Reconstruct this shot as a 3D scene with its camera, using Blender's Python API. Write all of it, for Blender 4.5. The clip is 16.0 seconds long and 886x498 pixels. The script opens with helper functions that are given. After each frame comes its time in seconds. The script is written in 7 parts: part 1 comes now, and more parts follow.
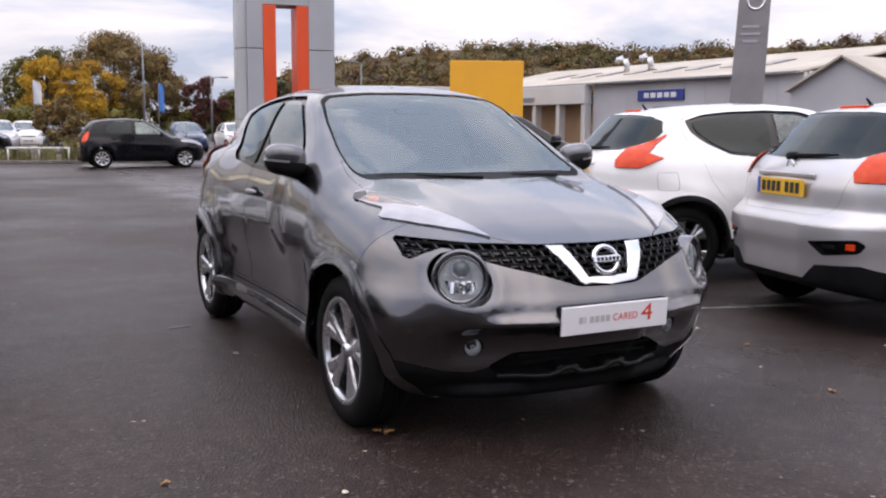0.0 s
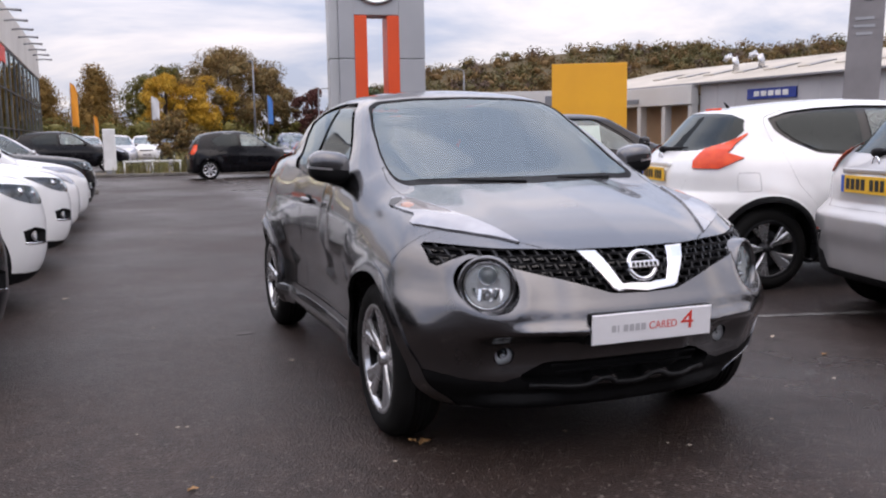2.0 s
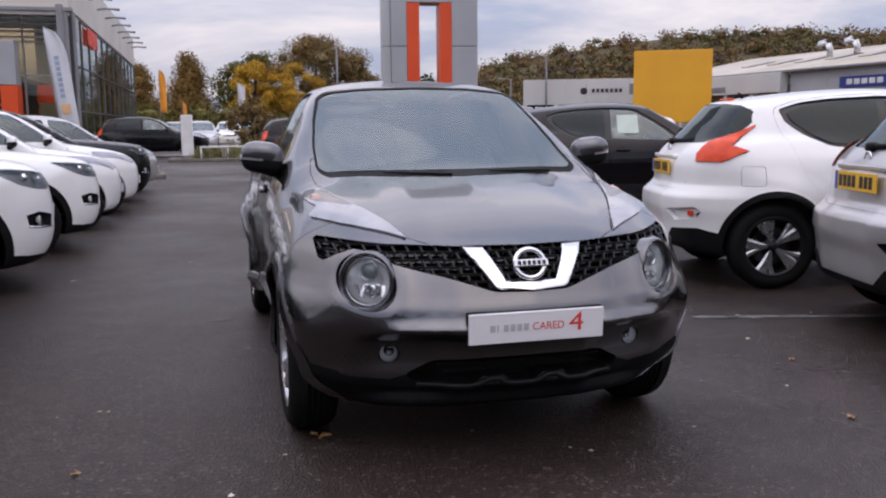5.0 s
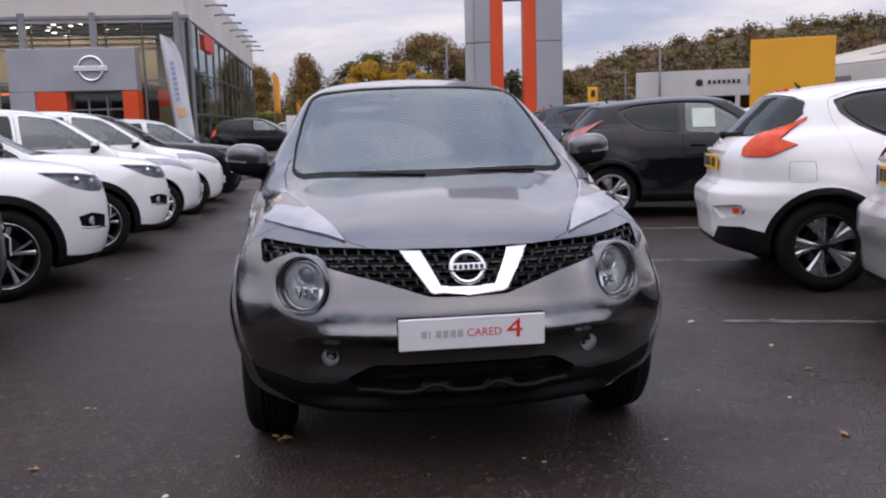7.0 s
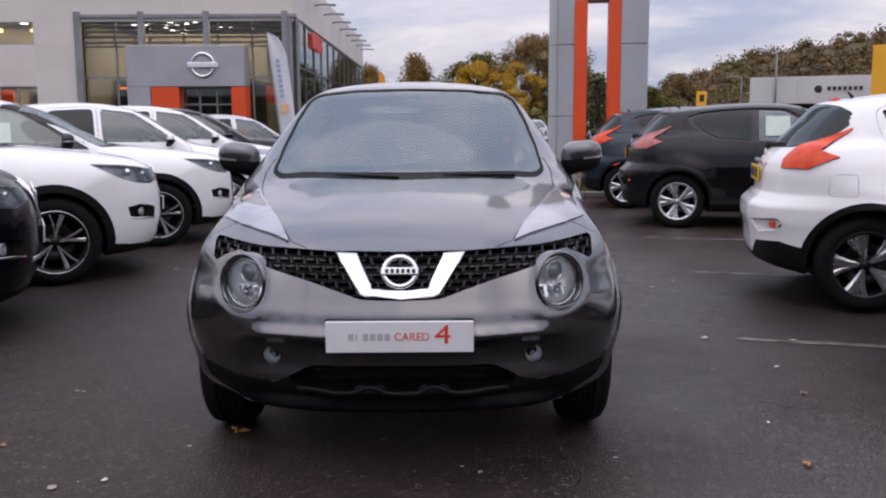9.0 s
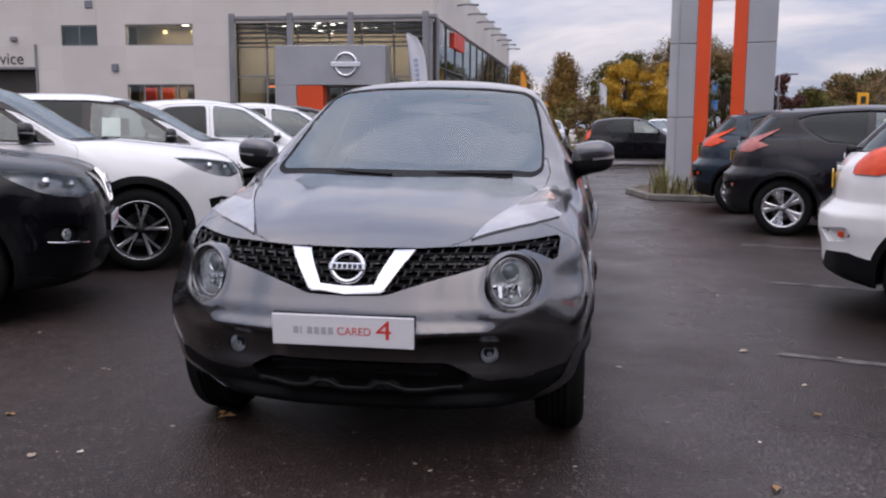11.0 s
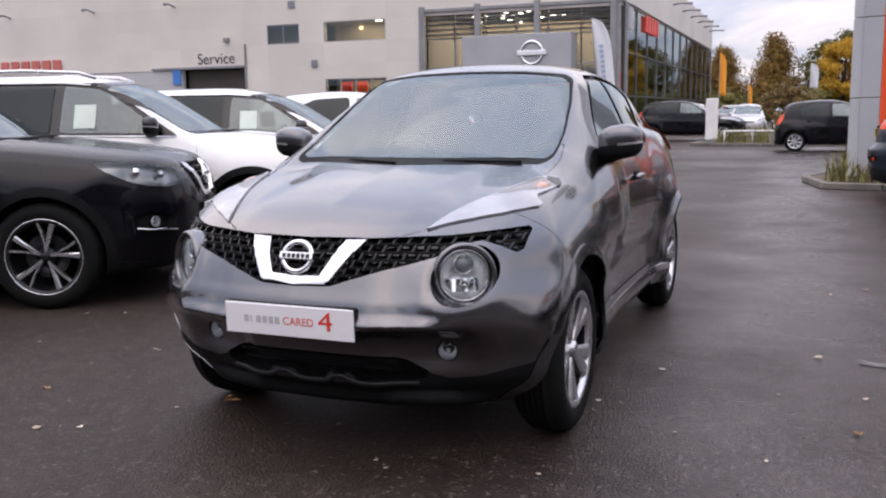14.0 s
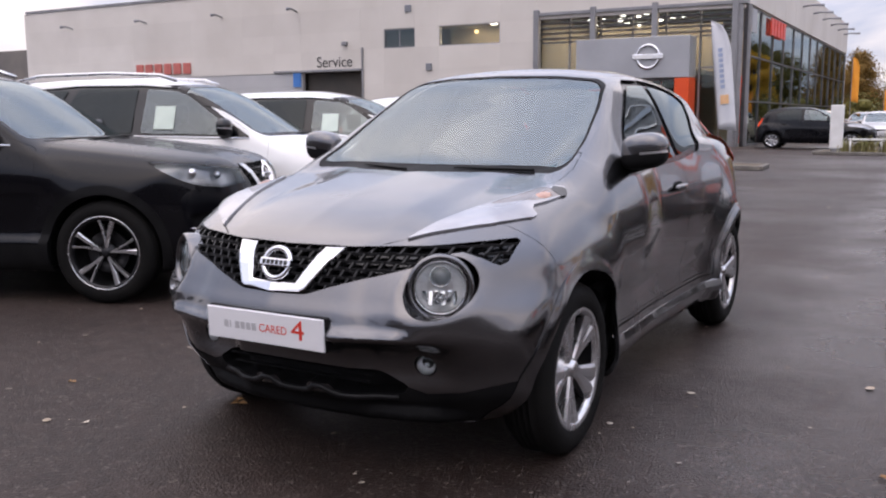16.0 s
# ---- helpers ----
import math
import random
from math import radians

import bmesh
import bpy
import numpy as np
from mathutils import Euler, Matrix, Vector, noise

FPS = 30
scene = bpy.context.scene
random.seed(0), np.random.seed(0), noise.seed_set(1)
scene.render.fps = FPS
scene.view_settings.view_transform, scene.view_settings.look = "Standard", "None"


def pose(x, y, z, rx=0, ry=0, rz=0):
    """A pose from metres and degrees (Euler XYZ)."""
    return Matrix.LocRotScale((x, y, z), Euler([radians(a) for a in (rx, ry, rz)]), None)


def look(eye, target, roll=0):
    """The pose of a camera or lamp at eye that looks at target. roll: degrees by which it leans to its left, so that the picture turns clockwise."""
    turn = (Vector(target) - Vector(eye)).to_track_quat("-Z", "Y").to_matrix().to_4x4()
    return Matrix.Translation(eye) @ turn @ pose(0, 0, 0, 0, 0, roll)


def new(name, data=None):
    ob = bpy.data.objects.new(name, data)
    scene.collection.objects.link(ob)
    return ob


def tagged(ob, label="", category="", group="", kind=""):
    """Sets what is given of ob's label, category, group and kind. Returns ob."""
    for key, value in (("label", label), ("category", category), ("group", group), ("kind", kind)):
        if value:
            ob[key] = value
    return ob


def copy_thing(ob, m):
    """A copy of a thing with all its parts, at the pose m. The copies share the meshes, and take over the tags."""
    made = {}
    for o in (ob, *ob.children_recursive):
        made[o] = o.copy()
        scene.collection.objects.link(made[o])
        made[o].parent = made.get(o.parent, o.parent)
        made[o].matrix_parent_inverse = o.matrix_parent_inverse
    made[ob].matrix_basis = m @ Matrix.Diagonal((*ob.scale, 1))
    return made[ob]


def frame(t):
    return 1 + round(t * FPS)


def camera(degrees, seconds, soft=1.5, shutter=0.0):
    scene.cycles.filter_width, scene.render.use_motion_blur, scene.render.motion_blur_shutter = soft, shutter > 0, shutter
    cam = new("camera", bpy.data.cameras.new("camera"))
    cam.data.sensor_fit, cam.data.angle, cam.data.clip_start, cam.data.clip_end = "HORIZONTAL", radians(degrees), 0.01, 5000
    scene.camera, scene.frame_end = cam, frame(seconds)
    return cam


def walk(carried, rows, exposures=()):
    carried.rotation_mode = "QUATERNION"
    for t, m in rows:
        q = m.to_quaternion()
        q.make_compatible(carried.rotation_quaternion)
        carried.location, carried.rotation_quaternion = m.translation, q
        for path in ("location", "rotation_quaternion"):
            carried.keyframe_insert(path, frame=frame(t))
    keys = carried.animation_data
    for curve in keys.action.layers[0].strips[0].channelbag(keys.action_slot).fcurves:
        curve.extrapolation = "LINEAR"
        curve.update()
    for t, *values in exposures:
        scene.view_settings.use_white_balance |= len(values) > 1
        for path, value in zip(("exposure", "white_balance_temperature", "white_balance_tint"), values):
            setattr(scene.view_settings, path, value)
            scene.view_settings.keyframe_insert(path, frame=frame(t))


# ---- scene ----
cam = camera(52.6, 16.0, 2.1)
PATH = [
    (0, (-2.22, -2.775, 1.299), (-1.303, -1.018, 1.032), 0.5),
    (0.5, (-2.16, -2.83, 1.298), (-1.323, -1.034, 1.025), 0.8),
    (1, (-2.075, -2.894, 1.303), (-1.299, -1.07, 1.037), 0.3),
    (1.5, (-1.994, -2.904, 1.304), (-1.283, -1.054, 1.036), -0.6),
    (2, (-1.902, -2.832, 1.289), (-1.204, -0.975, 1.036), -0.9),
    (2.5, (-1.809, -2.828, 1.299), (-1.116, -0.969, 1.045), -0.6),
    (3, (-1.674, -2.901, 1.301), (-1.053, -1.014, 1.068), -1.3),
    (3.5, (-1.489, -2.996, 1.306), (-0.931, -1.09, 1.069), -0.7),
    (4, (-1.382, -3.0, 1.302), (-0.852, -1.087, 1.058), -1.3),
    (4.5, (-1.268, -3.003, 1.301), (-0.74, -1.093, 1.031), -0.6),
    (7, (-0.483, -3.051, 1.303), (-0.233, -1.087, 1.021), -1.6),
    (7.5, (-0.246, -3.168, 1.309), (-0.104, -1.192, 1.037), -1.0),
    (8, (-0.115, -3.153, 1.295), (-0.027, -1.175, 1.015), -0.9),
    (8.5, (-0.003, -3.087, 1.29), (0.044, -1.11, 0.994), 0.1),
    (9, (0.137, -3.083, 1.307), (0.148, -1.103, 1.03), -0.3),
    (11.5, (1.004, -2.978, 1.296), (0.613, -1.037, 1.014), -0.2),
    (12, (1.126, -2.882, 1.286), (0.678, -0.954, 0.999), -0.9),
    (12.5, (1.222, -2.774, 1.276), (0.713, -0.864, 0.977), 0.2),
    (13, (1.33, -2.682, 1.286), (0.758, -0.79, 0.981), -0.6),
    (13.5, (1.576, -2.705, 1.287), (0.874, -0.856, 0.991), -0.6),
    (14, (1.68, -2.653, 1.283), (0.929, -0.823, 0.983), -0.8),
    (14.5, (1.715, -2.506, 1.276), (0.918, -0.696, 0.978), 0.3),
    (15, (1.769, -2.427, 1.28), (0.935, -0.637, 0.96), 0.4),
    (15.5, (1.94, -2.379, 1.286), (1.002, -0.637, 0.993), -0.0),
    (16, (2.058, -2.333, 1.287), (1.071, -0.618, 0.997), -0.2),
]
walk(cam, [(t, look(eye, target, roll)) for t, eye, target, roll in PATH], [(0.0, 0.15, 6800, 19), (2.0, 0.08, 6750, 19), (4.5, -0.22, 6550, 21), (7.0, -0.2, 6550, 21), (9.0, -0.2, 6550, 21), (11.5, -0.22, 6570, 21), (12.0, -0.2, 6580, 21), (12.5, -0.12, 6630, 21), (14.0, 0.2, 6760, 20), (14.5, 0.22, 6760, 20), (16.0, 0.13, 6740, 21)])

# ---- world, sun ----
world = bpy.data.worlds.new("overcast_sky")
scene.world = world
world.use_nodes = True
wn, wl = world.node_tree.nodes, world.node_tree.links
wn.clear()
SUN_HIGH, SUN_TURN = 74.0, 215.0


def wnode(kind, **values):
    n = wn.new(kind)
    for key, value in values.items():
        n.inputs[key].default_value = value
    return n


def wmath(op, a, b=None):
    n = wn.new("ShaderNodeMath")
    n.operation = op
    for i, v in enumerate((a, b)):
        if v is None:
            continue
        if isinstance(v, (int, float)):
            n.inputs[i].default_value = v
        else:
            wl.new(v, n.inputs[i])
    return n.outputs[0]


w_out, w_bg = wn.new("ShaderNodeOutputWorld"), wn.new("ShaderNodeBackground")
sky = wn.new("ShaderNodeTexSky")
sky.sky_type, sky.sun_disc = "NISHITA", False
sky.sun_elevation, sky.sun_rotation = radians(SUN_HIGH), radians(SUN_TURN)
w_co, w_sep = wn.new("ShaderNodeTexCoord"), wn.new("ShaderNodeSeparateXYZ")
wl.new(w_co.outputs["Generated"], w_sep.inputs[0])
up = wmath("MAXIMUM", w_sep.outputs[2], 0.0)
spread = wmath("ADD", up, 0.16)
w_join = wn.new("ShaderNodeCombineXYZ")
wl.new(wmath("DIVIDE", w_sep.outputs[0], spread), w_join.inputs[0])
wl.new(wmath("DIVIDE", w_sep.outputs[1], spread), w_join.inputs[1])
cloud = wnode("ShaderNodeTexNoise", Scale=0.75, Detail=7.0, Roughness=0.55, Distortion=0.35)
wl.new(w_join.outputs[0], cloud.inputs["Vector"])
shade = wn.new("ShaderNodeValToRGB")
shade.color_ramp.elements[0].position, shade.color_ramp.elements[0].color = 0.42, (0.535, 0.625, 0.79, 1)
shade.color_ramp.elements[1].position, shade.color_ramp.elements[1].color = 0.62, (1.08, 1.06, 1.06, 1)
wl.new(cloud.outputs["Fac"], shade.inputs[0])
over = wn.new("ShaderNodeVectorMath")
over.operation = "SCALE"
wl.new(shade.outputs[0], over.inputs[0])
wl.new(wmath("ADD", wmath("MULTIPLY", up, 18.0), 7.5), over.inputs["Scale"])
w_mix = wn.new("ShaderNodeMix")
w_mix.data_type = "RGBA"
w_mix.inputs[0].default_value = 0.9
wl.new(sky.outputs[0], w_mix.inputs[6])
wl.new(over.outputs[0], w_mix.inputs[7])
wl.new(w_mix.outputs[2], w_bg.inputs["Color"])
w_bg.inputs["Strength"].default_value = 0.106
wl.new(w_bg.outputs[0], w_out.inputs["Surface"])
sun = new("sun", bpy.data.lights.new("sun", "SUN"))
sun.data.energy, sun.data.angle, sun.data.color = 0.5, radians(85), (1.0, 0.91, 0.80)
sun.matrix_world = look((-4, -5.7, 24), (0, 0, 0))


# ---- materials ----
def shader(name):
    m = bpy.data.materials.new(name)
    m.use_nodes = True
    nt = m.node_tree
    return m, nt.nodes, nt.links, nt.nodes["Principled BSDF"]


def surf(name, a, b=None, scale=2.0, rough=(0.5, 0.6), metal=0.0, bump=0.0, bump_scale=60.0, coat=0.0, vary=0.0, island=False, coat_rough=0.03, spec=0.5):
    """A surface whose colour drifts from a to b, with roughness and fine relief that drift too."""
    m, n, l, p = shader(name)
    b = b or tuple(c * 0.8 for c in a)
    co, big, small = n.new("ShaderNodeTexCoord"), n.new("ShaderNodeTexNoise"), n.new("ShaderNodeTexNoise")
    big.inputs["Scale"].default_value, big.inputs["Detail"].default_value = scale, 6
    small.inputs["Scale"].default_value, small.inputs["Detail"].default_value = bump_scale, 3
    for t in (big, small):
        l.new(co.outputs["Object"], t.inputs["Vector"])
    ramp = n.new("ShaderNodeValToRGB")
    ramp.color_ramp.elements[0].position, ramp.color_ramp.elements[1].position = 0.35, 0.65
    ramp.color_ramp.elements[0].color, ramp.color_ramp.elements[1].color = (*a, 1), (*b, 1)
    l.new(big.outputs["Fac"], ramp.inputs[0])
    colour = ramp.outputs[0]
    if vary:
        src = n.new("ShaderNodeNewGeometry").outputs["Random Per Island"] if island else n.new("ShaderNodeObjectInfo").outputs["Random"]
        hsv, mr = n.new("ShaderNodeHueSaturation"), n.new("ShaderNodeMapRange")
        mr.inputs["To Min"].default_value, mr.inputs["To Max"].default_value = 1 - vary, 1 + vary
        l.new(src, mr.inputs["Value"])
        l.new(mr.outputs[0], hsv.inputs["Value"])
        l.new(colour, hsv.inputs["Color"])
        colour = hsv.outputs[0]
    l.new(colour, p.inputs["Base Color"])
    mr = n.new("ShaderNodeMapRange")
    mr.inputs["From Min"].default_value, mr.inputs["From Max"].default_value = 0.3, 0.7
    mr.inputs["To Min"].default_value, mr.inputs["To Max"].default_value = rough
    l.new(big.outputs["Fac"], mr.inputs["Value"])
    l.new(mr.outputs[0], p.inputs["Roughness"])
    p.inputs["Metallic"].default_value, p.inputs["Coat Weight"].default_value = metal, coat
    p.inputs["Coat Roughness"].default_value = coat_rough
    p.inputs["Specular IOR Level"].default_value = spec
    if bump:
        bn = n.new("ShaderNodeBump")
        bn.inputs["Strength"].default_value, bn.inputs["Distance"].default_value = bump, 0.01
        l.new(small.outputs["Fac"], bn.inputs["Height"])
        l.new(bn.outputs[0], p.inputs["Normal"])
    return m


def glass(name, tint, ior=1.5):
    m, n, l, p = shader(name)
    n.remove(p)
    clear, gloss, mix, fr = n.new("ShaderNodeBsdfTransparent"), n.new("ShaderNodeBsdfGlossy"), n.new("ShaderNodeMixShader"), n.new("ShaderNodeFresnel")
    clear.inputs["Color"].default_value = (*tint, 1)
    gloss.inputs["Roughness"].default_value = 0.02
    gloss.inputs["Color"].default_value = (0.88, 0.98, 1.0, 1)
    fr.inputs["IOR"].default_value = ior
    l.new(fr.outputs[0], mix.inputs[0])
    l.new(clear.outputs[0], mix.inputs[1])
    l.new(gloss.outputs[0], mix.inputs[2])
    l.new(mix.outputs[0], n["Material Output"].inputs["Surface"])
    return m


def paint(name, c, metal=0.0, rough=0.35, coat=1.0, peel=0.02):
    return surf(name, c, tuple(v * 0.93 for v in c), 3.0, (rough, rough + 0.06), metal, 0.0, 900.0, coat, coat_rough=peel, spec=0.12)


def lamp_mat(name, c, power):
    m, n, l, p = shader(name)
    p.inputs["Base Color"].default_value = (*c, 1)
    p.inputs["Emission Color"].default_value = (*c, 1)
    p.inputs["Emission Strength"].default_value = power
    return m


GREY = paint("graphite_metallic_paint", (0.128, 0.128, 0.135), 1.0, 0.22, 1.0, 0.06)
WHITE = paint("white_car_paint", (0.82, 0.82, 0.81), 0.0, 0.3)
SILVER = paint("silver_metallic_paint", (0.55, 0.54, 0.54), 0.7, 0.33)
BLACKP = paint("black_car_paint", (0.002, 0.002, 0.0035), 0.0, 0.25, 0.42)
PLUM = paint("dark_brown_paint", (0.006, 0.005, 0.007), 0.3, 0.3, 0.55)
TEAL = paint("dark_teal_paint", (0.012, 0.024, 0.036), 0.3, 0.3, 0.7)
NAVY = paint("blue_car_paint", (0.02, 0.035, 0.09), 0.2, 0.3)
RED = paint("red_car_paint", (0.5, 0.03, 0.02), 0.1, 0.3)
TRIM = surf("black_plastic_trim", (0.0045, 0.0045, 0.005), (0.008, 0.008, 0.0085), 8.0, (0.5, 0.65), 0, 0.15, 400.0, spec=0.12)
GLOSSBLACK = surf("gloss_black", (0.008, 0.008, 0.009), None, 5.0, (0.12, 0.2))
RUBBER = surf("tyre_rubber", (0.005, 0.005, 0.005), (0.009, 0.0085, 0.008), 9.0, (0.7, 0.88), 0, 0.2, 120.0, spec=0.14)
ALLOY = surf("silver_alloy", (0.62, 0.62, 0.63), (0.55, 0.55, 0.56), 6.0, (0.22, 0.32), 0.9, 0.01, 300.0)
DARKALLOY = surf("black_alloy", (0.02, 0.02, 0.022), None, 6.0, (0.3, 0.4), 0.5)
CHROME = surf("chrome", (0.76, 0.76, 0.77), (0.68, 0.68, 0.70), 8.0, (0.06, 0.12), 1.0)
REFLECTOR = surf("lamp_reflector", (0.96, 0.96, 0.97), (0.9, 0.9, 0.92), 40.0, (0.06, 0.14), 0.3, 0.25, 26.0)
PROJECTOR = surf("projector_lens", (0.16, 0.17, 0.18), (0.10, 0.10, 0.11), 20.0, (0.03, 0.06), 0.4)
DIMLAMP = surf("dim_lamp_chamber", (0.38, 0.38, 0.40), (0.14, 0.14, 0.15), 9.0, (0.12, 0.22), 0.5, 0.2, 26.0)
LAMPWHITE = surf("clear_lamp_cover", (0.40, 0.40, 0.42), (0.28, 0.28, 0.30), 7.0, (0.16, 0.26), 0.45, 0.03, 50.0, 0.7)
SMOKED = surf("smoked_lens", (0.20, 0.175, 0.17), (0.13, 0.11, 0.105), 14.0, (0.15, 0.25), 0.2, 0.0, 50.0, 0.4)
AMBER = surf("amber_lens", (0.48, 0.24, 0.15), (0.34, 0.15, 0.09), 30.0, (0.1, 0.2), 0, 0.2, 80.0, 1.0)
TAILRED = surf("red_lamp_lens", (0.60, 0.04, 0.006), (0.74, 0.07, 0.010), 12.0, (0.15, 0.25), 0, 0.1, 90.0, 0.15, spec=0.3)
PALERED = surf("pale_red_lens", (0.46, 0.13, 0.11), (0.34, 0.08, 0.07), 12.0, (0.15, 0.25), 0, 0.1, 90.0, 0.3)
SATIN = surf("satin_black", (0.010, 0.010, 0.011), None, 9.0, (0.32, 0.42), spec=0.25)
TINT = glass("tinted_car_glass", (0.60, 0.66, 0.62), 2.35)
SIDETINT = glass("side_glass", (0.42, 0.47, 0.45), 2.0)
DARKTINT = glass("privacy_glass", (0.02, 0.022, 0.024), 1.45)
CLEAR = glass("clear_glass", (0.93, 0.95, 0.95), 1.45)
CABIN = surf("cabin_fabric", (0.03, 0.03, 0.032), (0.045, 0.045, 0.048), 12.0, (0.75, 0.9), 0, 0.2, 200.0)
DASH = surf("dark_dash_plastic", (0.012, 0.012, 0.013), (0.018, 0.018, 0.019), 9.0, (0.7, 0.85), 0, 0.05, 60.0, spec=0.2)
PAPER = surf("price_sheet_paper", (0.58, 0.66, 0.58), (0.52, 0.6, 0.53), 4.0, (0.7, 0.8))
PLATEWHITE = surf("number_plate_white", (0.78, 0.78, 0.80), (0.73, 0.73, 0.75), 5.0, (0.25, 0.4), 0, 0.02, 200.0)
PLATEYELLOW = surf("number_plate_yellow", (0.85, 0.50, 0.03), (0.8, 0.45, 0.03), 5.0, (0.3, 0.4))
INK = surf("dark_ink", (0.02, 0.02, 0.02), None, 5.0, (0.4, 0.5))
GREYINK = surf("grey_print", (0.5, 0.5, 0.52), None, 5.0, (0.4, 0.5))
REDINK = surf("red_print", (0.72, 0.05, 0.03), None, 5.0, (0.4, 0.5))
FADEDRED = surf("faded_red_sign", (0.55, 0.15, 0.12), (0.46, 0.11, 0.09), 3.0, (0.4, 0.55))
BLUEINK = surf("blue_print", (0.04, 0.12, 0.5), None, 5.0, (0.4, 0.5))
WHITEPAINT = surf("white_painted_metal", (0.78, 0.78, 0.77), (0.68, 0.68, 0.66), 3.0, (0.4, 0.55), 0, 0.03)


def smooth_curve(*pts):
    """A function through the given points, with no overshoot."""
    x, y = np.array(pts, float).T
    h, d = np.diff(x), np.diff(y) / np.diff(x)
    m = np.concatenate([[d[0]], np.where(d[:-1] * d[1:] > 0, 2 * d[:-1] * d[1:] / np.where(np.abs(d[:-1] + d[1:]) < 1e-9, 1e-9, d[:-1] + d[1:]), 0), [d[-1]]])

    def at(v):
        v = np.clip(v, x[0], x[-1])
        i = np.clip(np.searchsorted(x, v) - 1, 0, len(h) - 1)
        t = (v - x[i]) / h[i]
        return ((1 + 2 * t) * (1 - t) ** 2 * y[i] + t * (1 - t) ** 2 * h[i] * m[i] + t * t * (3 - 2 * t) * y[i + 1] + t * t * (t - 1) * h[i] * m[i + 1])

    return at


def smax(a, b, k):
    return 0.5 * (a + b + np.sqrt((a - b) ** 2 + k * k))


def smin(a, b, k):
    return 0.5 * (a + b - np.sqrt((a - b) ** 2 + k * k))


def step(v, a, b):
    t = np.clip((v - a) / (b - a), 0, 1)
    return t * t * (3 - 2 * t)


def gradient(f, p, e=0.004):
    out = np.empty_like(p)
    for n in range(3):
        d = np.zeros(3)
        d[n] = e
        out[:, n] = f(*(p + d).T) - f(*(p - d).T)
    return out / (2 * e)


def surface(f, low, high, cell):
    """Quads on the surface f = 0 inside a box, by surface nets, drawn on to the surface."""
    axes = [np.arange(a, b + cell, cell) for a, b in zip(low, high)]
    X, Y, Z = np.meshgrid(*axes, indexing="ij")
    v = f(X.ravel(), Y.ravel(), Z.ravel()).reshape(X.shape)
    s = v < 0
    n = np.array(v.shape) - 1
    total, count = np.zeros((*n, 3)), np.zeros(tuple(n))
    for ax in range(3):
        o = [b for b in range(3) if b != ax]
        for i in (0, 1):
            for j in (0, 1):
                a = [slice(0, -1)] * 3
                a[o[0]], a[o[1]] = slice(i, i + n[o[0]]), slice(j, j + n[o[1]])
                b = list(a)
                b[ax] = slice(1, None)
                va, vb = v[tuple(a)], v[tuple(b)]
                cross = (va < 0) != (vb < 0)
                t = np.where(cross, va / np.where(cross, va - vb, 1), 0)
                for c, val in ((ax, t), (o[0], i), (o[1], j)):
                    total[..., c] += np.where(cross, val, 0)
                count += cross
    used = count > 0
    idx = np.full(tuple(n), -1)
    idx[used] = np.arange(used.sum())
    where = np.argwhere(used)
    pts = (where + total[used] / count[used][:, None]) * cell + np.array(low)
    quads = []
    for ax in range(3):
        o1, o2 = (ax + 1) % 3, (ax + 2) % 3
        a, b = [slice(None)] * 3, [slice(None)] * 3
        a[ax], b[ax] = slice(0, -1), slice(1, None)
        for q in (o1, o2):
            a[q] = b[q] = slice(1, -1)
        sa, sb = s[tuple(a)], s[tuple(b)]
        at = np.argwhere(sa != sb)
        inside = sa[sa != sb]
        at[:, o1] += 1
        at[:, o2] += 1

        def cellof(d1, d2):
            c = at.copy()
            c[:, o1] += d1
            c[:, o2] += d2
            return idx[tuple(c.T)]

        q = np.stack([cellof(-1, -1), cellof(0, -1), cellof(0, 0), cellof(-1, 0)], 1)
        q[~inside] = q[~inside][:, ::-1]
        quads.append(q)
    quads = np.concatenate(quads)
    for _ in range(4):
        g = gradient(f, pts)
        move = f(*pts.T)[:, None] * g / np.maximum((g * g).sum(1), 0.2)[:, None]
        pts = pts - np.clip(move, -cell, cell)
    return pts, quads


# ---- building tools ----
def mesh_from(name, verts, faces, smooth=False):
    me = bpy.data.meshes.new(name)
    me.from_pydata([tuple(map(float, v)) for v in verts], [], [tuple(map(int, f)) for f in faces])
    if smooth:
        me.polygons.foreach_set("use_smooth", [True] * len(me.polygons))
    return me


def put(name, me, material, parent=None, label="", m=None):
    if material and not me.materials:
        me.materials.append(material)
    ob = new(name, me)
    if parent:
        ob.parent = parent
    if m is not None:
        ob.matrix_basis = m
    return tagged(ob, label)


def part(name, bm, material, parent, label="", smooth=False, m=None):
    me = bpy.data.meshes.new(name)
    bm.to_mesh(me)
    bm.free()
    if smooth:
        me.polygons.foreach_set("use_smooth", [True] * len(me.polygons))
    return put(name, me, material, parent, label, m)


def thing(name, label, category, m=None, group="", kind=""):
    ob = new(name)
    ob.empty_display_size = 0.2
    if m is not None:
        ob.matrix_basis = m
    return tagged(ob, label, category, group, kind)


def box_bm(x0, x1, y0, y1, z0, z1, bevel=0.0, segments=1):
    bm = bmesh.new()
    bmesh.ops.create_cube(bm, size=1, matrix=Matrix.Translation(((x0 + x1) / 2, (y0 + y1) / 2, (z0 + z1) / 2)) @ Matrix.Diagonal((x1 - x0, y1 - y0, z1 - z0, 1)))
    if bevel:
        bmesh.ops.bevel(bm, geom=bm.edges[:], offset=bevel, segments=segments, affect="EDGES", profile=0.5)
    return bm


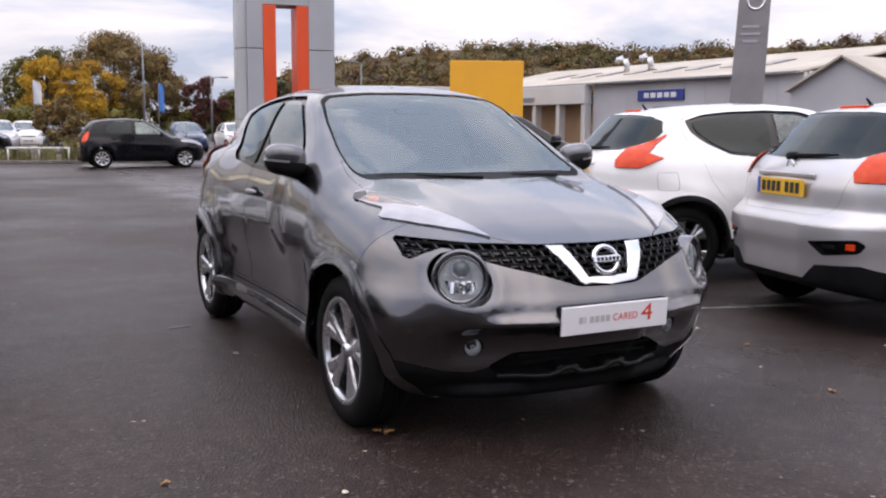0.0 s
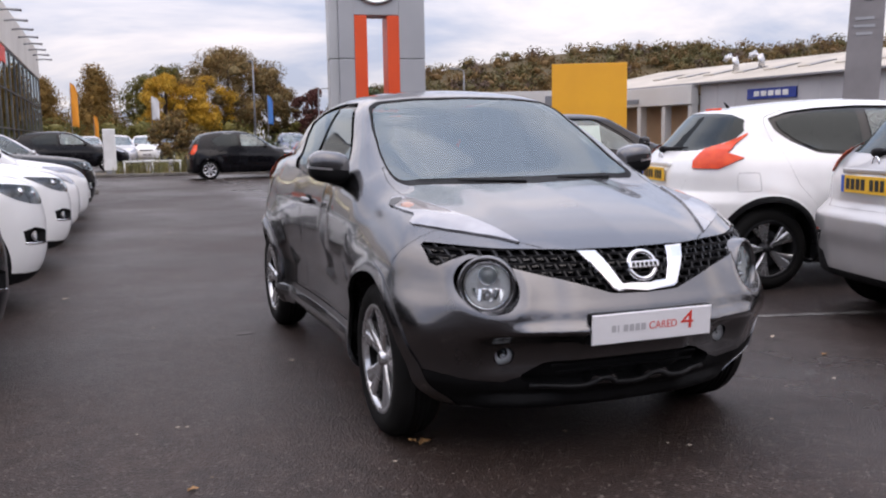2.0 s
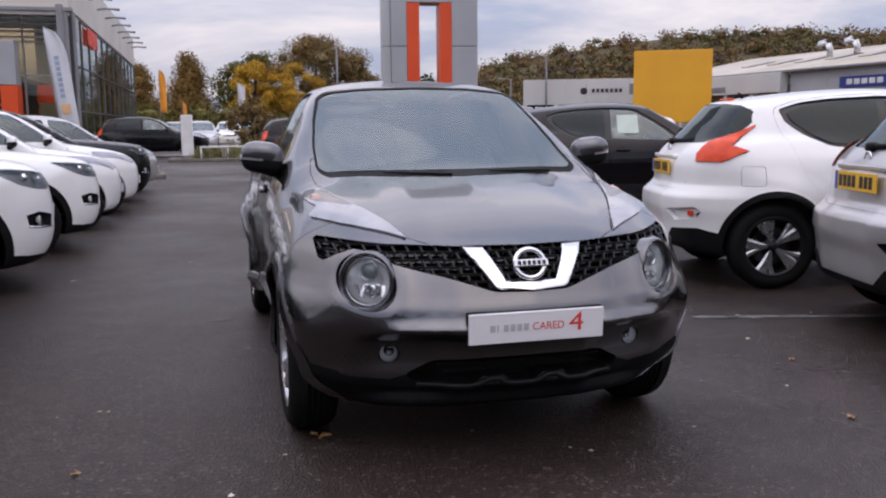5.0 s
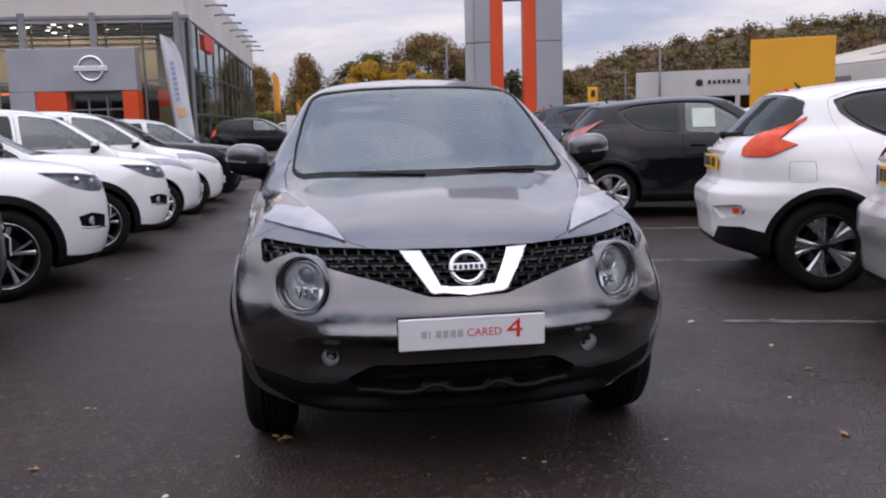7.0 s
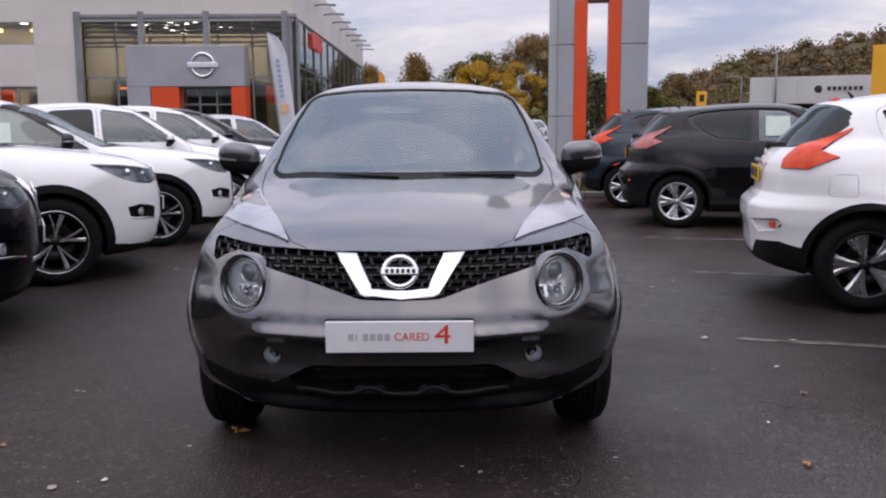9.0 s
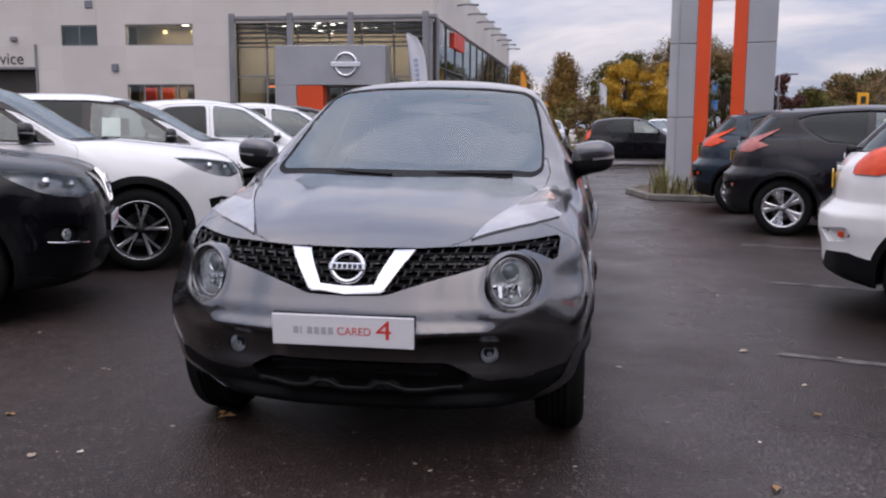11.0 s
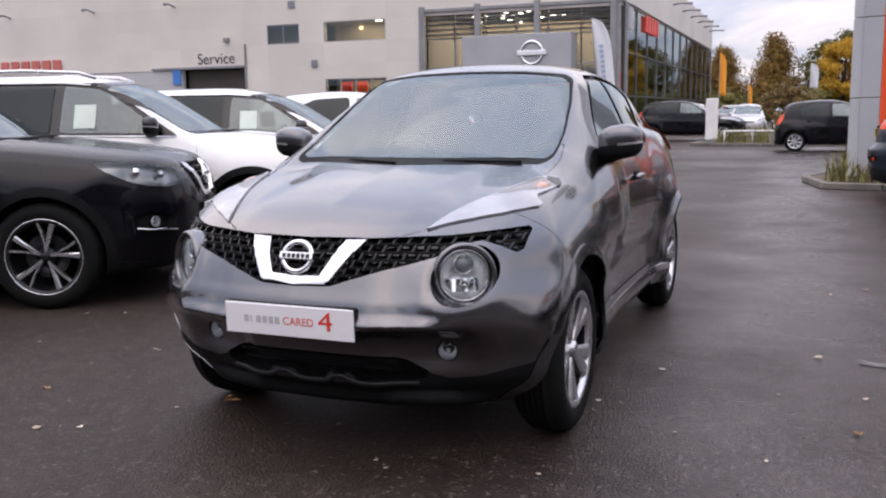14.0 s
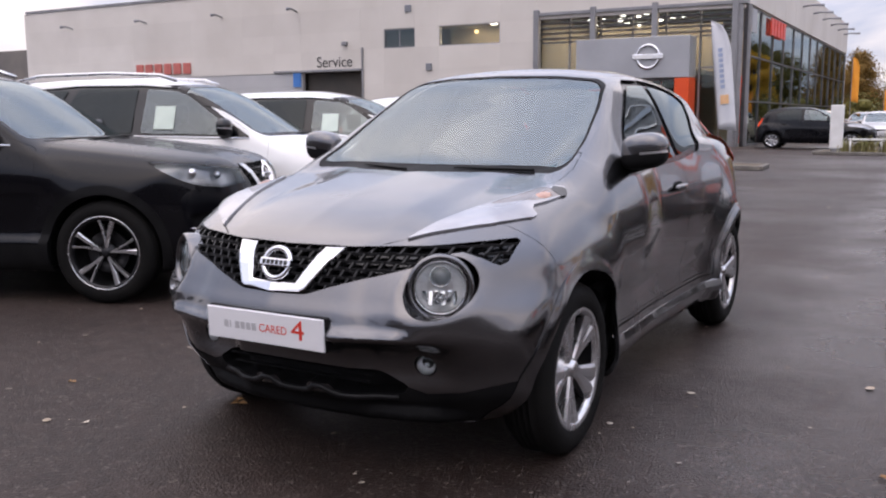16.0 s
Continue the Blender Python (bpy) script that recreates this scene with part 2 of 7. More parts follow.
def blob_bm(c, r, power=2.5, rings=14, around=24):
    """A rounded block: a superellipsoid with the given middle and half sizes."""
    bm = bmesh.new()
    bmesh.ops.create_uvsphere(bm, u_segments=around, v_segments=rings, radius=1)
    for v in bm.verts:
        s = (abs(v.co.x) ** power + abs(v.co.y) ** power + abs(v.co.z) ** power) ** (-1 / power)
        v.co = Vector([c[i] + v.co[i] * s * r[i] for i in range(3)])
    return bm


def prism_bm(outline, y0, y1, bevel=0.0):
    """An outline in (x, z), from y0 to y1."""
    bm = bmesh.new()
    vs = [bm.verts.new((x, y0, z)) for x, z in outline]
    face = bm.faces.new(vs)
    made = bmesh.ops.extrude_face_region(bm, geom=[face])["geom"]
    for v in made:
        if isinstance(v, bmesh.types.BMVert):
            v.co.y = y1
    bmesh.ops.recalc_face_normals(bm, faces=bm.faces[:])
    if bevel:
        bmesh.ops.bevel(bm, geom=bm.edges[:], offset=bevel, segments=2, affect="EDGES", profile=0.5)
    return bm


def lathe(profile, around=40):
    """Turns a profile of (radius, x) about the x axis."""
    bm = bmesh.new()
    rows = []
    for r, x in profile:
        rows.append([bm.verts.new((x, r * math.cos(2 * math.pi * k / around), r * math.sin(2 * math.pi * k / around))) for k in range(around)])
    for a, b in zip(rows, rows[1:]):
        for k in range(around):
            bm.faces.new((a[k], a[(k + 1) % around], b[(k + 1) % around], b[k]))
    return bm


def tube_bm(points, radius, around=8):
    bm = bmesh.new()
    rows = []
    pts = [Vector(p) for p in points]
    for i, p in enumerate(pts):
        d = (pts[min(i + 1, len(pts) - 1)] - pts[max(i - 1, 0)]).normalized()
        a = d.orthogonal().normalized()
        b = d.cross(a)
        r = radius[i] if isinstance(radius, (list, tuple)) else radius
        rows.append([bm.verts.new(p + r * (a * math.cos(2 * math.pi * k / around) + b * math.sin(2 * math.pi * k / around))) for k in range(around)])
    for a, b in zip(rows, rows[1:]):
        for k in range(around):
            bm.faces.new((a[k], a[(k + 1) % around], b[(k + 1) % around], b[k]))
    bm.faces.new(rows[0][::-1])
    bm.faces.new(rows[-1])
    bmesh.ops.recalc_face_normals(bm, faces=bm.faces[:])
    return bm


def lettering(name, words, size, m, material, parent, label="", shear=0.0, wide=1.0):
    cu = bpy.data.curves.new(name, "FONT")
    cu.body, cu.size, cu.extrude, cu.align_x, cu.shear = words, size, 0.004 * size, "CENTER", shear
    tmp = new(name + "_tmp", cu)
    bpy.context.view_layer.update()
    me = bpy.data.meshes.new_from_object(tmp.evaluated_get(bpy.context.evaluated_depsgraph_get()))
    bpy.data.objects.remove(tmp)
    me.materials.clear()
    me.name = name
    return put(name, me, material, parent, label, m @ Matrix.Diagonal((wide, 1, 1, 1)))


def circle(cx, cy, r, n=28, squash=1.0):
    return [(cx + r * math.cos(2 * math.pi * k / n), cy + squash * r * math.sin(2 * math.pi * k / n)) for k in range(n)]


def rounded(poly, r, n=4):
    """The outline with its corners rounded off."""
    out = []
    P = [Vector(p) for p in poly]
    for i, p in enumerate(P):
        a, b = P[i - 1] - p, P[(i + 1) % len(P)] - p
        d = min(r, 0.45 * a.length, 0.45 * b.length)
        s, e = p + a.normalized() * d, p + b.normalized() * d
        for k in range(n + 1):
            t = k / n
            out.append(tuple((1 - t) ** 2 * s + 2 * t * (1 - t) * p + t * t * e))
    return out


# ---- car bodies: one half is cut into panels, then mirrored ----
AXES_OF = {"x": (1, 2), "y": (0, 2), "z": (0, 1)}


def in_outline(px, py, P):
    inside = np.zeros(len(px), bool)
    for (x0, y0), (x1, y1) in zip(P, np.roll(P, -1, 0)):
        hit = ((y0 > py) != (y1 > py)) & (px < (x1 - x0) * (py - y0) / ((y1 - y0) or 1e-12) + x0)
        inside ^= hit
    return inside


def half_body(form, low, high, cell):
    V, F = surface(form, (-2.5 * cell, *low[1:]), high, cell)
    bm = bmesh.new()
    bm.from_mesh(mesh_from("half", V, F))
    bmesh.ops.bisect_plane(bm, geom=bm.verts[:] + bm.edges[:] + bm.faces[:], dist=1e-4, plane_co=(0, 0, 0), plane_no=(-1, 0, 0), clear_outer=True)
    for v in bm.verts:
        if abs(v.co.x) < 2e-4:
            v.co.x = 0
    bm.normal_update()
    return bm


def cut(bm, outline, axis, ok, cell):
    """Cuts the outline, seen along an axis, into the body; gives the faces within."""
    a, b = AXES_OF[axis]
    P = np.array(outline, float)
    lo, hi = P.min(0) - 1.6 * cell, P.max(0) + 1.6 * cell
    near = set()
    l0, l1, h0, h1 = *map(float, lo), *map(float, hi)
    for f in bm.faces:
        c = f.verts[0].co
        if l0 < c[a] < h0 and l1 < c[b] < h1 and ok(c, f.normal):
            near.add(f)
    near = list(near)
    where = {f: k for k, f in enumerate(near)}
    mids = [f.calc_center_median() for f in near]
    reach = 1.3 * cell
    for p, q in zip(P, np.roll(P, -1, 0)):
        d = q - p
        length = np.hypot(*d)
        if length < 1e-6 or not near:
            continue
        d = d / length
        C = np.array(mids)
        u, w = C[:, a] - p[0], C[:, b] - p[1]
        along = u * d[0] + w * d[1]
        seg = [near[k] for k in np.nonzero((np.abs(u * d[1] - w * d[0]) < reach) & (along > -reach) & (along < length + reach))[0]]
        if not seg:
            continue
        geom = set(seg)
        for f in seg:
            geom.update(f.edges)
            geom.update(f.verts)
        co, no = [0.0] * 3, [0.0] * 3
        co[a], co[b], no[a], no[b] = p[0], p[1], -d[1], d[0]
        for g in bmesh.ops.bisect_plane(bm, geom=list(geom), dist=8e-4, plane_co=co, plane_no=no)["geom"]:
            if isinstance(g, bmesh.types.BMFace):
                if g in where:
                    mids[where[g]] = g.calc_center_median()
                else:
                    where[g] = len(near)
                    near.append(g)
                    mids.append(g.calc_center_median())
    near = [f for f in near if f.is_valid]
    mids = np.array([f.calc_center_median() for f in near]).reshape(-1, 3)
    inside = in_outline(mids[:, a], mids[:, b], P)
    return [f for f, i in zip(near, inside) if i]


def take(bm, faces):
    index, V, F = {}, [], []
    for f in faces:
        row = []
        for v in f.verts:
            if v not in index:
                index[v] = len(V)
                V.append(tuple(v.co))
            row.append(index[v])
        F.append(row)
    bmesh.ops.delete(bm, geom=faces, context="FACES")
    return np.array(V).reshape(-1, 3), F


def rim_of(V, F):
    """The open edges of a patch, but for those on the middle plane."""
    seen = {}
    for f in F:
        for i, j in zip(f, f[1:] + f[:1]):
            key = (min(i, j), max(i, j))
            seen[key] = None if key in seen else (i, j)
    return [e for e in seen.values() if e and not (abs(V[e[0]][0]) < 1e-4 and abs(V[e[1]][0]) < 1e-4)]


def both_halves(V, N, F):
    mid = np.abs(V[:, 0]) < 1e-5
    index = np.arange(len(V))
    other = np.where(mid, index, len(V) + np.cumsum(~mid) - 1)
    V2 = np.concatenate([V, V[~mid] * (-1, 1, 1)])
    N2 = np.concatenate([N, N[~mid] * (-1, 1, 1)])
    return V2, N2, F + [[int(other[i]) for i in f[::-1]] for f in F]


def emit(name, patch, material, parent, form, pair=False, gap=0.0, lift=0.0, label="", edge=0.0):
    """Panels from a patch of the half body. gap draws its rim in, lift raises it, edge turns the rim inwards."""
    V, F = patch
    if not len(F):
        return []
    V = V.copy()
    N = gradient(form, V)
    N /= np.linalg.norm(N, axis=1)[:, None] + 1e-9
    rim = rim_of(V, F)
    if gap and rim:
        towards, count = np.zeros_like(V), np.zeros(len(V))
        on = np.zeros(len(V), bool)
        on[[i for e in rim for i in e]] = True
        for f in F:
            c = V[f].mean(0)
            for i in f:
                if on[i]:
                    towards[i] += c - V[i]
                    count[i] += 1
        ix = np.where(on)[0]
        d = towards[ix] / np.maximum(count[ix], 1)[:, None]
        d[np.abs(V[ix, 0]) < 1e-4, 0] = 0
        d /= np.linalg.norm(d, axis=1)[:, None] + 1e-9
        V[ix] += d * gap - N[ix] * gap * 0.6
    V += N * lift
    F = [list(f) for f in F]
    if edge and rim:
        out_of = np.zeros_like(V)
        for i, j in rim:
            q = np.cross(V[j] - V[i], N[i])
            out_of[i] += q
            out_of[j] += q
        at, extra, extra_n = {}, [], []
        for i, j in rim:
            for k in (i, j):
                if k not in at:
                    at[k] = len(V) + len(extra)
                    q = out_of[k] / (np.linalg.norm(out_of[k]) + 1e-9)
                    extra += [V[k], V[k] - N[k] * edge]
                    extra_n += [q, q]
            F.append([at[j], at[i], at[i] + 1, at[j] + 1])
        V, N = np.concatenate([V, extra]), np.concatenate([N, extra_n])
    out = []
    sets = [(V, N, F), (V * (-1, 1, 1), N * (-1, 1, 1), [f[::-1] for f in F])] if pair else [both_halves(V, N, F)]
    for v, n, f in sets:
        me = mesh_from(name, v, f, True)
        me.normals_split_custom_set_from_vertices([tuple(q) for q in n])
        out.append(put(name, me, material, parent, label))
    return out


def recess(name, patch, shift, material, parent, pair=False, scale=1.0, label=""):
    """A pocket: the patch pushed by shift, with walls back to its rim."""
    V, F = patch
    mid = (V.min(0) + V.max(0)) / 2
    if not pair:
        mid[0] = 0
    deep = mid + (V - mid) * scale + np.array(shift)
    F2 = [[i + len(V) for i in f] for f in F]
    for i, j in rim_of(V, F):
        F2.append([i, j, j + len(V), i + len(V)])
    W = np.concatenate([V, deep])
    out = []
    sets = [(W, F2), (W * (-1, 1, 1), [f[::-1] for f in F2])] if pair else [both_halves(W, W, F2)[::2]]
    for v, f in sets:
        out.append(put(name, mesh_from(name, v, f), material, parent, label))
    return out


def skin_y(form, x, z, outer=-0.3, inner=1.4):
    """Where the body's skin lies at (x, z), coming in along y from outside."""
    x, z = np.atleast_1d(np.array(x, float)), np.atleast_1d(np.array(z, float))
    hi = np.full(len(x), float(inner))
    for y in np.linspace(inner, outer, 90):
        hi = np.where(form(x, np.full(len(x), y), z) < 0, y, hi)
    lo = hi + (outer - inner) / 89
    for _ in range(14):
        m = (lo + hi) / 2
        hit = form(x, m, z) < 0
        hi, lo = np.where(hit, m, hi), np.where(hit, lo, m)
    return hi


def skin_x(form, y, z, outer=1.3):
    """The half width of the body at (y, z)."""
    y, z = np.atleast_1d(np.array(y, float)), np.atleast_1d(np.array(z, float))
    lo, hi = np.zeros(len(y)), np.full(len(y), outer)
    for _ in range(24):
        m = (lo + hi) / 2
        hit = form(m, y, z) < 0
        lo, hi = np.where(hit, m, lo), np.where(hit, hi, m)
    return lo


def wheel_thing(car, x, y, r, rim_r, style, width=0.205):
    """A wheel with its tyre, rim and disc; x is the outer face."""
    side = 1 if x > 0 else -1
    w = new("wheel")
    w.empty_display_size = 0.1
    w.parent = car
    w.matrix_basis = pose(x, y, r, 0, 0, 0 if side > 0 else 180) @ pose(0, 0, 0, 17 * (1 + side) + 11 * y, 0, 0)
    h = width
    prof = [(rim_r, -0.02), (rim_r + 0.012, -0.006), (rim_r + 0.05, 0.0), (r - 0.035, -0.006), (r - 0.012, -0.022), (r - 0.002, -0.045)]
    for k in range(1, 5):
        xk = -0.045 - (h - 0.09) * k / 5
        prof += [(r, xk - 0.008), (r, xk + 0.012 - 0.012), (r - 0.007, xk - 0.010), (r - 0.007, xk - 0.014)]
    prof += [(r - 0.002, -h + 0.045), (r - 0.03, -h + 0.006), (rim_r + 0.04, -h), (rim_r, -h + 0.02)]
    part("tyre", lathe(prof, 48), RUBBER, w, smooth=True)
    metal = DARKALLOY if style in ("dark", "black") else ALLOY
    bm = lathe([(rim_r + 0.012, -0.012), (rim_r + 0.004, -0.008), (rim_r - 0.014, -0.012), (rim_r - 0.02, -0.03), (rim_r - 0.03, -0.16), (rim_r - 0.03, -0.19)], 48)
    part("rim", bm, DARKALLOY if style in ("dark", "black") else ALLOY, w, smooth=True)
    if style == "dark":
        part("rim_edge", lathe([(rim_r + 0.013, -0.014), (rim_r + 0.010, -0.005), (rim_r + 0.003, -0.005), (rim_r + 0.001, -0.012)], 48), ALLOY, w, "thin machined silver rim edge", True)
    part("barrel", lathe([(rim_r - 0.024, -0.035), (rim_r - 0.034, -0.165), (0.04, -0.17)], 32), TRIM, w, smooth=True)
    part("brake_disc", lathe([(0.15, -0.085), (0.15, -0.095), (0.05, -0.1), (0.05, -0.08), (0.15, -0.085)], 32), DARKALLOY, w, smooth=True)
    part("hub_cap", lathe([(0.0, -0.018), (0.022, -0.019), (0.03, -0.024), (0.034, -0.05), (0.06, -0.055), (0.065, -0.08)], 24), metal, w, smooth=True)
    count = {"twin": 5, "dark": 5, "black": 5, "many": 8}[style]
    R = rim_r - 0.012
    for k in range(count):
        a0 = 2 * math.pi * k / count
        legs = ((-0.20, 0.017, 0.038), (0.20, 0.017, 0.038)) if style == "twin" else ((-0.15, 0.008, 0.021), (0.27, 0.006, 0.011)) if style == "dark" else ((-0.13, 0.012, 0.052), (0.30, 0.006, 0.022)) if style == "black" else ((0.0, 0.018, 0.026),)
        for off, w0, w1 in legs:
            bm = bmesh.new()
            ring = []
            for s, (rr, depth) in enumerate(((0.035, -0.035), (0.09, -0.03), (0.16, -0.022), (R, -0.014))):
                t = (rr - 0.035) / (R - 0.035)
                ang = a0 + off * (0.35 + 0.65 * t)
                half = w0 + (w1 - w0) * t
                rad, tan = Vector((0, math.cos(ang), math.sin(ang))), Vector((0, -math.sin(ang), math.cos(ang)))
                base = rad * rr
                ring.append([bm.verts.new(base + tan * q * half + Vector((d, 0, 0))) for q, d in ((-1, depth - 0.008), (-0.55, depth), (0.55, depth), (1, depth - 0.008), (0.8, depth - 0.04), (-0.8, depth - 0.04))])
            for p, q in zip(ring, ring[1:]):
                for i in range(6):
                    bm.faces.new((p[i], p[(i + 1) % 6], q[(i + 1) % 6], q[i]))
            bmesh.ops.recalc_face_normals(bm, faces=bm.faces[:])
            part("spoke", bm, ALLOY, w, label="machined silver spoke face" if style in ("dark", "black") else "")
    return w


# ---- car shapes: x across, y from nose to tail, z up, nose at y = 0 ----
def arch(y, z, yc, zc, r0, r1):
    return 1 - step(np.hypot(y - yc, z - zc), r0, r1)


J_NOSE = smooth_curve((0.15, 0.30), (0.24, 0.185), (0.27, 0.185), (0.30, 0.155), (0.33, 0.138), (0.36, 0.134), (0.40, 0.138), (0.44, 0.13), (0.50, 0.088), (0.545, 0.008), (0.58, 0.0), (0.62, 0.003), (0.68, 0.03), (0.75, 0.065), (0.80, 0.095), (0.84, 0.13), (0.90, 0.22), (1.0, 0.42), (1.1, 0.9))
J_CORNER = smooth_curve((0.15, 0.33), (0.24, 0.235), (0.30, 0.17), (0.34, 0.138), (0.38, 0.126), (0.42, 0.112), (0.50, 0.066), (0.58, 0.022), (0.64, 0.012), (0.70, 0.036), (0.75, 0.065), (0.80, 0.095), (0.84, 0.13), (0.90, 0.22), (1.0, 0.42), (1.1, 0.9))
J_SWEEP = smooth_curve((0, 0), (0.26, 0.02), (0.45, 0.09), (0.59, 0.185), (0.70, 0.28), (0.78, 0.365), (0.84, 0.455), (0.88, 0.58), (0.96, 0.98))
J_LOWSWEEP = smooth_curve((0, 0), (0.26, 0.015), (0.45, 0.065), (0.6, 0.13), (0.72, 0.205), (0.79, 0.262), (0.84, 0.325), (0.88, 0.42), (0.96, 0.85))
J_TOP = smooth_curve((0, 0.78), (0.14, 0.85), (0.25, 0.905), (0.4, 0.955), (0.6, 1.0), (0.8, 1.033), (1.0, 1.062), (1.2, 1.085), (2.0, 1.12), (3.2, 1.18), (3.7, 1.16), (3.95, 1.1), (4.1, 1.0))
J_DROP = smooth_curve((0, 0), (0.3, 0.012), (0.45, 0.03), (0.56, 0.032), (0.66, 0.035), (0.74, 0.065), (0.8, 0.12), (0.85, 0.21), (0.89, 0.36), (1.0, 0.7))
J_SIDE = smooth_curve((0, 0.84), (0.4, 0.852), (0.8, 0.858), (1.3, 0.83), (2.0, 0.822), (2.7, 0.835), (3.3, 0.868), (3.8, 0.83), (4.12, 0.74))
J_LEAN = smooth_curve((0.1, 0.10), (0.2, 0.05), (0.3, 0.015), (0.4, 0.025), (0.5, 0.03), (0.62, 0.008), (0.75, 0.0), (0.9, 0.022), (1.0, 0.05), (1.1, 0.10), (1.3, 0.22))
J_FLOOR = smooth_curve((0, 0.2), (0.5, 0.2), (1.3, 0.21), (2.8, 0.21), (3.6, 0.24), (4.1, 0.3))
J_TAIL = smooth_curve((0.2, 3.98), (0.35, 4.05), (0.5, 4.065), (0.62, 4.09), (0.70, 4.085), (0.76, 4.03), (0.81, 3.985), (0.92, 3.975), (1.02, 3.945), (1.12, 3.87), (1.3, 3.7))
J_TSWEEP = smooth_curve((0, 0), (0.3, 0.006), (0.4, 0.025), (0.6, 0.09), (0.72, 0.19), (0.82, 0.38), (0.9, 0.7))
J_SCREEN = smooth_curve((0.9, 0.86), (1.05, 1.09), (1.2, 1.31), (1.35, 1.55), (1.48, 1.78), (1.53, 1.95), (1.58, 2.2))
J_ROOF = smooth_curve((1.0, 1.35), (1.6, 1.47), (1.8, 1.52), (2.1, 1.55), (2.4, 1.557), (2.8, 1.54), (3.2, 1.505), (3.5, 1.468), (3.7, 1.44), (4, 1.37))
J_BACK = smooth_curve((0.95, 3.98), (1.1, 3.90), (1.25, 3.775), (1.38, 3.66), (1.45, 3.61), (1.5, 3.57))
J_GLASS = smooth_curve((0.9, 0.80), (1.0, 0.775), (1.15, 0.725), (1.3, 0.665), (1.42, 0.605), (1.5, 0.54), (1.6, 0.42))
J_WHEELS = (0.81, 3.34)


def crossover_form(x, y, z):
    x = np.abs(x)
    side = J_SIDE(y) - J_LEAN(z)
    for yc in J_WHEELS:
        side = side + 0.028 * arch(y, z, yc, 0.36, 0.38, 0.60) + 0.024 * arch(y, z, yc, 0.34, 0.39, 0.44)
    high = step(z, 0.5, 0.74)
    corner = step(x, 0.5, 0.7)
    nose = J_NOSE(z) * (1 - corner) + J_CORNER(z) * corner + J_SWEEP(x) * high + J_LOWSWEEP(x) * (1 - high)
    # the brow above the fog lamps and the pods of the round lamps
    nose = nose + 0.040 * step(x, 0.24, 0.34) * (1 - step(x, 0.47, 0.66)) * (1 - step(z, 0.525, 0.56)) * step(z, 0.2, 0.33)
    nose = nose - 0.029 * np.exp(-(((z - 0.558) / 0.031) ** 2)) * step(x, 0.2, 0.28) * (1 - step(x, 0.48, 0.6))
    pod = np.hypot(x - 0.59, z - 0.726)
    nose = nose - 0.035 * (1 - step(pod, 0.08, 0.25)) - 0.005 * np.exp(-(((pod - 0.122) / 0.03) ** 2))
    # two bosses of the lower lip
    nose = nose - 0.007 * np.exp(-(((x - 0.125) / 0.06) ** 2) - ((z - 0.345) / 0.035) ** 2)
    top = J_TOP(y) - J_DROP(x) * (1 - step(y, 1.2, 2.0) * 0.55)
    low = smax((x - side) * 0.95, (z - top) * 0.93, 0.03)
    low = smax(low, (nose - y) * 0.75, 0.022)
    low = smax(low, (y - (J_TAIL(z) - J_TSWEEP(x))) * 0.85, 0.04)
    low = smax(low, J_FLOOR(y) + 0.03 * step(x, 0.55, 0.86) * (1 - step(y, 0.4, 0.9)) - z, 0.03)
    taper = 0.10 * step(y, 2.3, 3.9) + 0.03 * (1 - step(y, 1.2, 2.0))
    cab = smax((x - (J_GLASS(z) - taper)) * 0.93, (z - (J_ROOF(y) - 0.13 * x * x)) * 0.97, 0.06)
    cab = smax(cab, (J_SCREEN(z) + 0.38 * x * x - y) * 0.55, 0.04)
    cab = smax(cab, (y - (J_BACK(z) - 0.48 * x * x)) * 0.7, 0.04)
    cab = np.maximum(cab, 0.8 - z)
    root = step(x, 0.48, 0.66) * step(y, 0.9, 1.25) * (1 - step(y, 1.5, 2.0))
    return smin(low, cab, 0.035 + 0.09 * root)


def underbody(car, form, wheels, r, roof, floor_z=0.60, cabin=(1.5, 3.6)):
    """The dark inside of a car: sills, floor and wheel wells."""

    def f(x, y, z):
        v = form(x, y, z) + 0.03 + 0.17 * (1 - step(y, 0.5, 0.95))
        top = 0.86 - (0.86 - floor_z) * step(y, cabin[0] - 0.1, cabin[0]) * (1 - step(y, cabin[1], cabin[1] + 0.1))
        v = np.maximum(v, z - top)
        for yc in wheels:
            v = np.maximum(v, -np.maximum(np.hypot(y - yc, z - r) - r - 0.06, 0.5 - np.abs(x)))
        return v

    V, F = surface(f, (-1.05, -0.1, 0.1), (1.05, 4.8, 1.1), 0.05)
    put("underbody", mesh_from("underbody", V, F, False), TRIM, car)


def seat(car, x, y, z=0.55, wide=0.26):
    ob = part("seat", blob_bm((x, y, z + 0.05), (wide, 0.27, 0.10), 3.5), CABIN, car, smooth=True)
    part("seat_back", blob_bm((0, 0, 0), (wide, 0.09, 0.33), 3.2), CABIN, ob, smooth=True, m=pose(x, y + 0.30, z + 0.36, -14, 0, 0))
    part("headrest", blob_bm((x, y + 0.40, z + 0.78), (0.13, 0.06, 0.10), 3.0), CABIN, ob, smooth=True)


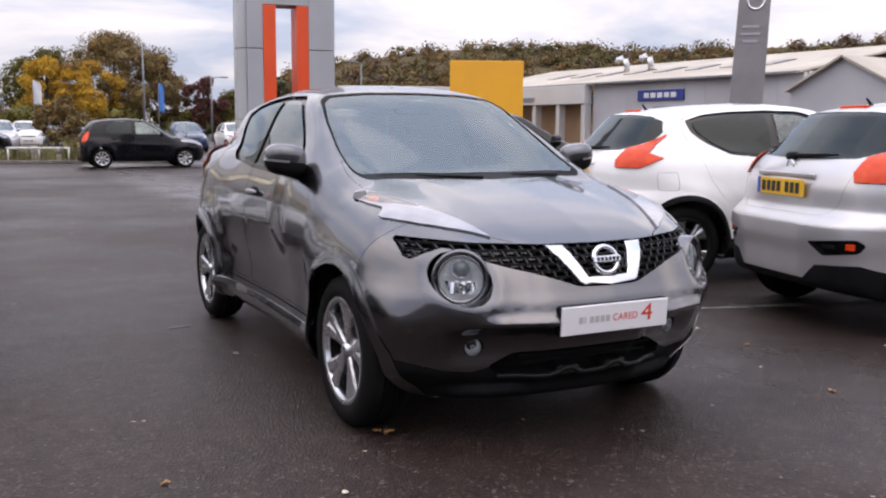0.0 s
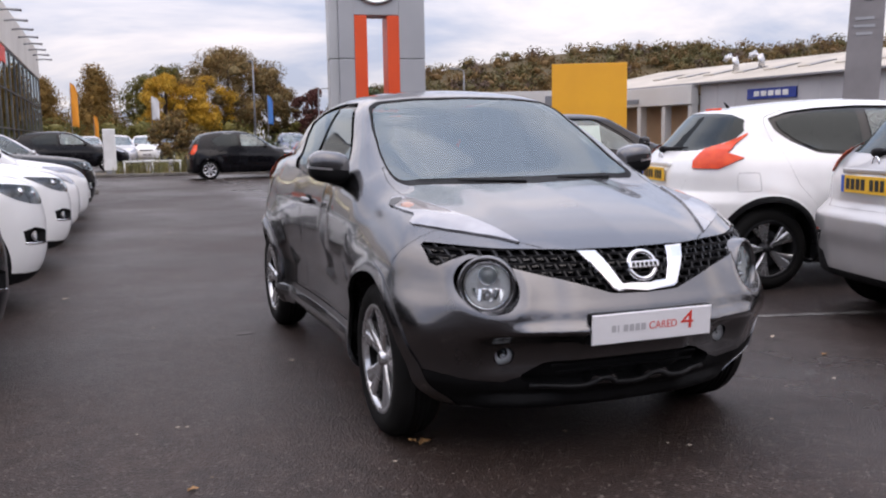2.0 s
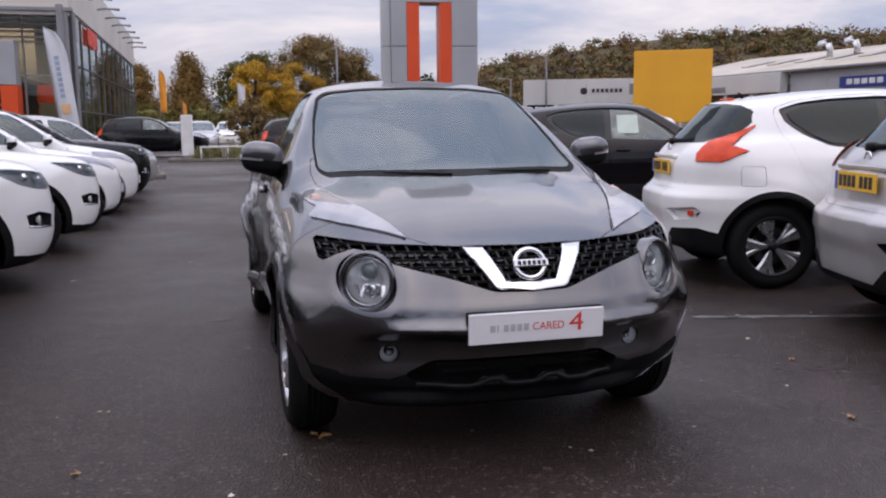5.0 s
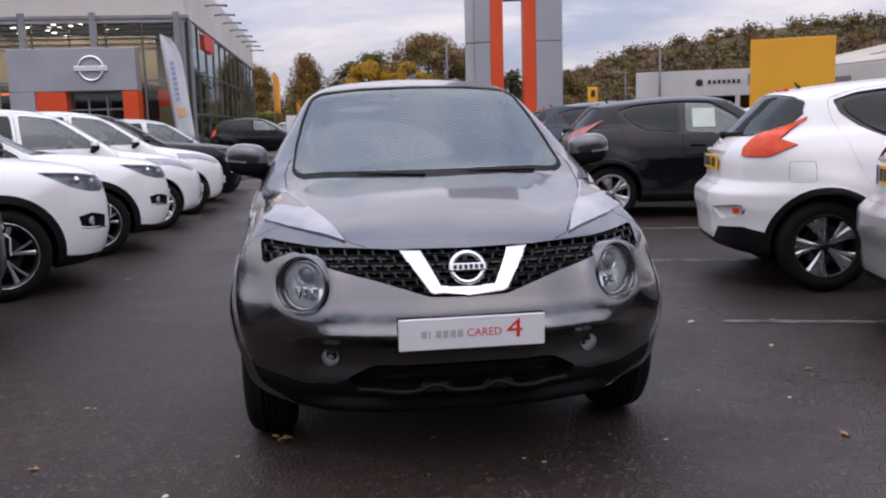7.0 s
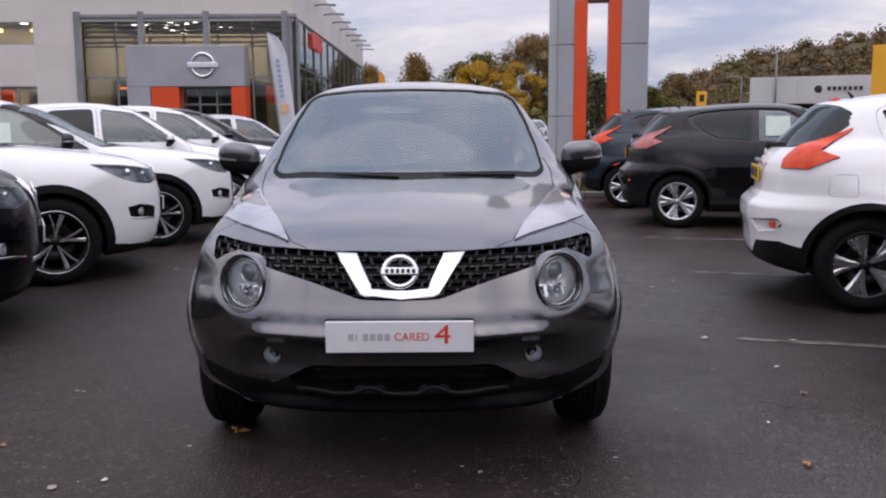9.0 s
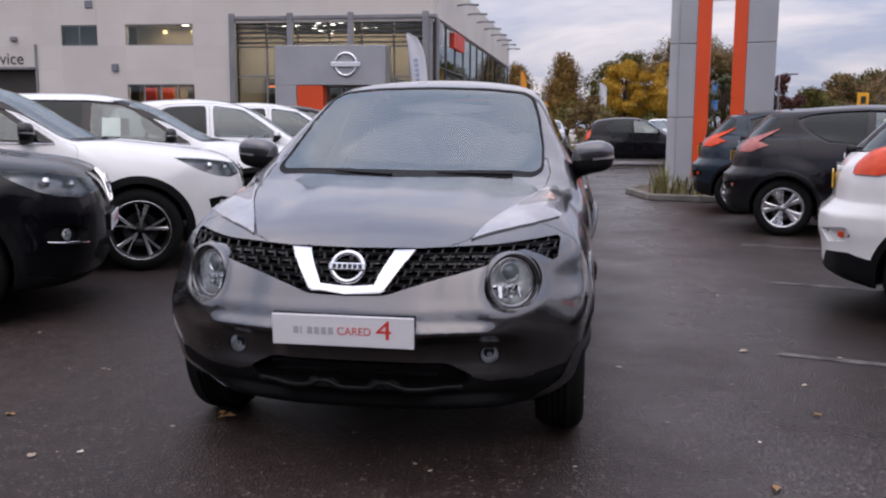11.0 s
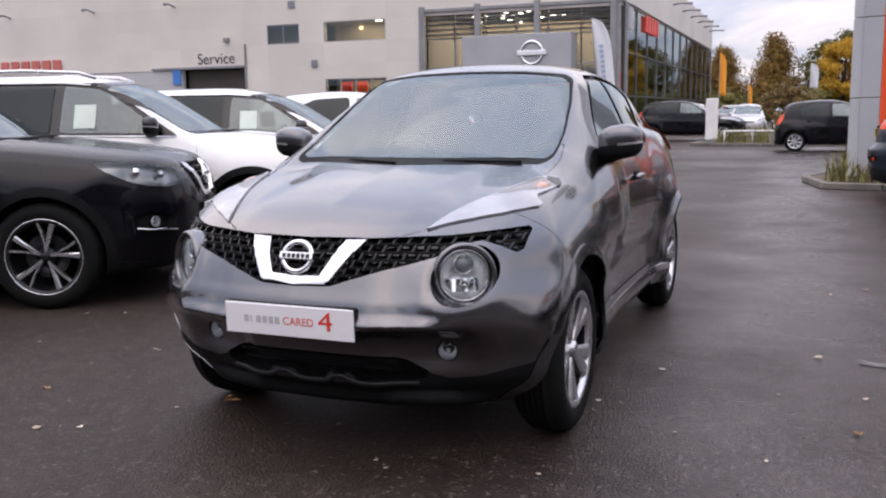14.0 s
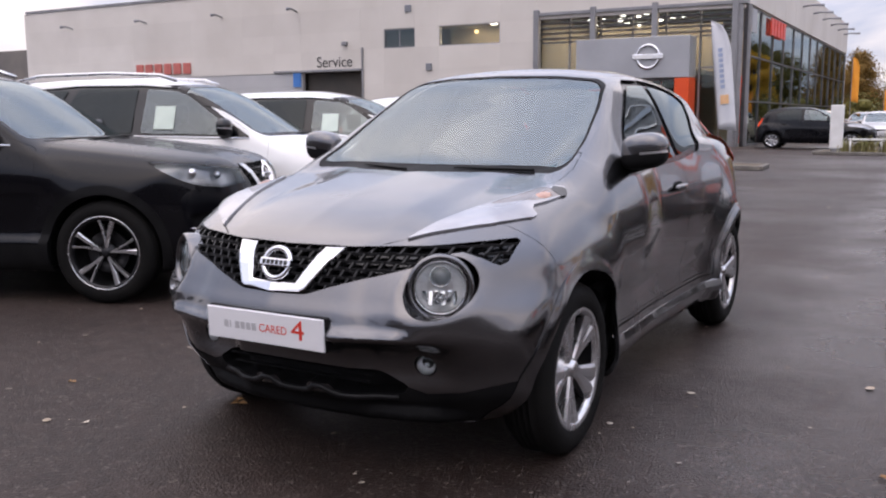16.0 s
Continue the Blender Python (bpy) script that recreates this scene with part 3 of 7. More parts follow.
def cabin(car, dash_y, dash_z, rows, driver=-0.36):
    part("dashboard", blob_bm((0, dash_y - 0.02, dash_z - 0.19), (0.70, 0.30, 0.17), 7.0, 14, 36), DASH, car, smooth=True)
    bm = lathe([(0.185, 0), (0.18, 0.014), (0.165, 0.014), (0.16, 0), (0.165, -0.014), (0.18, -0.014), (0.185, 0)], 28)
    part("steering_wheel", bm, CABIN, car, smooth=True, m=pose(driver, dash_y + 0.42, dash_z - 0.06, 0, -25, 90))
    for y in rows:
        for x in (-0.36, 0.36):
            seat(car, x, y)


def mirror(car, x, y, z, paint_mat, r=(0.105, 0.075, 0.078)):
    """A door mirror: painted upper shell, bright seam, black lower shell and stalk."""

    def shell(grow):
        bm = blob_bm((0, 0, 0), tuple(v * grow for v in r), 3.3, 20, 36)
        for v in bm.verts:
            t = v.co.x / r[0]
            v.co.z += 0.012 * t
            if v.co.z > 0:
                v.co.z *= 1 - 0.22 * max(0.0, t) ** 2
            v.co.y *= 0.55 if v.co.y > 0 else 1 - 0.25 * t * t
        return bm

    for side in (1, -1):
        m = pose(side * x, y, z) @ Matrix.Diagonal((side, 1, 1, 1))
        bm = shell(1.0)
        bmesh.ops.bisect_plane(bm, geom=bm.verts[:] + bm.edges[:] + bm.faces[:], plane_co=(0, 0, -r[2] * 0.12), plane_no=(-0.10, 0, 1), clear_inner=True)
        cap = part("mirror_cap", bm, paint_mat, car, smooth=True, m=m)
        low = part("mirror_housing", shell(0.975), TRIM, car, "black lower mirror shell", True, m)
        bm = shell(1.012)
        geom = bm.verts[:] + bm.edges[:] + bm.faces[:]
        bmesh.ops.bisect_plane(bm, geom=geom, plane_co=(0, 0, -r[2] * 0.05), plane_no=(-0.10, 0, 1), clear_outer=True)
        bmesh.ops.bisect_plane(bm, geom=bm.verts[:] + bm.edges[:] + bm.faces[:], plane_co=(0, 0, -r[2] * 0.17), plane_no=(-0.10, 0, 1), clear_inner=True)
        bmesh.ops.delete(bm, geom=[f for f in bm.faces if f.calc_center_median().x < 0], context="FACES")
        part("mirror_indicator", bm, ALLOY, cap, "slim bright side repeater", True)
        bm = tube_bm([(0.0, 0.0, -0.05), (-0.10, 0.03, -0.085), (-0.17, 0.05, -0.09)], [0.03, 0.028, 0.032], 10)
        part("mirror_stalk", bm, TRIM, low, smooth=True)


def largest(faces):
    """The largest connected piece of a set of faces."""
    left, best = set(faces), []
    while left:
        piece, edge = [], [left.pop()]
        while edge:
            f = edge.pop()
            piece.append(f)
            for e in f.edges:
                for g in e.link_faces:
                    if g in left:
                        left.remove(g)
                        edge.append(g)
        if len(piece) > len(best):
            best = piece
    return best


def cut_panels(bm, car, form, cell, rows):
    """rows: name, axis, outline, test, material, pair, gap, lift, label. None as material leaves a hole."""
    kept = {}
    for name, axis, outline, ok, material, pair, gap, lift, label in rows:
        patch = take(bm, largest(cut(bm, outline, axis, ok, cell)) if material not in (None, "keep") or name == "marker_lamp" else cut(bm, outline, axis, ok, cell))
        if material == "keep":
            kept[name] = patch
        elif material:
            emit(name, patch, material, car, form, pair, gap, lift, label, 0.02 if name == "arch_trim" else 0.0)
    return kept


def skin_z(form, x, y, high=1.5):
    z = np.linspace(high, 0.3, 1200)
    return float(z[np.argmax(form(np.full(1200, x), np.full(1200, y), z) < 0)])


def plate(car, y, z, tilt, material, bars, wide=0.52, high=0.113, facing=1, ink=INK):
    """A number plate with plain bars where its characters stand; facing 1 looks to the nose."""
    m = pose(0, y, z, 0, 0, 0 if facing > 0 else 180) @ pose(0, 0, 0, tilt, 0, 0)
    ob = part("number_plate", box_bm(-wide / 2, wide / 2, -0.004, 0.006, -high / 2, high / 2, 0.002), material, car, m=m)
    for x0, x1, z0, z1, mt in bars:
        part("plate_mark", box_bm(x0, x1, -0.006, -0.004, z0, z1), mt, ob)
    return ob


REG = [(-0.26, -0.225, -0.056, 0.056, BLUEINK)] + [(x, x + 0.042, -0.036, 0.036, INK) for x in (-0.205, -0.148, -0.091, -0.034, 0.06, 0.117, 0.174)]


def badge(car, y, z, r, tilt=12):
    """A round chrome ring crossed by a bar."""
    m = pose(0, y, z, -tilt, 0, 0)
    bm = bmesh.new()
    n = 36
    rows = []
    for k in range(n):
        a = 2 * math.pi * k / n
        rows.append([bm.verts.new(((r + 0.011 * math.cos(b)) * math.cos(a), -0.008 * math.sin(b) - 0.004, (r + 0.011 * math.cos(b)) * math.sin(a) * 0.94)) for b in [2 * math.pi * q / 8 for q in range(8)]])
    for k in range(n):
        for q in range(8):
            bm.faces.new((rows[k][q], rows[k][(q + 1) % 8], rows[(k + 1) % n][(q + 1) % 8], rows[(k + 1) % n][q]))
    bmesh.ops.recalc_face_normals(bm, faces=bm.faces[:])
    ob = part("badge_ring", bm, CHROME, car, "chrome badge ring", True, m)
    part("badge_bar", box_bm(-r * 1.18, r * 1.18, -0.02, 0.004, -0.014, 0.014, 0.004), CHROME, ob)
    for k in range(6):
        part("badge_mark", box_bm(-r + 0.005 + k * r * 0.335, -r + 0.005 + k * r * 0.335 + 0.013, -0.0215, -0.02, -0.008, 0.008), INK, ob)


def vee(car, form, outline, proud=0.014, deep=0.03):
    """The chrome V of the grille, laid along the nose."""
    full = outline + [(-x, z) for x, z in reversed(outline)]
    bm = prism_bm(full, -proud, deep)
    rim = [e for e in bm.edges if all(v.co.y < -proud * 0.9 for v in e.verts)]
    bmesh.ops.bevel(bm, geom=rim, offset=0.011, segments=3, profile=0.6, affect="EDGES", clamp_overlap=True)
    bmesh.ops.triangulate(bm, faces=[f for f in bm.faces if len(f.verts) > 4])
    for _ in range(2):
        bmesh.ops.subdivide_edges(bm, edges=[e for e in bm.edges if e.calc_length() > 0.035], cuts=1)
        bmesh.ops.triangulate(bm, faces=[f for f in bm.faces if len(f.verts) > 4])
    ys = skin_y(form, [abs(v.co.x) for v in bm.verts], [v.co.z for v in bm.verts])
    for v, y in zip(bm.verts, ys):
        v.co.y += y
    part("grille_vee", bm, CHROME, car, "chrome V-shaped grille surround")


def lattice(car, form, outline, row, col, sink, thick=0.004, skip=None):
    """The staggered bars inside a grille outline, following the nose."""
    P = np.array(outline)
    bars = []
    k, z = 0, P[:, 1].min() + row / 2
    while z < P[:, 1].max():
        xs = np.arange(0.0, P[:, 0].max(), col / 2)
        keep = in_outline(xs, np.full(len(xs), z), P)
        bars += [(x, z, x + col / 2, z + 0.0015 * math.sin(x * 90), thick) for x, i in zip(xs, keep) if i]
        xs = np.arange(col / 2 if k % 2 else 0, P[:, 0].max(), col)
        keep = in_outline(xs, np.full(len(xs), z + row / 2), P)
        bars += [(x, z, x + 0.008, z + row, thick * 0.9) for x, i in zip(xs, keep) if i]
        z += row
        k += 1
    B = np.array(bars)
    Y = skin_y(form, np.concatenate([B[:, 0], B[:, 2]]), np.concatenate([B[:, 1], B[:, 3]])) + sink
    V, F = [], []
    for side in (1, -1):
        for n, (x0, z0, x1, z1, w) in enumerate(bars):
            d = np.array([x1 - x0, z1 - z0])
            d = d / np.hypot(*d)
            s = np.array([-d[1], d[0]]) * w
            b = len(V)
            for x, z, yy in ((x0, z0, Y[n]), (x1, z1, Y[n + len(bars)])):
                V.extend([(side * (x + s[0]), yy, z + s[1]), (side * (x - s[0]), yy, z - s[1]), (side * (x - s[0]), yy + 0.02, z - s[1]), (side * (x + s[0]), yy + 0.02, z + s[1])])
            F.extend([(b, b + 1, b + 5, b + 4), (b + 1, b + 2, b + 6, b + 5), (b + 3, b, b + 4, b + 7), (b, b + 3, b + 2, b + 1), (b + 4, b + 5, b + 6, b + 7)])
    put("grille_mesh", mesh_from("grille_mesh", V, F), SATIN, car, "black honeycomb grille mesh")


def round_lamp(car, c, r, turn, paint_mat):
    """A round head lamp: painted bezel, faceted bowl, projector, bright ring and clear lens."""
    b = r * 0.92
    for side in (1, -1):
        m = pose(side * c[0], c[1], c[2], 0, 0, side * turn) @ pose(0, 0, 0, -6, 0, 0) @ pose(0, 0, 0, 0, 0, -90)
        bowl = part("head_lamp", lathe([(b, -0.018), (b * 0.97, -0.03), (b * 0.80, -0.048), (b * 0.52, -0.066), (0.001, -0.075)], 15), REFLECTOR, car, "round clear head lamp", False, m)
        part("bezel", lathe([(r + 0.020, -0.05), (r + 0.018, -0.006), (r + 0.014, 0.004), (r + 0.009, 0.007), (r + 0.004, 0.005), (r + 0.001, -0.002), (r - 0.001, -0.014), (b + 0.004, -0.022), (b - 0.002, -0.024)], 44), paint_mat, bowl, "painted lamp bezel", True)
        part("lamp_ring", lathe([(b + 0.004, -0.024), (b + 0.004, -0.014), (b, -0.011), (b - 0.005, -0.016), (b - 0.005, -0.028)], 40), CHROME, bowl, smooth=True)
        part("projector", blob_bm((-0.04, 0, b * 0.42), (0.026, b * 0.36, b * 0.36), 2.0), PROJECTOR, bowl, "grey projector lens", smooth=True)
        part("projector_ring", lathe([(b * 0.40, -0.045), (b * 0.42, -0.026), (b * 0.36, -0.026), (b * 0.36, -0.05)], 26), CHROME, bowl, smooth=True, m=pose(0, 0, b * 0.42))
        part("bulb", blob_bm((-0.036, 0, -b * 0.40), (0.026, b * 0.2, b * 0.2), 2.0), CHROME, bowl, smooth=True)
        for k in range(6):
            w = b * 0.24
            y0 = -b * 0.74 + k * w
            part("reflector_facet", box_bm(-0.006, 0.0, -w * 0.46, w * 0.46, -b * 0.30, b * 0.30, 0.003), CHROME, bowl, m=pose(-0.046, y0 + w / 2, -b * 0.42, 0, 18 - 34 * (k % 2), 22 * (k - 2.5) / 2.5))
        part("lens", lathe([(b + 0.001, -0.016), (b * 0.9, -0.006), (b * 0.6, 0.003), (b * 0.3, 0.008), (0.0005, 0.009)], 32), CLEAR, bowl, smooth=True).visible_shadow = False


def fog_lamp(car, c, r, turn):
    for side in (1, -1):
        m = pose(side * c[0], c[1], c[2], 0, 0, side * turn) @ pose(0, 0, 0, 0, 0, -90)
        bowl = part("fog_lamp", lathe([(r, 0.002), (r * 0.95, -0.01), (r * 0.5, -0.03), (0, -0.034)], 24), REFLECTOR, car, "small round fog lamp", True, m)
        part("bulb", blob_bm((-0.012, 0, 0), (0.012, r * 0.3, r * 0.3), 2.0), CHROME, bowl, smooth=True)
        part("lens", lathe([(r, 0.002), (r * 0.6, 0.008), (0.0005, 0.01)], 24), CLEAR, bowl, smooth=True).visible_shadow = False


def wiper(car, form, x0, z0, x1, z1, back=False):
    pts = []
    for t in np.linspace(0, 1, 8):
        x, z = x0 + (x1 - x0) * t, z0 + (z1 - z0) * t
        y = skin_y(form, [abs(x)], [z], 4.6, 2.5)[0] + 0.022 if back else skin_y(form, [abs(x)], [z], 0.6, 2.6)[0] - 0.022
        pts.append((x, y, z))
    part("wiper", tube_bm(pts, [k * (0.016 if back else 0.0065) for k in (1, 0.95, 0.9, 0.85, 0.8, 0.75, 0.6, 0.4)], 6), TRIM, car, smooth=True)


def wheel_holes(wheels, r, lip):
    rows = []
    for yc in wheels:
        rows.append(("hole", "x", circle(yc, r + 0.005, r + 0.045, 40), lambda c, n: c.x > 0.55, None, False, 0, 0, ""))
        rows.append(("arch_trim", "x", circle(yc, r + 0.005, r + 0.045 + lip, 40), lambda c, n: c.x > 0.55, "arch", True, 0.0, 0.006, "moulded wheel-arch lip"))
    return rows


# ---- the compact crossover ----
def crossover(paint_mat, arch_mat, wheel_style, front_plate):
    cell = 0.02
    car = new("crossover_car")
    bm = half_body(crossover_form, (0, -0.1, 0.1), (1.0, 4.25, 1.65), cell)
    front, side, top, rear = (lambda c, n: c.y < 1.1), (lambda c, n: c.x > 0.35), (lambda c, n: n.z > 0.12 and c.y < 1.6), (lambda c, n: c.y > 3.3)
    screen = lambda c, n: 0.95 < c.y < 2.4 and n.y < -0.02
    SCREEN_IN = rounded([(-0.05, 1.085), (0.35, 1.085), (0.595, 1.08), (0.629, 1.098), (0.62, 1.19), (0.587, 1.322), (0.544, 1.431), (0.492, 1.462), (0.3, 1.481), (-0.05, 1.488)], 0.02)
    SCREEN_OUT = rounded([(-0.05, 1.06), (0.35, 1.06), (0.60, 1.058), (0.642, 1.085), (0.632, 1.19), (0.598, 1.327), (0.554, 1.44), (0.50, 1.472), (0.3, 1.49), (-0.05, 1.497)], 0.02)
    GRILLE = [(-0.05, 0.845), (0.25, 0.847), (0.5, 0.856), (0.735, 0.872), (0.748, 0.862), (0.742, 0.80), (0.725, 0.79), (0.68, 0.815), (0.62, 0.838), (0.55, 0.828), (0.49, 0.79), (0.40, 0.765), (0.28, 0.735), (0.14, 0.69), (-0.05, 0.685)]
    INTAKE = rounded([(-0.05, 0.420), (0.27, 0.417), (0.35, 0.404), (0.44, 0.356), (0.42, 0.330), (0.31, 0.320), (0.19, 0.320), (0.165, 0.350), (0.075, 0.350), (0.05, 0.320), (-0.05, 0.320)], 0.012)
    LAMP = [(0.706, 0.975), (0.735, 0.90), (0.722, 0.78), (0.705, 0.685), (0.715, 0.655), (0.742, 0.635), (0.738, 0.605), (0.70, 0.545), (0.64, 0.465), (0.555, 0.375), (0.425, 0.262), (0.475, 0.40), (0.555, 0.60), (0.62, 0.80), (0.655, 0.92)]
    AMB = rounded([(0.730, 0.885), (0.715, 0.80), (0.70, 0.735), (0.675, 0.69), (0.64, 0.655), (0.595, 0.615), (0.568, 0.60), (0.575, 0.64), (0.61, 0.74), (0.645, 0.86), (0.668, 0.90)], 0.015)
    TIP = rounded([(0.715, 0.965), (0.742, 0.92), (0.732, 0.872), (0.69, 0.885), (0.675, 0.93)], 0.012)
    BONNET = [(-0.05, 0.105), (0.2, 0.125), (0.34, 0.195), (0.418, 0.262), (0.475, 0.40), (0.555, 0.60), (0.62, 0.80), (0.664, 1.0), (0.675, 1.16), (0.655, 1.30), (0.60, 1.29), (0.3, 1.155), (-0.05, 1.12)]
    FRONT_WIN = rounded([(1.54, 1.05), (1.60, 1.10), (1.71, 1.195), (1.835, 1.28), (1.99, 1.375), (2.10, 1.435), (2.17, 1.448), (2.40, 1.455), (2.40, 1.085)], 0.02)
    REAR_WIN = rounded([(2.48, 1.09), (2.48, 1.455), (2.80, 1.438), (3.03, 1.41), (3.18, 1.365), (3.15, 1.295), (3.04, 1.205), (2.88, 1.125)], 0.03)
    ALL_WIN = rounded([(1.45, 1.03), (1.53, 1.10), (1.66, 1.205), (1.785, 1.29), (1.95, 1.395), (2.06, 1.457), (2.13, 1.474), (2.45, 1.48), (2.82, 1.463), (3.06, 1.435), (3.24, 1.38), (3.205, 1.285), (3.08, 1.185), (2.90, 1.10), (2.44, 1.062)], 0.02)
    rows = wheel_holes(J_WHEELS, 0.334, 0.046)
    rows = [(a, b, c, d, arch_mat if e == "arch" else e, f, g, h, i) for a, b, c, d, e, f, g, h, i in rows]
    rows += [
        ("windscreen", "y", SCREEN_IN, screen, TINT, False, 0, -0.004, "tinted laminated windscreen"),
        ("screen_seal", "y", SCREEN_OUT, screen, TRIM, False, 0, -0.001, ""),
        ("lamp_hole", "y", circle(0.59, 0.726, 0.099, 36), front, "keep", True, 0, 0, ""),
        ("grille_hole", "y", GRILLE, front, "keep", False, 0, 0, ""),
        ("intake_hole", "y", INTAKE, front, "keep", False, 0, 0, ""),
        ("fog_hole", "y", circle(0.50, 0.436, 0.038, 24), front, "keep", True, 0, 0, ""),
        ("lamp_tip", "z", TIP, top, "keep", True, 0, 0, ""),
        ("indicator", "z", AMB, top, "keep", True, 0, 0, ""),
        ("marker_lamp", "z", LAMP, top, "keep", True, 0, 0, ""),
        ("bonnet", "z", BONNET, top, paint_mat, False, 0.0035, 0, ""),
        ("front_window", "x", FRONT_WIN, side, SIDETINT, True, 0, -0.008, ""),
        ("rear_window", "x", REAR_WIN, side, DARKTINT, True, 0, -0.008, "dark privacy glass"),
        ("window_frame", "x", ALL_WIN, side, GLOSSBLACK, True, -0.012, -0.017, ""),
        ("front_door", "x", rounded([(1.27, 0.40), (1.26, 0.80), (1.40, 1.03), (1.50, 1.12), (1.62, 1.213), (1.75, 1.305), (1.92, 1.413), (2.04, 1.478), (2.12, 1.496), (2.44, 1.503), (2.44, 1.0), (2.40, 0.40)], 0.05), side, paint_mat, True, 0.0018, 0, ""),
        ("rear_door", "x", rounded([(2.41, 0.40), (2.45, 1.0), (2.45, 1.503), (2.84, 1.482), (3.08, 1.455), (3.285, 1.39), (3.27, 1.26), (3.20, 1.10), (3.10, 0.85), (2.93, 0.66), (2.86, 0.40)], 0.05), side, paint_mat, True, 0.003, 0, ""),
        ("sill", "x", [(1.22, 0.14), (1.22, 0.385), (2.93, 0.385), (2.93, 0.14)], lambda c, n: c.x > 0.6, paint_mat if arch_mat != TRIM else TRIM, True, 0.003, 0.008, "ribbed side sill"),
        ("rear_glass", "y", rounded([(-0.05, 1.12), (0.5, 1.13), (0.615, 1.19), (0.585, 1.28), (0.53, 1.38), (0.46, 1.415), (0.3, 1.43), (-0.05, 1.435)], 0.03), rear, DARKTINT, False, 0, -0.004, "dark rear screen"),
        ("tail_lamp", "x", [(3.88, 0.98), (3.86, 1.06), (3.83, 1.108), (3.74, 1.142), (3.60, 1.19), (3.43, 1.262), (3.43, 1.246), (3.56, 1.160), (3.65, 1.105), (3.53, 1.062), (3.62, 1.03), (3.73, 0.98)], lambda c, n: c.x > 0.545 and c.y > 3.3, TAILRED, True, 0.0015, 0.016, "red boomerang tail lamp"),
        ("tailgate", "y", rounded([(-0.05, 0.765), (0.45, 0.765), (0.52, 0.84), (0.55, 1.0), (0.60, 1.2), (0.50, 1.45), (-0.05, 1.46)], 0.05), rear, paint_mat, False, 0.0035, 0, ""),
        ("fuel_flap", "x", rounded([(3.42, 0.80), (3.42, 0.95), (3.60, 0.95), (3.60, 0.80)], 0.03), side, paint_mat, True, 0.0025, 0, ""),
        ("rear_vent", "y", rounded([(0.40, 0.60), (0.70, 0.635), (0.735, 0.60), (0.70, 0.545), (0.50, 0.515)], 0.02), rear, "keep", True, 0, 0, ""),
        ("rear_valance", "y", [(-0.05, 0.10), (-0.05, 0.35), (0.34, 0.35), (0.44, 0.45), (0.70, 0.47), (0.80, 0.43), (0.95, 0.42), (0.95, 0.10)], lambda c, n: c.y > 3.72, TRIM, False, 0.002, 0.002, "black lower bumper"),
        ("front_valance", "y", [(-0.05, 0.10), (-0.05, 0.305), (0.30, 0.312), (0.36, 0.338), (0.42, 0.356), (0.50, 0.33), (0.62, 0.345), (0.76, 0.38), (0.95, 0.42), (0.95, 0.10)], lambda c, n: c.y < 0.6, TRIM, False, 0.0, 0.001, "black lower bumper lip"),
        ("front_bumper", "x", [(-0.3, 0.1), (-0.3, 0.90), (0.30, 0.90), (0.50, 0.918), (0.57, 0.80), (0.60, 0.70), (0.55, 0.45), (0.55, 0.1)], lambda c, n: c.y < 0.75, paint_mat, False, 0.0015, 0, ""),
    ]
    kept = cut_panels(bm, car, crossover_form, cell, rows)
    emit("body_shell", take(bm, bm.faces[:]), paint_mat, car, crossover_form)
    bm.free()
    emit("lamp_tip", kept["lamp_tip"], GLOSSBLACK, car, crossover_form, True, 0.0, 0.008, "black tip of the marker lamp", 0.02)
    emit("indicator", kept["indicator"], SMOKED, car, crossover_form, True, 0.0, 0.007, "smoked indicator chamber", 0.015)
    emit("marker_lamp", kept["marker_lamp"], LAMPWHITE, car, crossover_form, True, 0.0, 0.008, "clear swept marker lamp cover", 0.016)
    recess("lamp_pocket", kept["lamp_hole"], (0, 0.16, 0), paint_mat, car, True, 0.9, "painted lamp surround")
    recess("rear_vent", kept["rear_vent"], (0, -0.03, 0), TRIM, car, True, 0.9, "black bumper vent")
    recess("grille_back", kept["grille_hole"], (0, 0.05, 0), GLOSSBLACK, car, False, 0.985)
    recess("intake_back", kept["intake_hole"], (0, 0.06, 0.01), TRIM, car, False, 0.96)
    recess("fog_pocket", kept["fog_hole"], (0, 0.03, 0), TRIM, car, True, 0.95)
    lattice(car, crossover_form, GRILLE, 0.0255, 0.050, 0.012, 0.0042)
    for s in (1, -1):
        z = skin_z(crossover_form, 0.69, 0.80)
        part("indicator_bulb", blob_bm((0, 0, 0), (0.026, 0.058, 0.014), 2.0), AMBER, car, "amber indicator lens", True, m=pose(s * 0.692, 0.81, z + 0.001, 10, s * 25, 0))
    vee(car, crossover_form, [(0.0, 0.722), (0.096, 0.727), (0.158, 0.842), (0.236, 0.844), (0.142, 0.705), (0.125, 0.697), (0.0, 0.694)])
    badge(car, skin_y(crossover_form, [0], [0.783])[0] - 0.012, 0.783, 0.057, 20)
    lamp_y = skin_y(crossover_form, [0.59], [0.726])[0]
    facing = gradient(crossover_form, np.array([[0.59, lamp_y, 0.726]]))[0]
    round_lamp(car, (0.59, lamp_y - 0.001, 0.726), 0.096, 0.85 * math.degrees(math.atan2(facing[0], -facing[1])), paint_mat)
    fog_lamp(car, (0.50, skin_y(crossover_form, [0.50], [0.436])[0] + 0.003, 0.436), 0.034, 14)
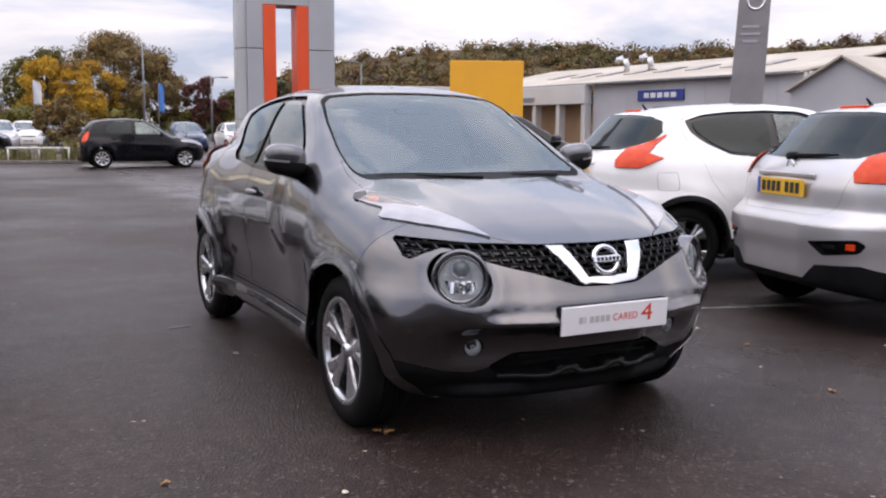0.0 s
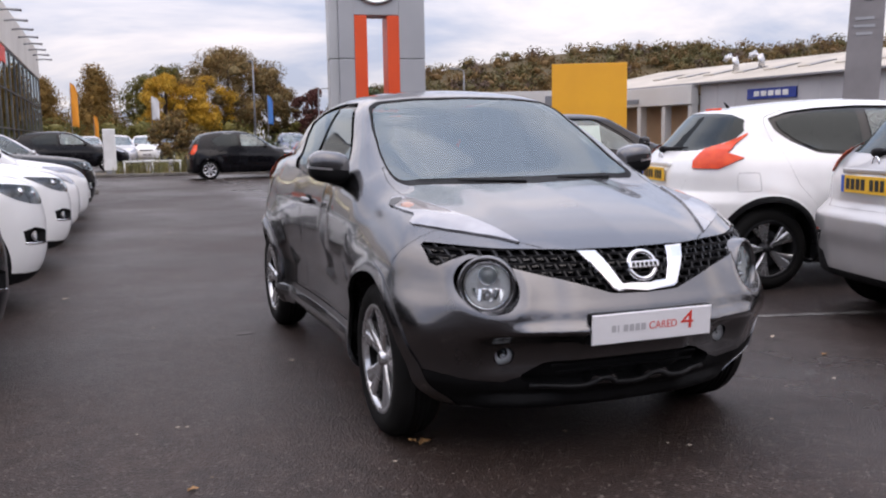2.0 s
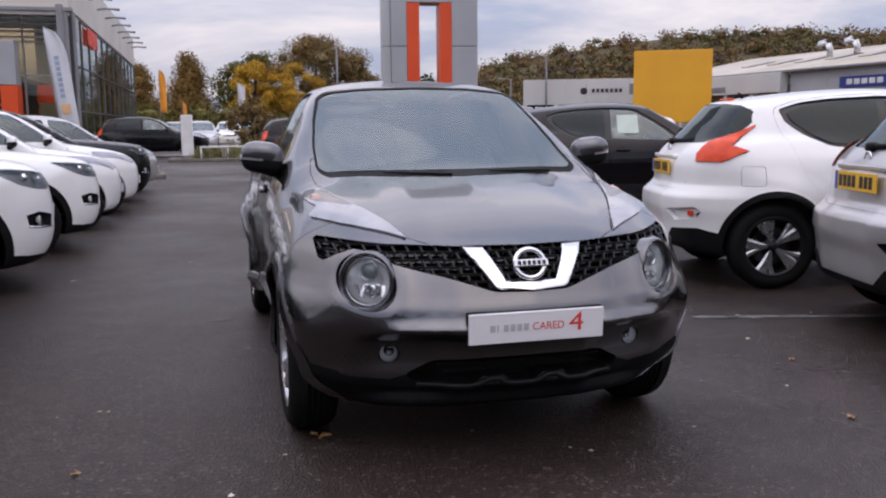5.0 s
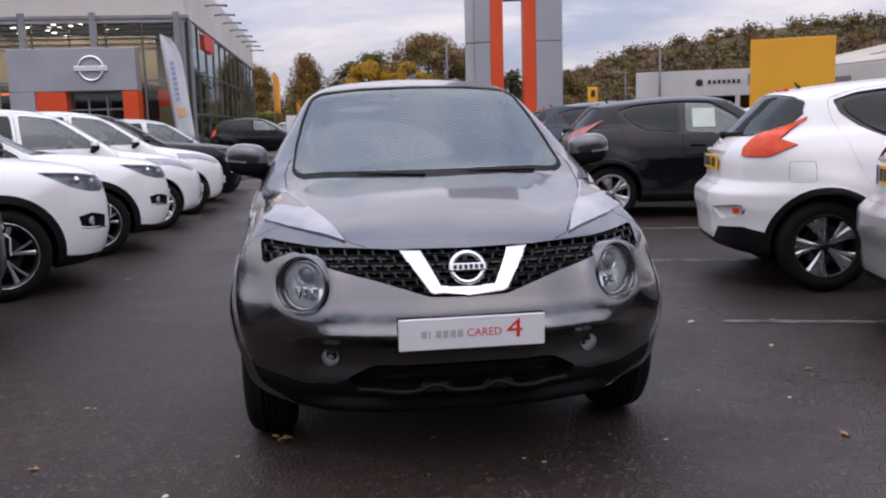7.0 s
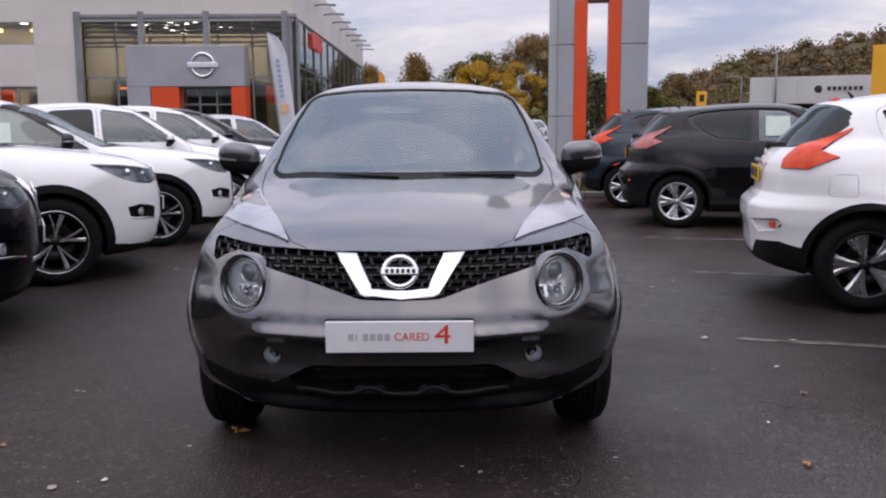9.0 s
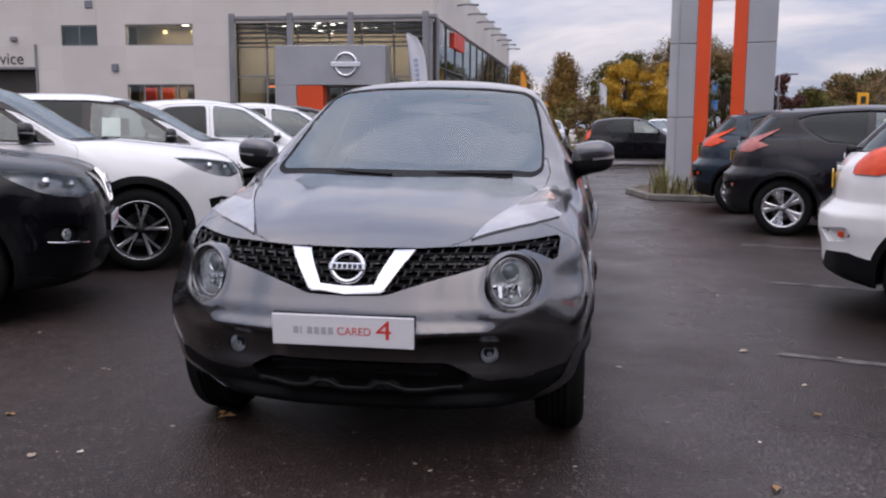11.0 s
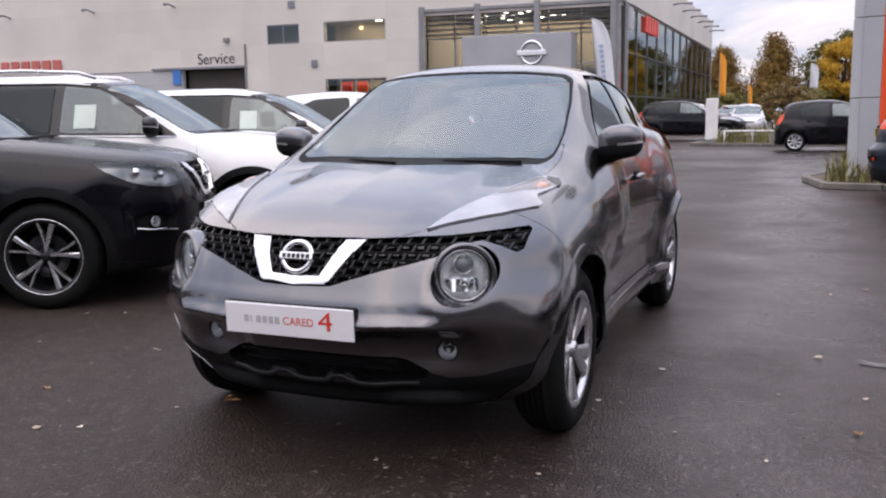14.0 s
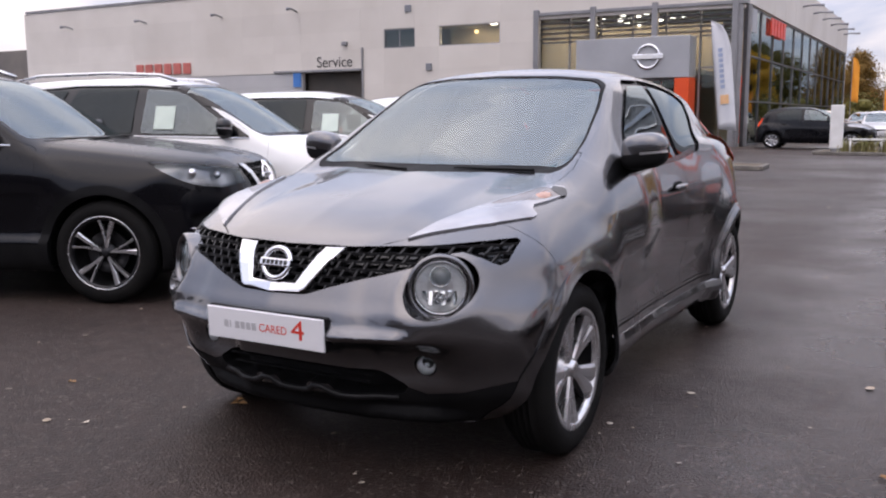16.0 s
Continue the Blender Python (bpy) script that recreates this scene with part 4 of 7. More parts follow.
    # slim bars in the lower intake, the lip under it and the ledges of the sills
    for k, z in enumerate((0.398, 0.368)):
        part("intake_bar", box_bm(-0.33 + 0.02 * k, 0.33 - 0.02 * k, 0.175, 0.19, z - 0.004, z + 0.004, 0.002), TRIM, car)
    xs = np.linspace(-0.40, 0.40, 25)
    zs = 0.312 + 0.028 * (np.exp(-(((np.abs(xs) - 0.12) / 0.045) ** 4)))
    lip = [(x, y - 0.002, z) for x, y, z in zip(xs, skin_y(crossover_form, np.abs(xs), zs), zs)]
    part("chin_lip", tube_bm(lip, 0.012, 8), SATIN, car, "satin black lip under the intake", True)
    for s in (1, -1):
        sy = np.linspace(1.24, 2.96, 12)
        rows_bm, sill_rows = bmesh.new(), []
        for y in sy:
            x1 = skin_x(crossover_form, [y], [0.33])[0]
            sill_rows.append([rows_bm.verts.new((s * x, y, z)) for x, z in ((x1 - 0.02, 0.366), (x1 + 0.008, 0.348), (x1 + 0.018, 0.315), (x1 + 0.012, 0.285), (x1 - 0.02, 0.28))])
        for a, b in zip(sill_rows, sill_rows[1:]):
            for q in range(4):
                rows_bm.faces.new((a[q], a[q + 1], b[q + 1], b[q]))
        rows_bm.faces.new(sill_rows[0])
        rows_bm.faces.new(sill_rows[-1])
        bmesh.ops.recalc_face_normals(rows_bm, faces=rows_bm.faces[:])
        part("sill_step", rows_bm, paint_mat, car, "raised ledge along the side sill")
    if front_plate:
        ob = plate(car, -0.006, 0.566, 3, PLATEWHITE, [], 0.52, 0.113)
        part("plate_holder", box_bm(-0.262, 0.262, 0.007, 0.045, -0.06, 0.058, 0.004), TRIM, ob)
        for k in range(6):
            x = -0.18 + 0.0255 * k
            part("plate_mark", box_bm(x, x + (0.006 if k == 1 else 0.019), -0.0052, -0.0040, -0.013, 0.013), GREYINK, ob)
        lettering("plate_word", "CARED", 0.041, pose(0.043, -0.0052, -0.013, 90, 0, 0), REDINK, ob, wide=0.95)
        lettering("plate_figure", "4", 0.098, pose(0.152, -0.0052, -0.024, 90, 0, 0), REDINK, ob, wide=1.25)
    for s in (1, -1):
        sx = skin_x(crossover_form, [2.26], [0.93])[0]
        h = part("door_handle", blob_bm((0, 0, 0), (0.018, 0.095, 0.018), 3.0), paint_mat, car, smooth=True, m=pose(s * (sx + 0.02), 2.26, 0.93))
        part("handle_cup", blob_bm((0, 0, 0), (0.006, 0.075, 0.032), 2.2), TRIM, h, smooth=True, m=pose(-s * 0.02, 0.01, 0))
        part("rear_reflector", box_bm(-0.05, 0.05, -0.01, 0.004, -0.012, 0.012, 0.004), TRIM, car, "vent bar", m=pose(s * 0.54, skin_y(crossover_form, [0.54], [0.575], 4.6, 2.5)[0] - 0.012, 0.575, 0, 0, -s * 14))
        part("rear_fog", box_bm(-0.03, 0.03, -0.012, 0.004, -0.02, 0.02, 0.004), TAILRED, car, "orange bumper reflector", m=pose(s * 0.665, skin_y(crossover_form, [0.665], [0.585], 4.6, 2.5)[0] - 0.006, 0.585, 0, 0, -s * 25))
    mirror(car, 0.868, 1.50, 1.140, paint_mat, (0.103, 0.08, 0.08))
    # tailgate fittings
    yb = skin_y(crossover_form, [0], [0.90], 4.6, 2.5)[0]
    plate(car, yb + 0.008, 0.925, 0, PLATEYELLOW, REG, facing=-1)
    part("tailgate_grip", box_bm(-0.30, 0.30, -0.03, 0.012, -0.016, 0.016, 0.008, 2), paint_mat, car, m=pose(0, skin_y(crossover_form, [0], [1.01], 4.6, 2.5)[0] + 0.004, 1.01))
    part("rear_badge", lathe([(0.045, 0), (0.042, 0.006), (0.032, 0.006), (0.03, 0), (0.045, 0)], 24), CHROME, car, smooth=True, m=pose(0, skin_y(crossover_form, [0], [1.065], 4.6, 2.5)[0] - 0.002, 1.065, 0, 0, 90))
    wiper(car, crossover_form, 0.02, 1.135, -0.36, 1.15, True)
    part("wiper_boss", blob_bm((0, 0, 0), (0.065, 0.035, 0.032), 2.5), TRIM, car, smooth=True, m=pose(0.03, skin_y(crossover_form, [0.03], [1.13], 4.6, 2.5)[0] + 0.01, 1.13))
    part("brake_light", box_bm(-0.13, 0.13, -0.02, 0.02, -0.012, 0.012, 0.005), TAILRED, car, m=pose(0, skin_y(crossover_form, [0], [1.468], 4.6, 2.5)[0] + 0.004, 1.468))
    for x0, x1 in ((0.50, 0.16), (-0.04, -0.34)):
        wiper(car, crossover_form, x0, 1.066, x1, 1.076)
    part("inside_mirror", blob_bm((0, 1.86, 1.40), (0.12, 0.02, 0.035), 3.0), CABIN, car, smooth=True)
    part("aerial", tube_bm([(0, 3.32, 1.475), (0, 3.37, 1.53)], [0.016, 0.006], 6), TRIM, car)
    underbody(car, crossover_form, J_WHEELS, 0.334, 1.0)
    cabin(car, 1.50, 1.06, (2.05, 2.95))
    for s in (1, -1):
        for yy in J_WHEELS:
            wheel_thing(car, s * 0.856, yy, 0.334, 0.228, wheel_style)
    return car


# ---- the large sport utility car ----
X_NOSE = smooth_curve((0.15, 0.25), (0.28, 0.08), (0.4, 0.02), (0.5, 0.0), (0.65, 0.0), (0.8, 0.02), (0.93, 0.07), (1.0, 0.15), (1.05, 0.3), (1.12, 0.7))
X_SWEEP = smooth_curve((0, 0), (0.3, 0.02), (0.5, 0.06), (0.65, 0.14), (0.76, 0.27), (0.84, 0.45), (0.9, 0.7), (1.0, 1.0))
X_TOP = smooth_curve((0, 0.86), (0.1, 0.96), (0.3, 1.03), (0.7, 1.085), (1.2, 1.135), (1.4, 1.15), (2.5, 1.17), (4.2, 1.2), (4.6, 1.1))
X_DROP = smooth_curve((0, 0), (0.35, 0.012), (0.42, 0.0), (0.6, 0.02), (0.74, 0.055), (0.82, 0.12), (0.88, 0.24), (0.93, 0.45), (1.1, 0.9))
X_SIDE = smooth_curve((0, 0.86), (0.5, 0.895), (0.93, 0.90), (1.5, 0.88), (2.5, 0.878), (3.6, 0.90), (4.2, 0.87), (4.64, 0.8))
X_LEAN = smooth_curve((0.15, 0.08), (0.3, 0.01), (0.42, 0.0), (0.5, 0.03), (0.7, 0.012), (0.88, 0.0), (1.0, 0.02), (1.1, 0.06), (1.3, 0.18))
X_SCREEN = smooth_curve((0.95, 0.98), (1.1, 1.25), (1.3, 1.60), (1.5, 1.98), (1.57, 2.2), (1.63, 2.5))
X_ROOF = smooth_curve((1.2, 1.42), (1.9, 1.57), (2.3, 1.625), (2.8, 1.645), (3.4, 1.635), (4.0, 1.60), (4.4, 1.54))
X_BACK = smooth_curve((1.0, 4.62), (1.2, 4.52), (1.4, 4.38), (1.55, 4.27), (1.66, 4.1))
X_GLASS = smooth_curve((0.9, 0.87), (1.05, 0.845), (1.2, 0.795), (1.4, 0.705), (1.55, 0.63), (1.64, 0.54), (1.72, 0.4))
X_WHEELS = (0.94, 3.645)


def raised(z):
    """The tall cabin: heights above the shoulder, stretched."""
    return 1.1 + (z - 1.1) * 1.09 if z > 1.1 else z


def suv_form(x, y, z):
    x = np.abs(x)
    side = X_SIDE(y) - X_LEAN(z)
    for yc in X_WHEELS:
        side = side + 0.022 * arch(y, z, yc, 0.38, 0.42, 0.62)
    nose = X_NOSE(z) + X_SWEEP(x)
    top = X_TOP(y) - X_DROP(x) * (1 - step(y, 1.3, 2.2) * 0.5)
    low = smax((x - side) * 0.95, (z - top) * 0.93, 0.025)
    low = smax(low, (nose - y) * 0.75, 0.035)
    low = smax(low, (y - (4.63 - 0.25 * step(z, 0.75, 1.2) - 0.5 * np.clip(x - 0.4, 0, 1) ** 2)) * 0.9, 0.05)
    low = smax(low, 0.22 - z, 0.03)
    z = np.where(z > 1.1, 1.1 + (z - 1.1) / 1.09, z)
    cab = smax((x - (X_GLASS(z) - 0.07 * step(y, 2.8, 4.4))) * 0.93, (z - (X_ROOF(y) - 0.10 * x * x)) * 0.97, 0.05)
    cab = smax(cab, (X_SCREEN(z) + 0.34 * x * x - y) * 0.5, 0.03)
    cab = smax(cab, (y - (X_BACK(z) - 0.25 * x * x)) * 0.8, 0.05)
    cab = np.maximum(cab, 0.8 - z)
    return smin(low, cab, 0.03)


def suv(paint_mat, wheel_style="dark"):
    cell = 0.027
    car = new("suv_car")
    bm = half_body(suv_form, (0, -0.1, 0.1), (1.02, 4.8, 1.8), cell)
    front, side, top = (lambda c, n: c.y < 0.95), (lambda c, n: c.x > 0.4), (lambda c, n: n.z > 0.15 and c.y < 1.8)
    screen = lambda c, n: 1.05 < c.y < 2.6 and n.y < -0.03
    GRILLE = [(-0.05, 0.955), (0.33, 0.955), (0.40, 0.93), (0.33, 0.80), (0.25, 0.70), (-0.05, 0.69)]
    FOG = [(0.60, 0.60), (0.74, 0.64), (0.80, 0.62), (0.79, 0.52), (0.62, 0.50)]
    F_WIN = rounded([(1.70, 1.135), (2.20, 1.46), (2.32, 1.505), (2.62, 1.53), (2.64, 1.15)], 0.03)
    R_WIN = rounded([(2.73, 1.15), (2.71, 1.535), (3.30, 1.53), (3.50, 1.17)], 0.03)
    Q_WIN = rounded([(3.58, 1.175), (3.40, 1.525), (3.80, 1.495), (4.12, 1.38), (4.16, 1.30), (4.0, 1.205)], 0.04)
    ALL = rounded([(1.58, 1.105), (2.18, 1.488), (2.32, 1.532), (2.65, 1.556), (3.30, 1.554), (3.82, 1.518), (4.16, 1.40), (4.22, 1.29), (4.02, 1.18), (2.65, 1.125)], 0.05)
    rows = wheel_holes(X_WHEELS, 0.36, 0.065)
    rows = [(a, b, c, d, TRIM if e == "arch" else e, f, g, h, i) for a, b, c, d, e, f, g, h, i in rows]
    rows += [
        ("windscreen", "y", rounded([(-0.05, 1.155), (0.4, 1.155), (0.73, 1.15), (0.745, 1.18), (0.645, 1.51), (0.59, 1.54), (-0.05, 1.56)], 0.03), screen, TINT, False, 0, -0.004, "tinted windscreen"),
        ("screen_seal", "y", rounded([(-0.05, 1.13), (0.4, 1.13), (0.745, 1.125), (0.768, 1.17), (0.665, 1.525), (0.60, 1.56), (-0.05, 1.58)], 0.03), screen, GLOSSBLACK, False, 0, -0.001, ""),
        ("head_lamp", "x", [(0.07, 0.83), (0.11, 0.925), (0.26, 0.958), (0.42, 0.978), (0.64, 0.988), (0.50, 0.915), (0.38, 0.855), (0.26, 0.82), (0.15, 0.805)], lambda c, n: c.x > 0.40 and c.y < 0.85, "keep", True, 0, 0, ""),
        ("grille_hole", "y", GRILLE, front, "keep", False, 0, 0, ""),
        ("fog_hole", "y", FOG, front, "keep", True, 0, 0, ""),
        ("intake_hole", "y", [(-0.05, 0.50), (0.50, 0.50), (0.54, 0.42), (0.46, 0.35), (-0.05, 0.35)], front, "keep", False, 0, 0, ""),
        ("bonnet", "z", [(-0.05, 0.11), (0.40, 0.17), (0.62, 0.36), (0.74, 0.62), (0.765, 1.0), (0.76, 1.38), (0.70, 1.46), (0.3, 1.31), (-0.05, 1.27)], top, paint_mat, False, 0.0035, 0, ""),
        ("front_window", "x", F_WIN, side, SIDETINT, True, 0, -0.006, ""),
        ("rear_window", "x", R_WIN, side, DARKTINT, True, 0, -0.006, "dark privacy glass"),
        ("quarter_window", "x", Q_WIN, side, DARKTINT, True, 0, -0.006, "dark privacy glass"),
        ("window_frame", "x", ALL, side, GLOSSBLACK, True, -0.012, -0.016, ""),
        ("side_cladding", "x", [(1.2, 0.15), (1.2, 0.42), (3.4, 0.42), (3.4, 0.15)], lambda c, n: c.x > 0.6, TRIM, True, 0.002, 0.006, "black side cladding"),
        ("front_door", "x", rounded([(1.42, 0.40), (1.42, 1.09), (1.56, 1.13), (2.16, 1.505), (2.32, 1.55), (2.68, 1.573), (2.69, 0.40)], 0.05), side, paint_mat, True, 0.003, 0, ""),
        ("rear_door", "x", rounded([(2.70, 0.40), (2.69, 1.573), (3.36, 1.57), (3.56, 1.16), (3.45, 0.90), (3.15, 0.62), (3.1, 0.40)], 0.05), side, paint_mat, True, 0.003, 0, ""),
        ("front_valance", "y", [(-0.05, 0.1), (-0.05, 0.30), (0.5, 0.29), (0.76, 0.30), (0.98, 0.36), (0.98, 0.1)], lambda c, n: c.y < 0.6, TRIM, False, 0.002, 0.003, "black lower bumper"),
        ("rear_valance", "y", [(-0.05, 0.1), (-0.05, 0.5), (0.98, 0.5), (0.98, 0.1)], lambda c, n: c.y > 4.05, TRIM, False, 0.002, 0.003, "black lower bumper"),
        ("tail_lamp", "x", [(4.8, 0.95), (4.8, 1.12), (4.45, 1.15), (4.2, 1.12), (4.35, 1.0)], lambda c, n: c.x > 0.5 and c.y > 4, TAILRED, True, 0.001, 0.008, "red tail lamp"),
        ("rear_glass", "y", rounded([(-0.05, 1.18), (0.58, 1.19), (0.56, 1.5), (-0.05, 1.54)], 0.04), lambda c, n: c.y > 4, DARKTINT, False, 0, -0.003, "dark rear screen"),
    ]
    rows = [(a, b, c if b == "z" else [(p, raised(q)) for p, q in c], *rest) for a, b, c, *rest in rows]
    kept = cut_panels(bm, car, suv_form, cell, rows)
    emit("body_shell", take(bm, bm.faces[:]), paint_mat, car, suv_form)
    bm.free()
    recess("head_lamp", kept["head_lamp"], (-0.03, 0.045, 0), DIMLAMP, car, True, 0.93, "swept smoky head lamp with clear cover")
    emit("lamp_cover", kept["head_lamp"], CLEAR, car, suv_form, True, 0.001, 0.004)
    for s in (1, -1):
        for x, z, r in ((0.62, 0.89, 0.03), (0.74, 0.91, 0.035)):
            part("lamp_projector", blob_bm((0, 0, 0), (r, 0.03, r), 2.0), CHROME, car, smooth=True, m=pose(s * x, skin_y(suv_form, [x], [z])[0] + 0.035, z))
    recess("grille_back", kept["grille_hole"], (0, 0.06, 0), GLOSSBLACK, car, False, 0.97)
    recess("intake_back", kept["intake_hole"], (0, 0.06, 0), TRIM, car, False, 0.97)
    recess("fog_pocket", kept["fog_hole"], (-0.01, 0.05, 0), TRIM, car, True, 0.9)
    lattice(car, suv_form, GRILLE, 0.04, 0.09, 0.02)
    vee(car, suv_form, [(0.0, 0.735), (0.14, 0.74), (0.25, 0.955), (0.335, 0.957), (0.19, 0.70), (0.0, 0.692)])
    badge(car, skin_y(suv_form, [0], [0.86])[0] - 0.012, 0.86, 0.075, 12)
    fog_lamp(car, (0.715, skin_y(suv_form, [0.715], [0.57])[0] + 0.02, 0.57), 0.04, 24)
    for s in (1, -1):
        part("fog_brow", tube_bm([(s * x, skin_y(suv_form, [x], [z])[0] - 0.003, z) for x, z in ((0.61, 0.505), (0.68, 0.512), (0.75, 0.518), (0.795, 0.53))], 0.008, 6), CHROME, car, "chrome fog lamp strip", True)
        for yy in (2.42, 3.22):
            sx = skin_x(suv_form, [yy], [0.98])[0]
            part("door_handle", blob_bm((0, 0, 0), (0.02, 0.10, 0.018), 3.0), paint_mat, car, smooth=True, m=pose(s * (sx + 0.02), yy, 0.98))
        pts = [(s * (skin_x(suv_form, [y], [z])[0] + 0.004), y, z) for y, z in ((1.60, 1.105), (2.0, 1.113), (2.65, 1.124), (3.4, 1.154), (4.0, 1.182))]
        part("sill_strip", tube_bm(pts, 0.008, 6), CHROME, car, "chrome window strip", True)
        rail = [(s * 0.60, 2.35, 1.64), (s * 0.605, 2.5, 1.69), (s * 0.60, 3.0, 1.71), (s * 0.57, 3.7, 1.69), (s * 0.55, 3.95, 1.635)]
        part("roof_rail", tube_bm(rail, 0.018, 8), ALLOY, car, "silver roof rail", True)
        part("price_sheet", box_bm(-0.002, 0.002, -0.095, 0.095, -0.12, 0.11), PAPER, car, "printed price sheet in the window", m=pose(s * (skin_x(suv_form, [2.42], [1.30])[0] + 0.0), 2.42, 1.30, 0, s * -24, 0))
    mirror(car, 0.90, 1.82, 1.20, GLOSSBLACK, (0.115, 0.08, 0.085))
    ob = plate(car, -0.012, 0.60, 3, PLATEWHITE, [(-0.19, 0.05, -0.012, 0.012, GREYINK), (0.06, 0.2, -0.02, 0.02, REDINK)])
    part("plate_holder", box_bm(-0.262, 0.262, 0.007, 0.05, -0.06, 0.058, 0.004), TRIM, ob)
    for x0, x1 in ((-0.05, -0.66), (0.62, 0.02)):
        wiper(car, suv_form, x0, 1.145, x1, 1.15)
    part("inside_mirror", blob_bm((0, 2.05, 1.50), (0.12, 0.02, 0.035), 3.0), CABIN, car, smooth=True)
    underbody(car, suv_form, X_WHEELS, 0.36, 1.0, 0.66, (1.7, 4.3))
    cabin(car, 1.72, 1.13, (2.30, 3.25))
    for s in (1, -1):
        for yy in X_WHEELS:
            wheel_thing(car, s * 0.90, yy, 0.362, 0.25, wheel_style, 0.225)
    return car


# ---- the small hatchback ----
H_NOSE = smooth_curve((0.15, 0.15), (0.3, 0.03), (0.5, 0.0), (0.62, 0.01), (0.74, 0.07), (0.82, 0.17), (0.9, 0.4), (0.98, 0.8))
H_SWEEP = smooth_curve((0, 0), (0.3, 0.03), (0.5, 0.11), (0.65, 0.24), (0.76, 0.45), (0.85, 0.8))
H_TOP = smooth_curve((0, 0.72), (0.15, 0.82), (0.4, 0.90), (0.8, 0.965), (1.0, 0.99), (3.2, 1.04), (3.7, 1.0))
H_DROP = smooth_curve((0, 0), (0.5, 0.02), (0.66, 0.06), (0.76, 0.15), (0.83, 0.3), (0.95, 0.7))
H_SCREEN = smooth_curve((0.8, 0.7), (1.0, 1.03), (1.2, 1.33), (1.38, 1.62), (1.46, 1.85), (1.53, 2.2))
H_ROOF = smooth_curve((1.0, 1.3), (1.6, 1.44), (2.0, 1.51), (2.4, 1.525), (2.9, 1.50), (3.4, 1.43), (3.7, 1.36))
H_GLASS = smooth_curve((0.85, 0.79), (1.0, 0.765), (1.2, 0.70), (1.35, 0.62), (1.45, 0.55), (1.55, 0.42))
H_BACK = smooth_curve((0.85, 3.72), (1.0, 3.68), (1.2, 3.58), (1.4, 3.42), (1.5, 3.25))
H_WHEELS = (0.72, 3.17)


def hatch_form(x, y, z):
    x = np.abs(x)
    side = 0.822 - 0.06 * step(y, 3.1, 3.8) - 0.10 * step(z, 0.8, 1.25) - 0.05 * (1 - step(z, 0.2, 0.4))
    for yc in H_WHEELS:
        side = side + 0.018 * arch(y, z, yc, 0.34, 0.36, 0.55)
    low = smax((x - side) * 0.95, (z - (H_TOP(y) - H_DROP(x))) * 0.93, 0.03)
    low = smax(low, (H_NOSE(z) + H_SWEEP(x) - y) * 0.75, 0.03)
    low = smax(low, (y - (3.77 - 0.12 * step(z, 0.6, 1.1) - 0.6 * np.clip(x - 0.35, 0, 1) ** 2)) * 0.9, 0.05)
    low = smax(low, 0.2 - z, 0.03)
    cab = smax((x - (H_GLASS(z) - 0.06 * step(y, 2.3, 3.5))) * 0.93, (z - (H_ROOF(y) - 0.11 * x * x)) * 0.97, 0.05)
    cab = smax(cab, (H_SCREEN(z) + 0.35 * x * x - y) * 0.55, 0.04)
    cab = smax(cab, (y - (H_BACK(z) - 0.3 * x * x)) * 0.75, 0.05)
    cab = np.maximum(cab, 0.75 - z)
    return smin(low, cab, 0.03)


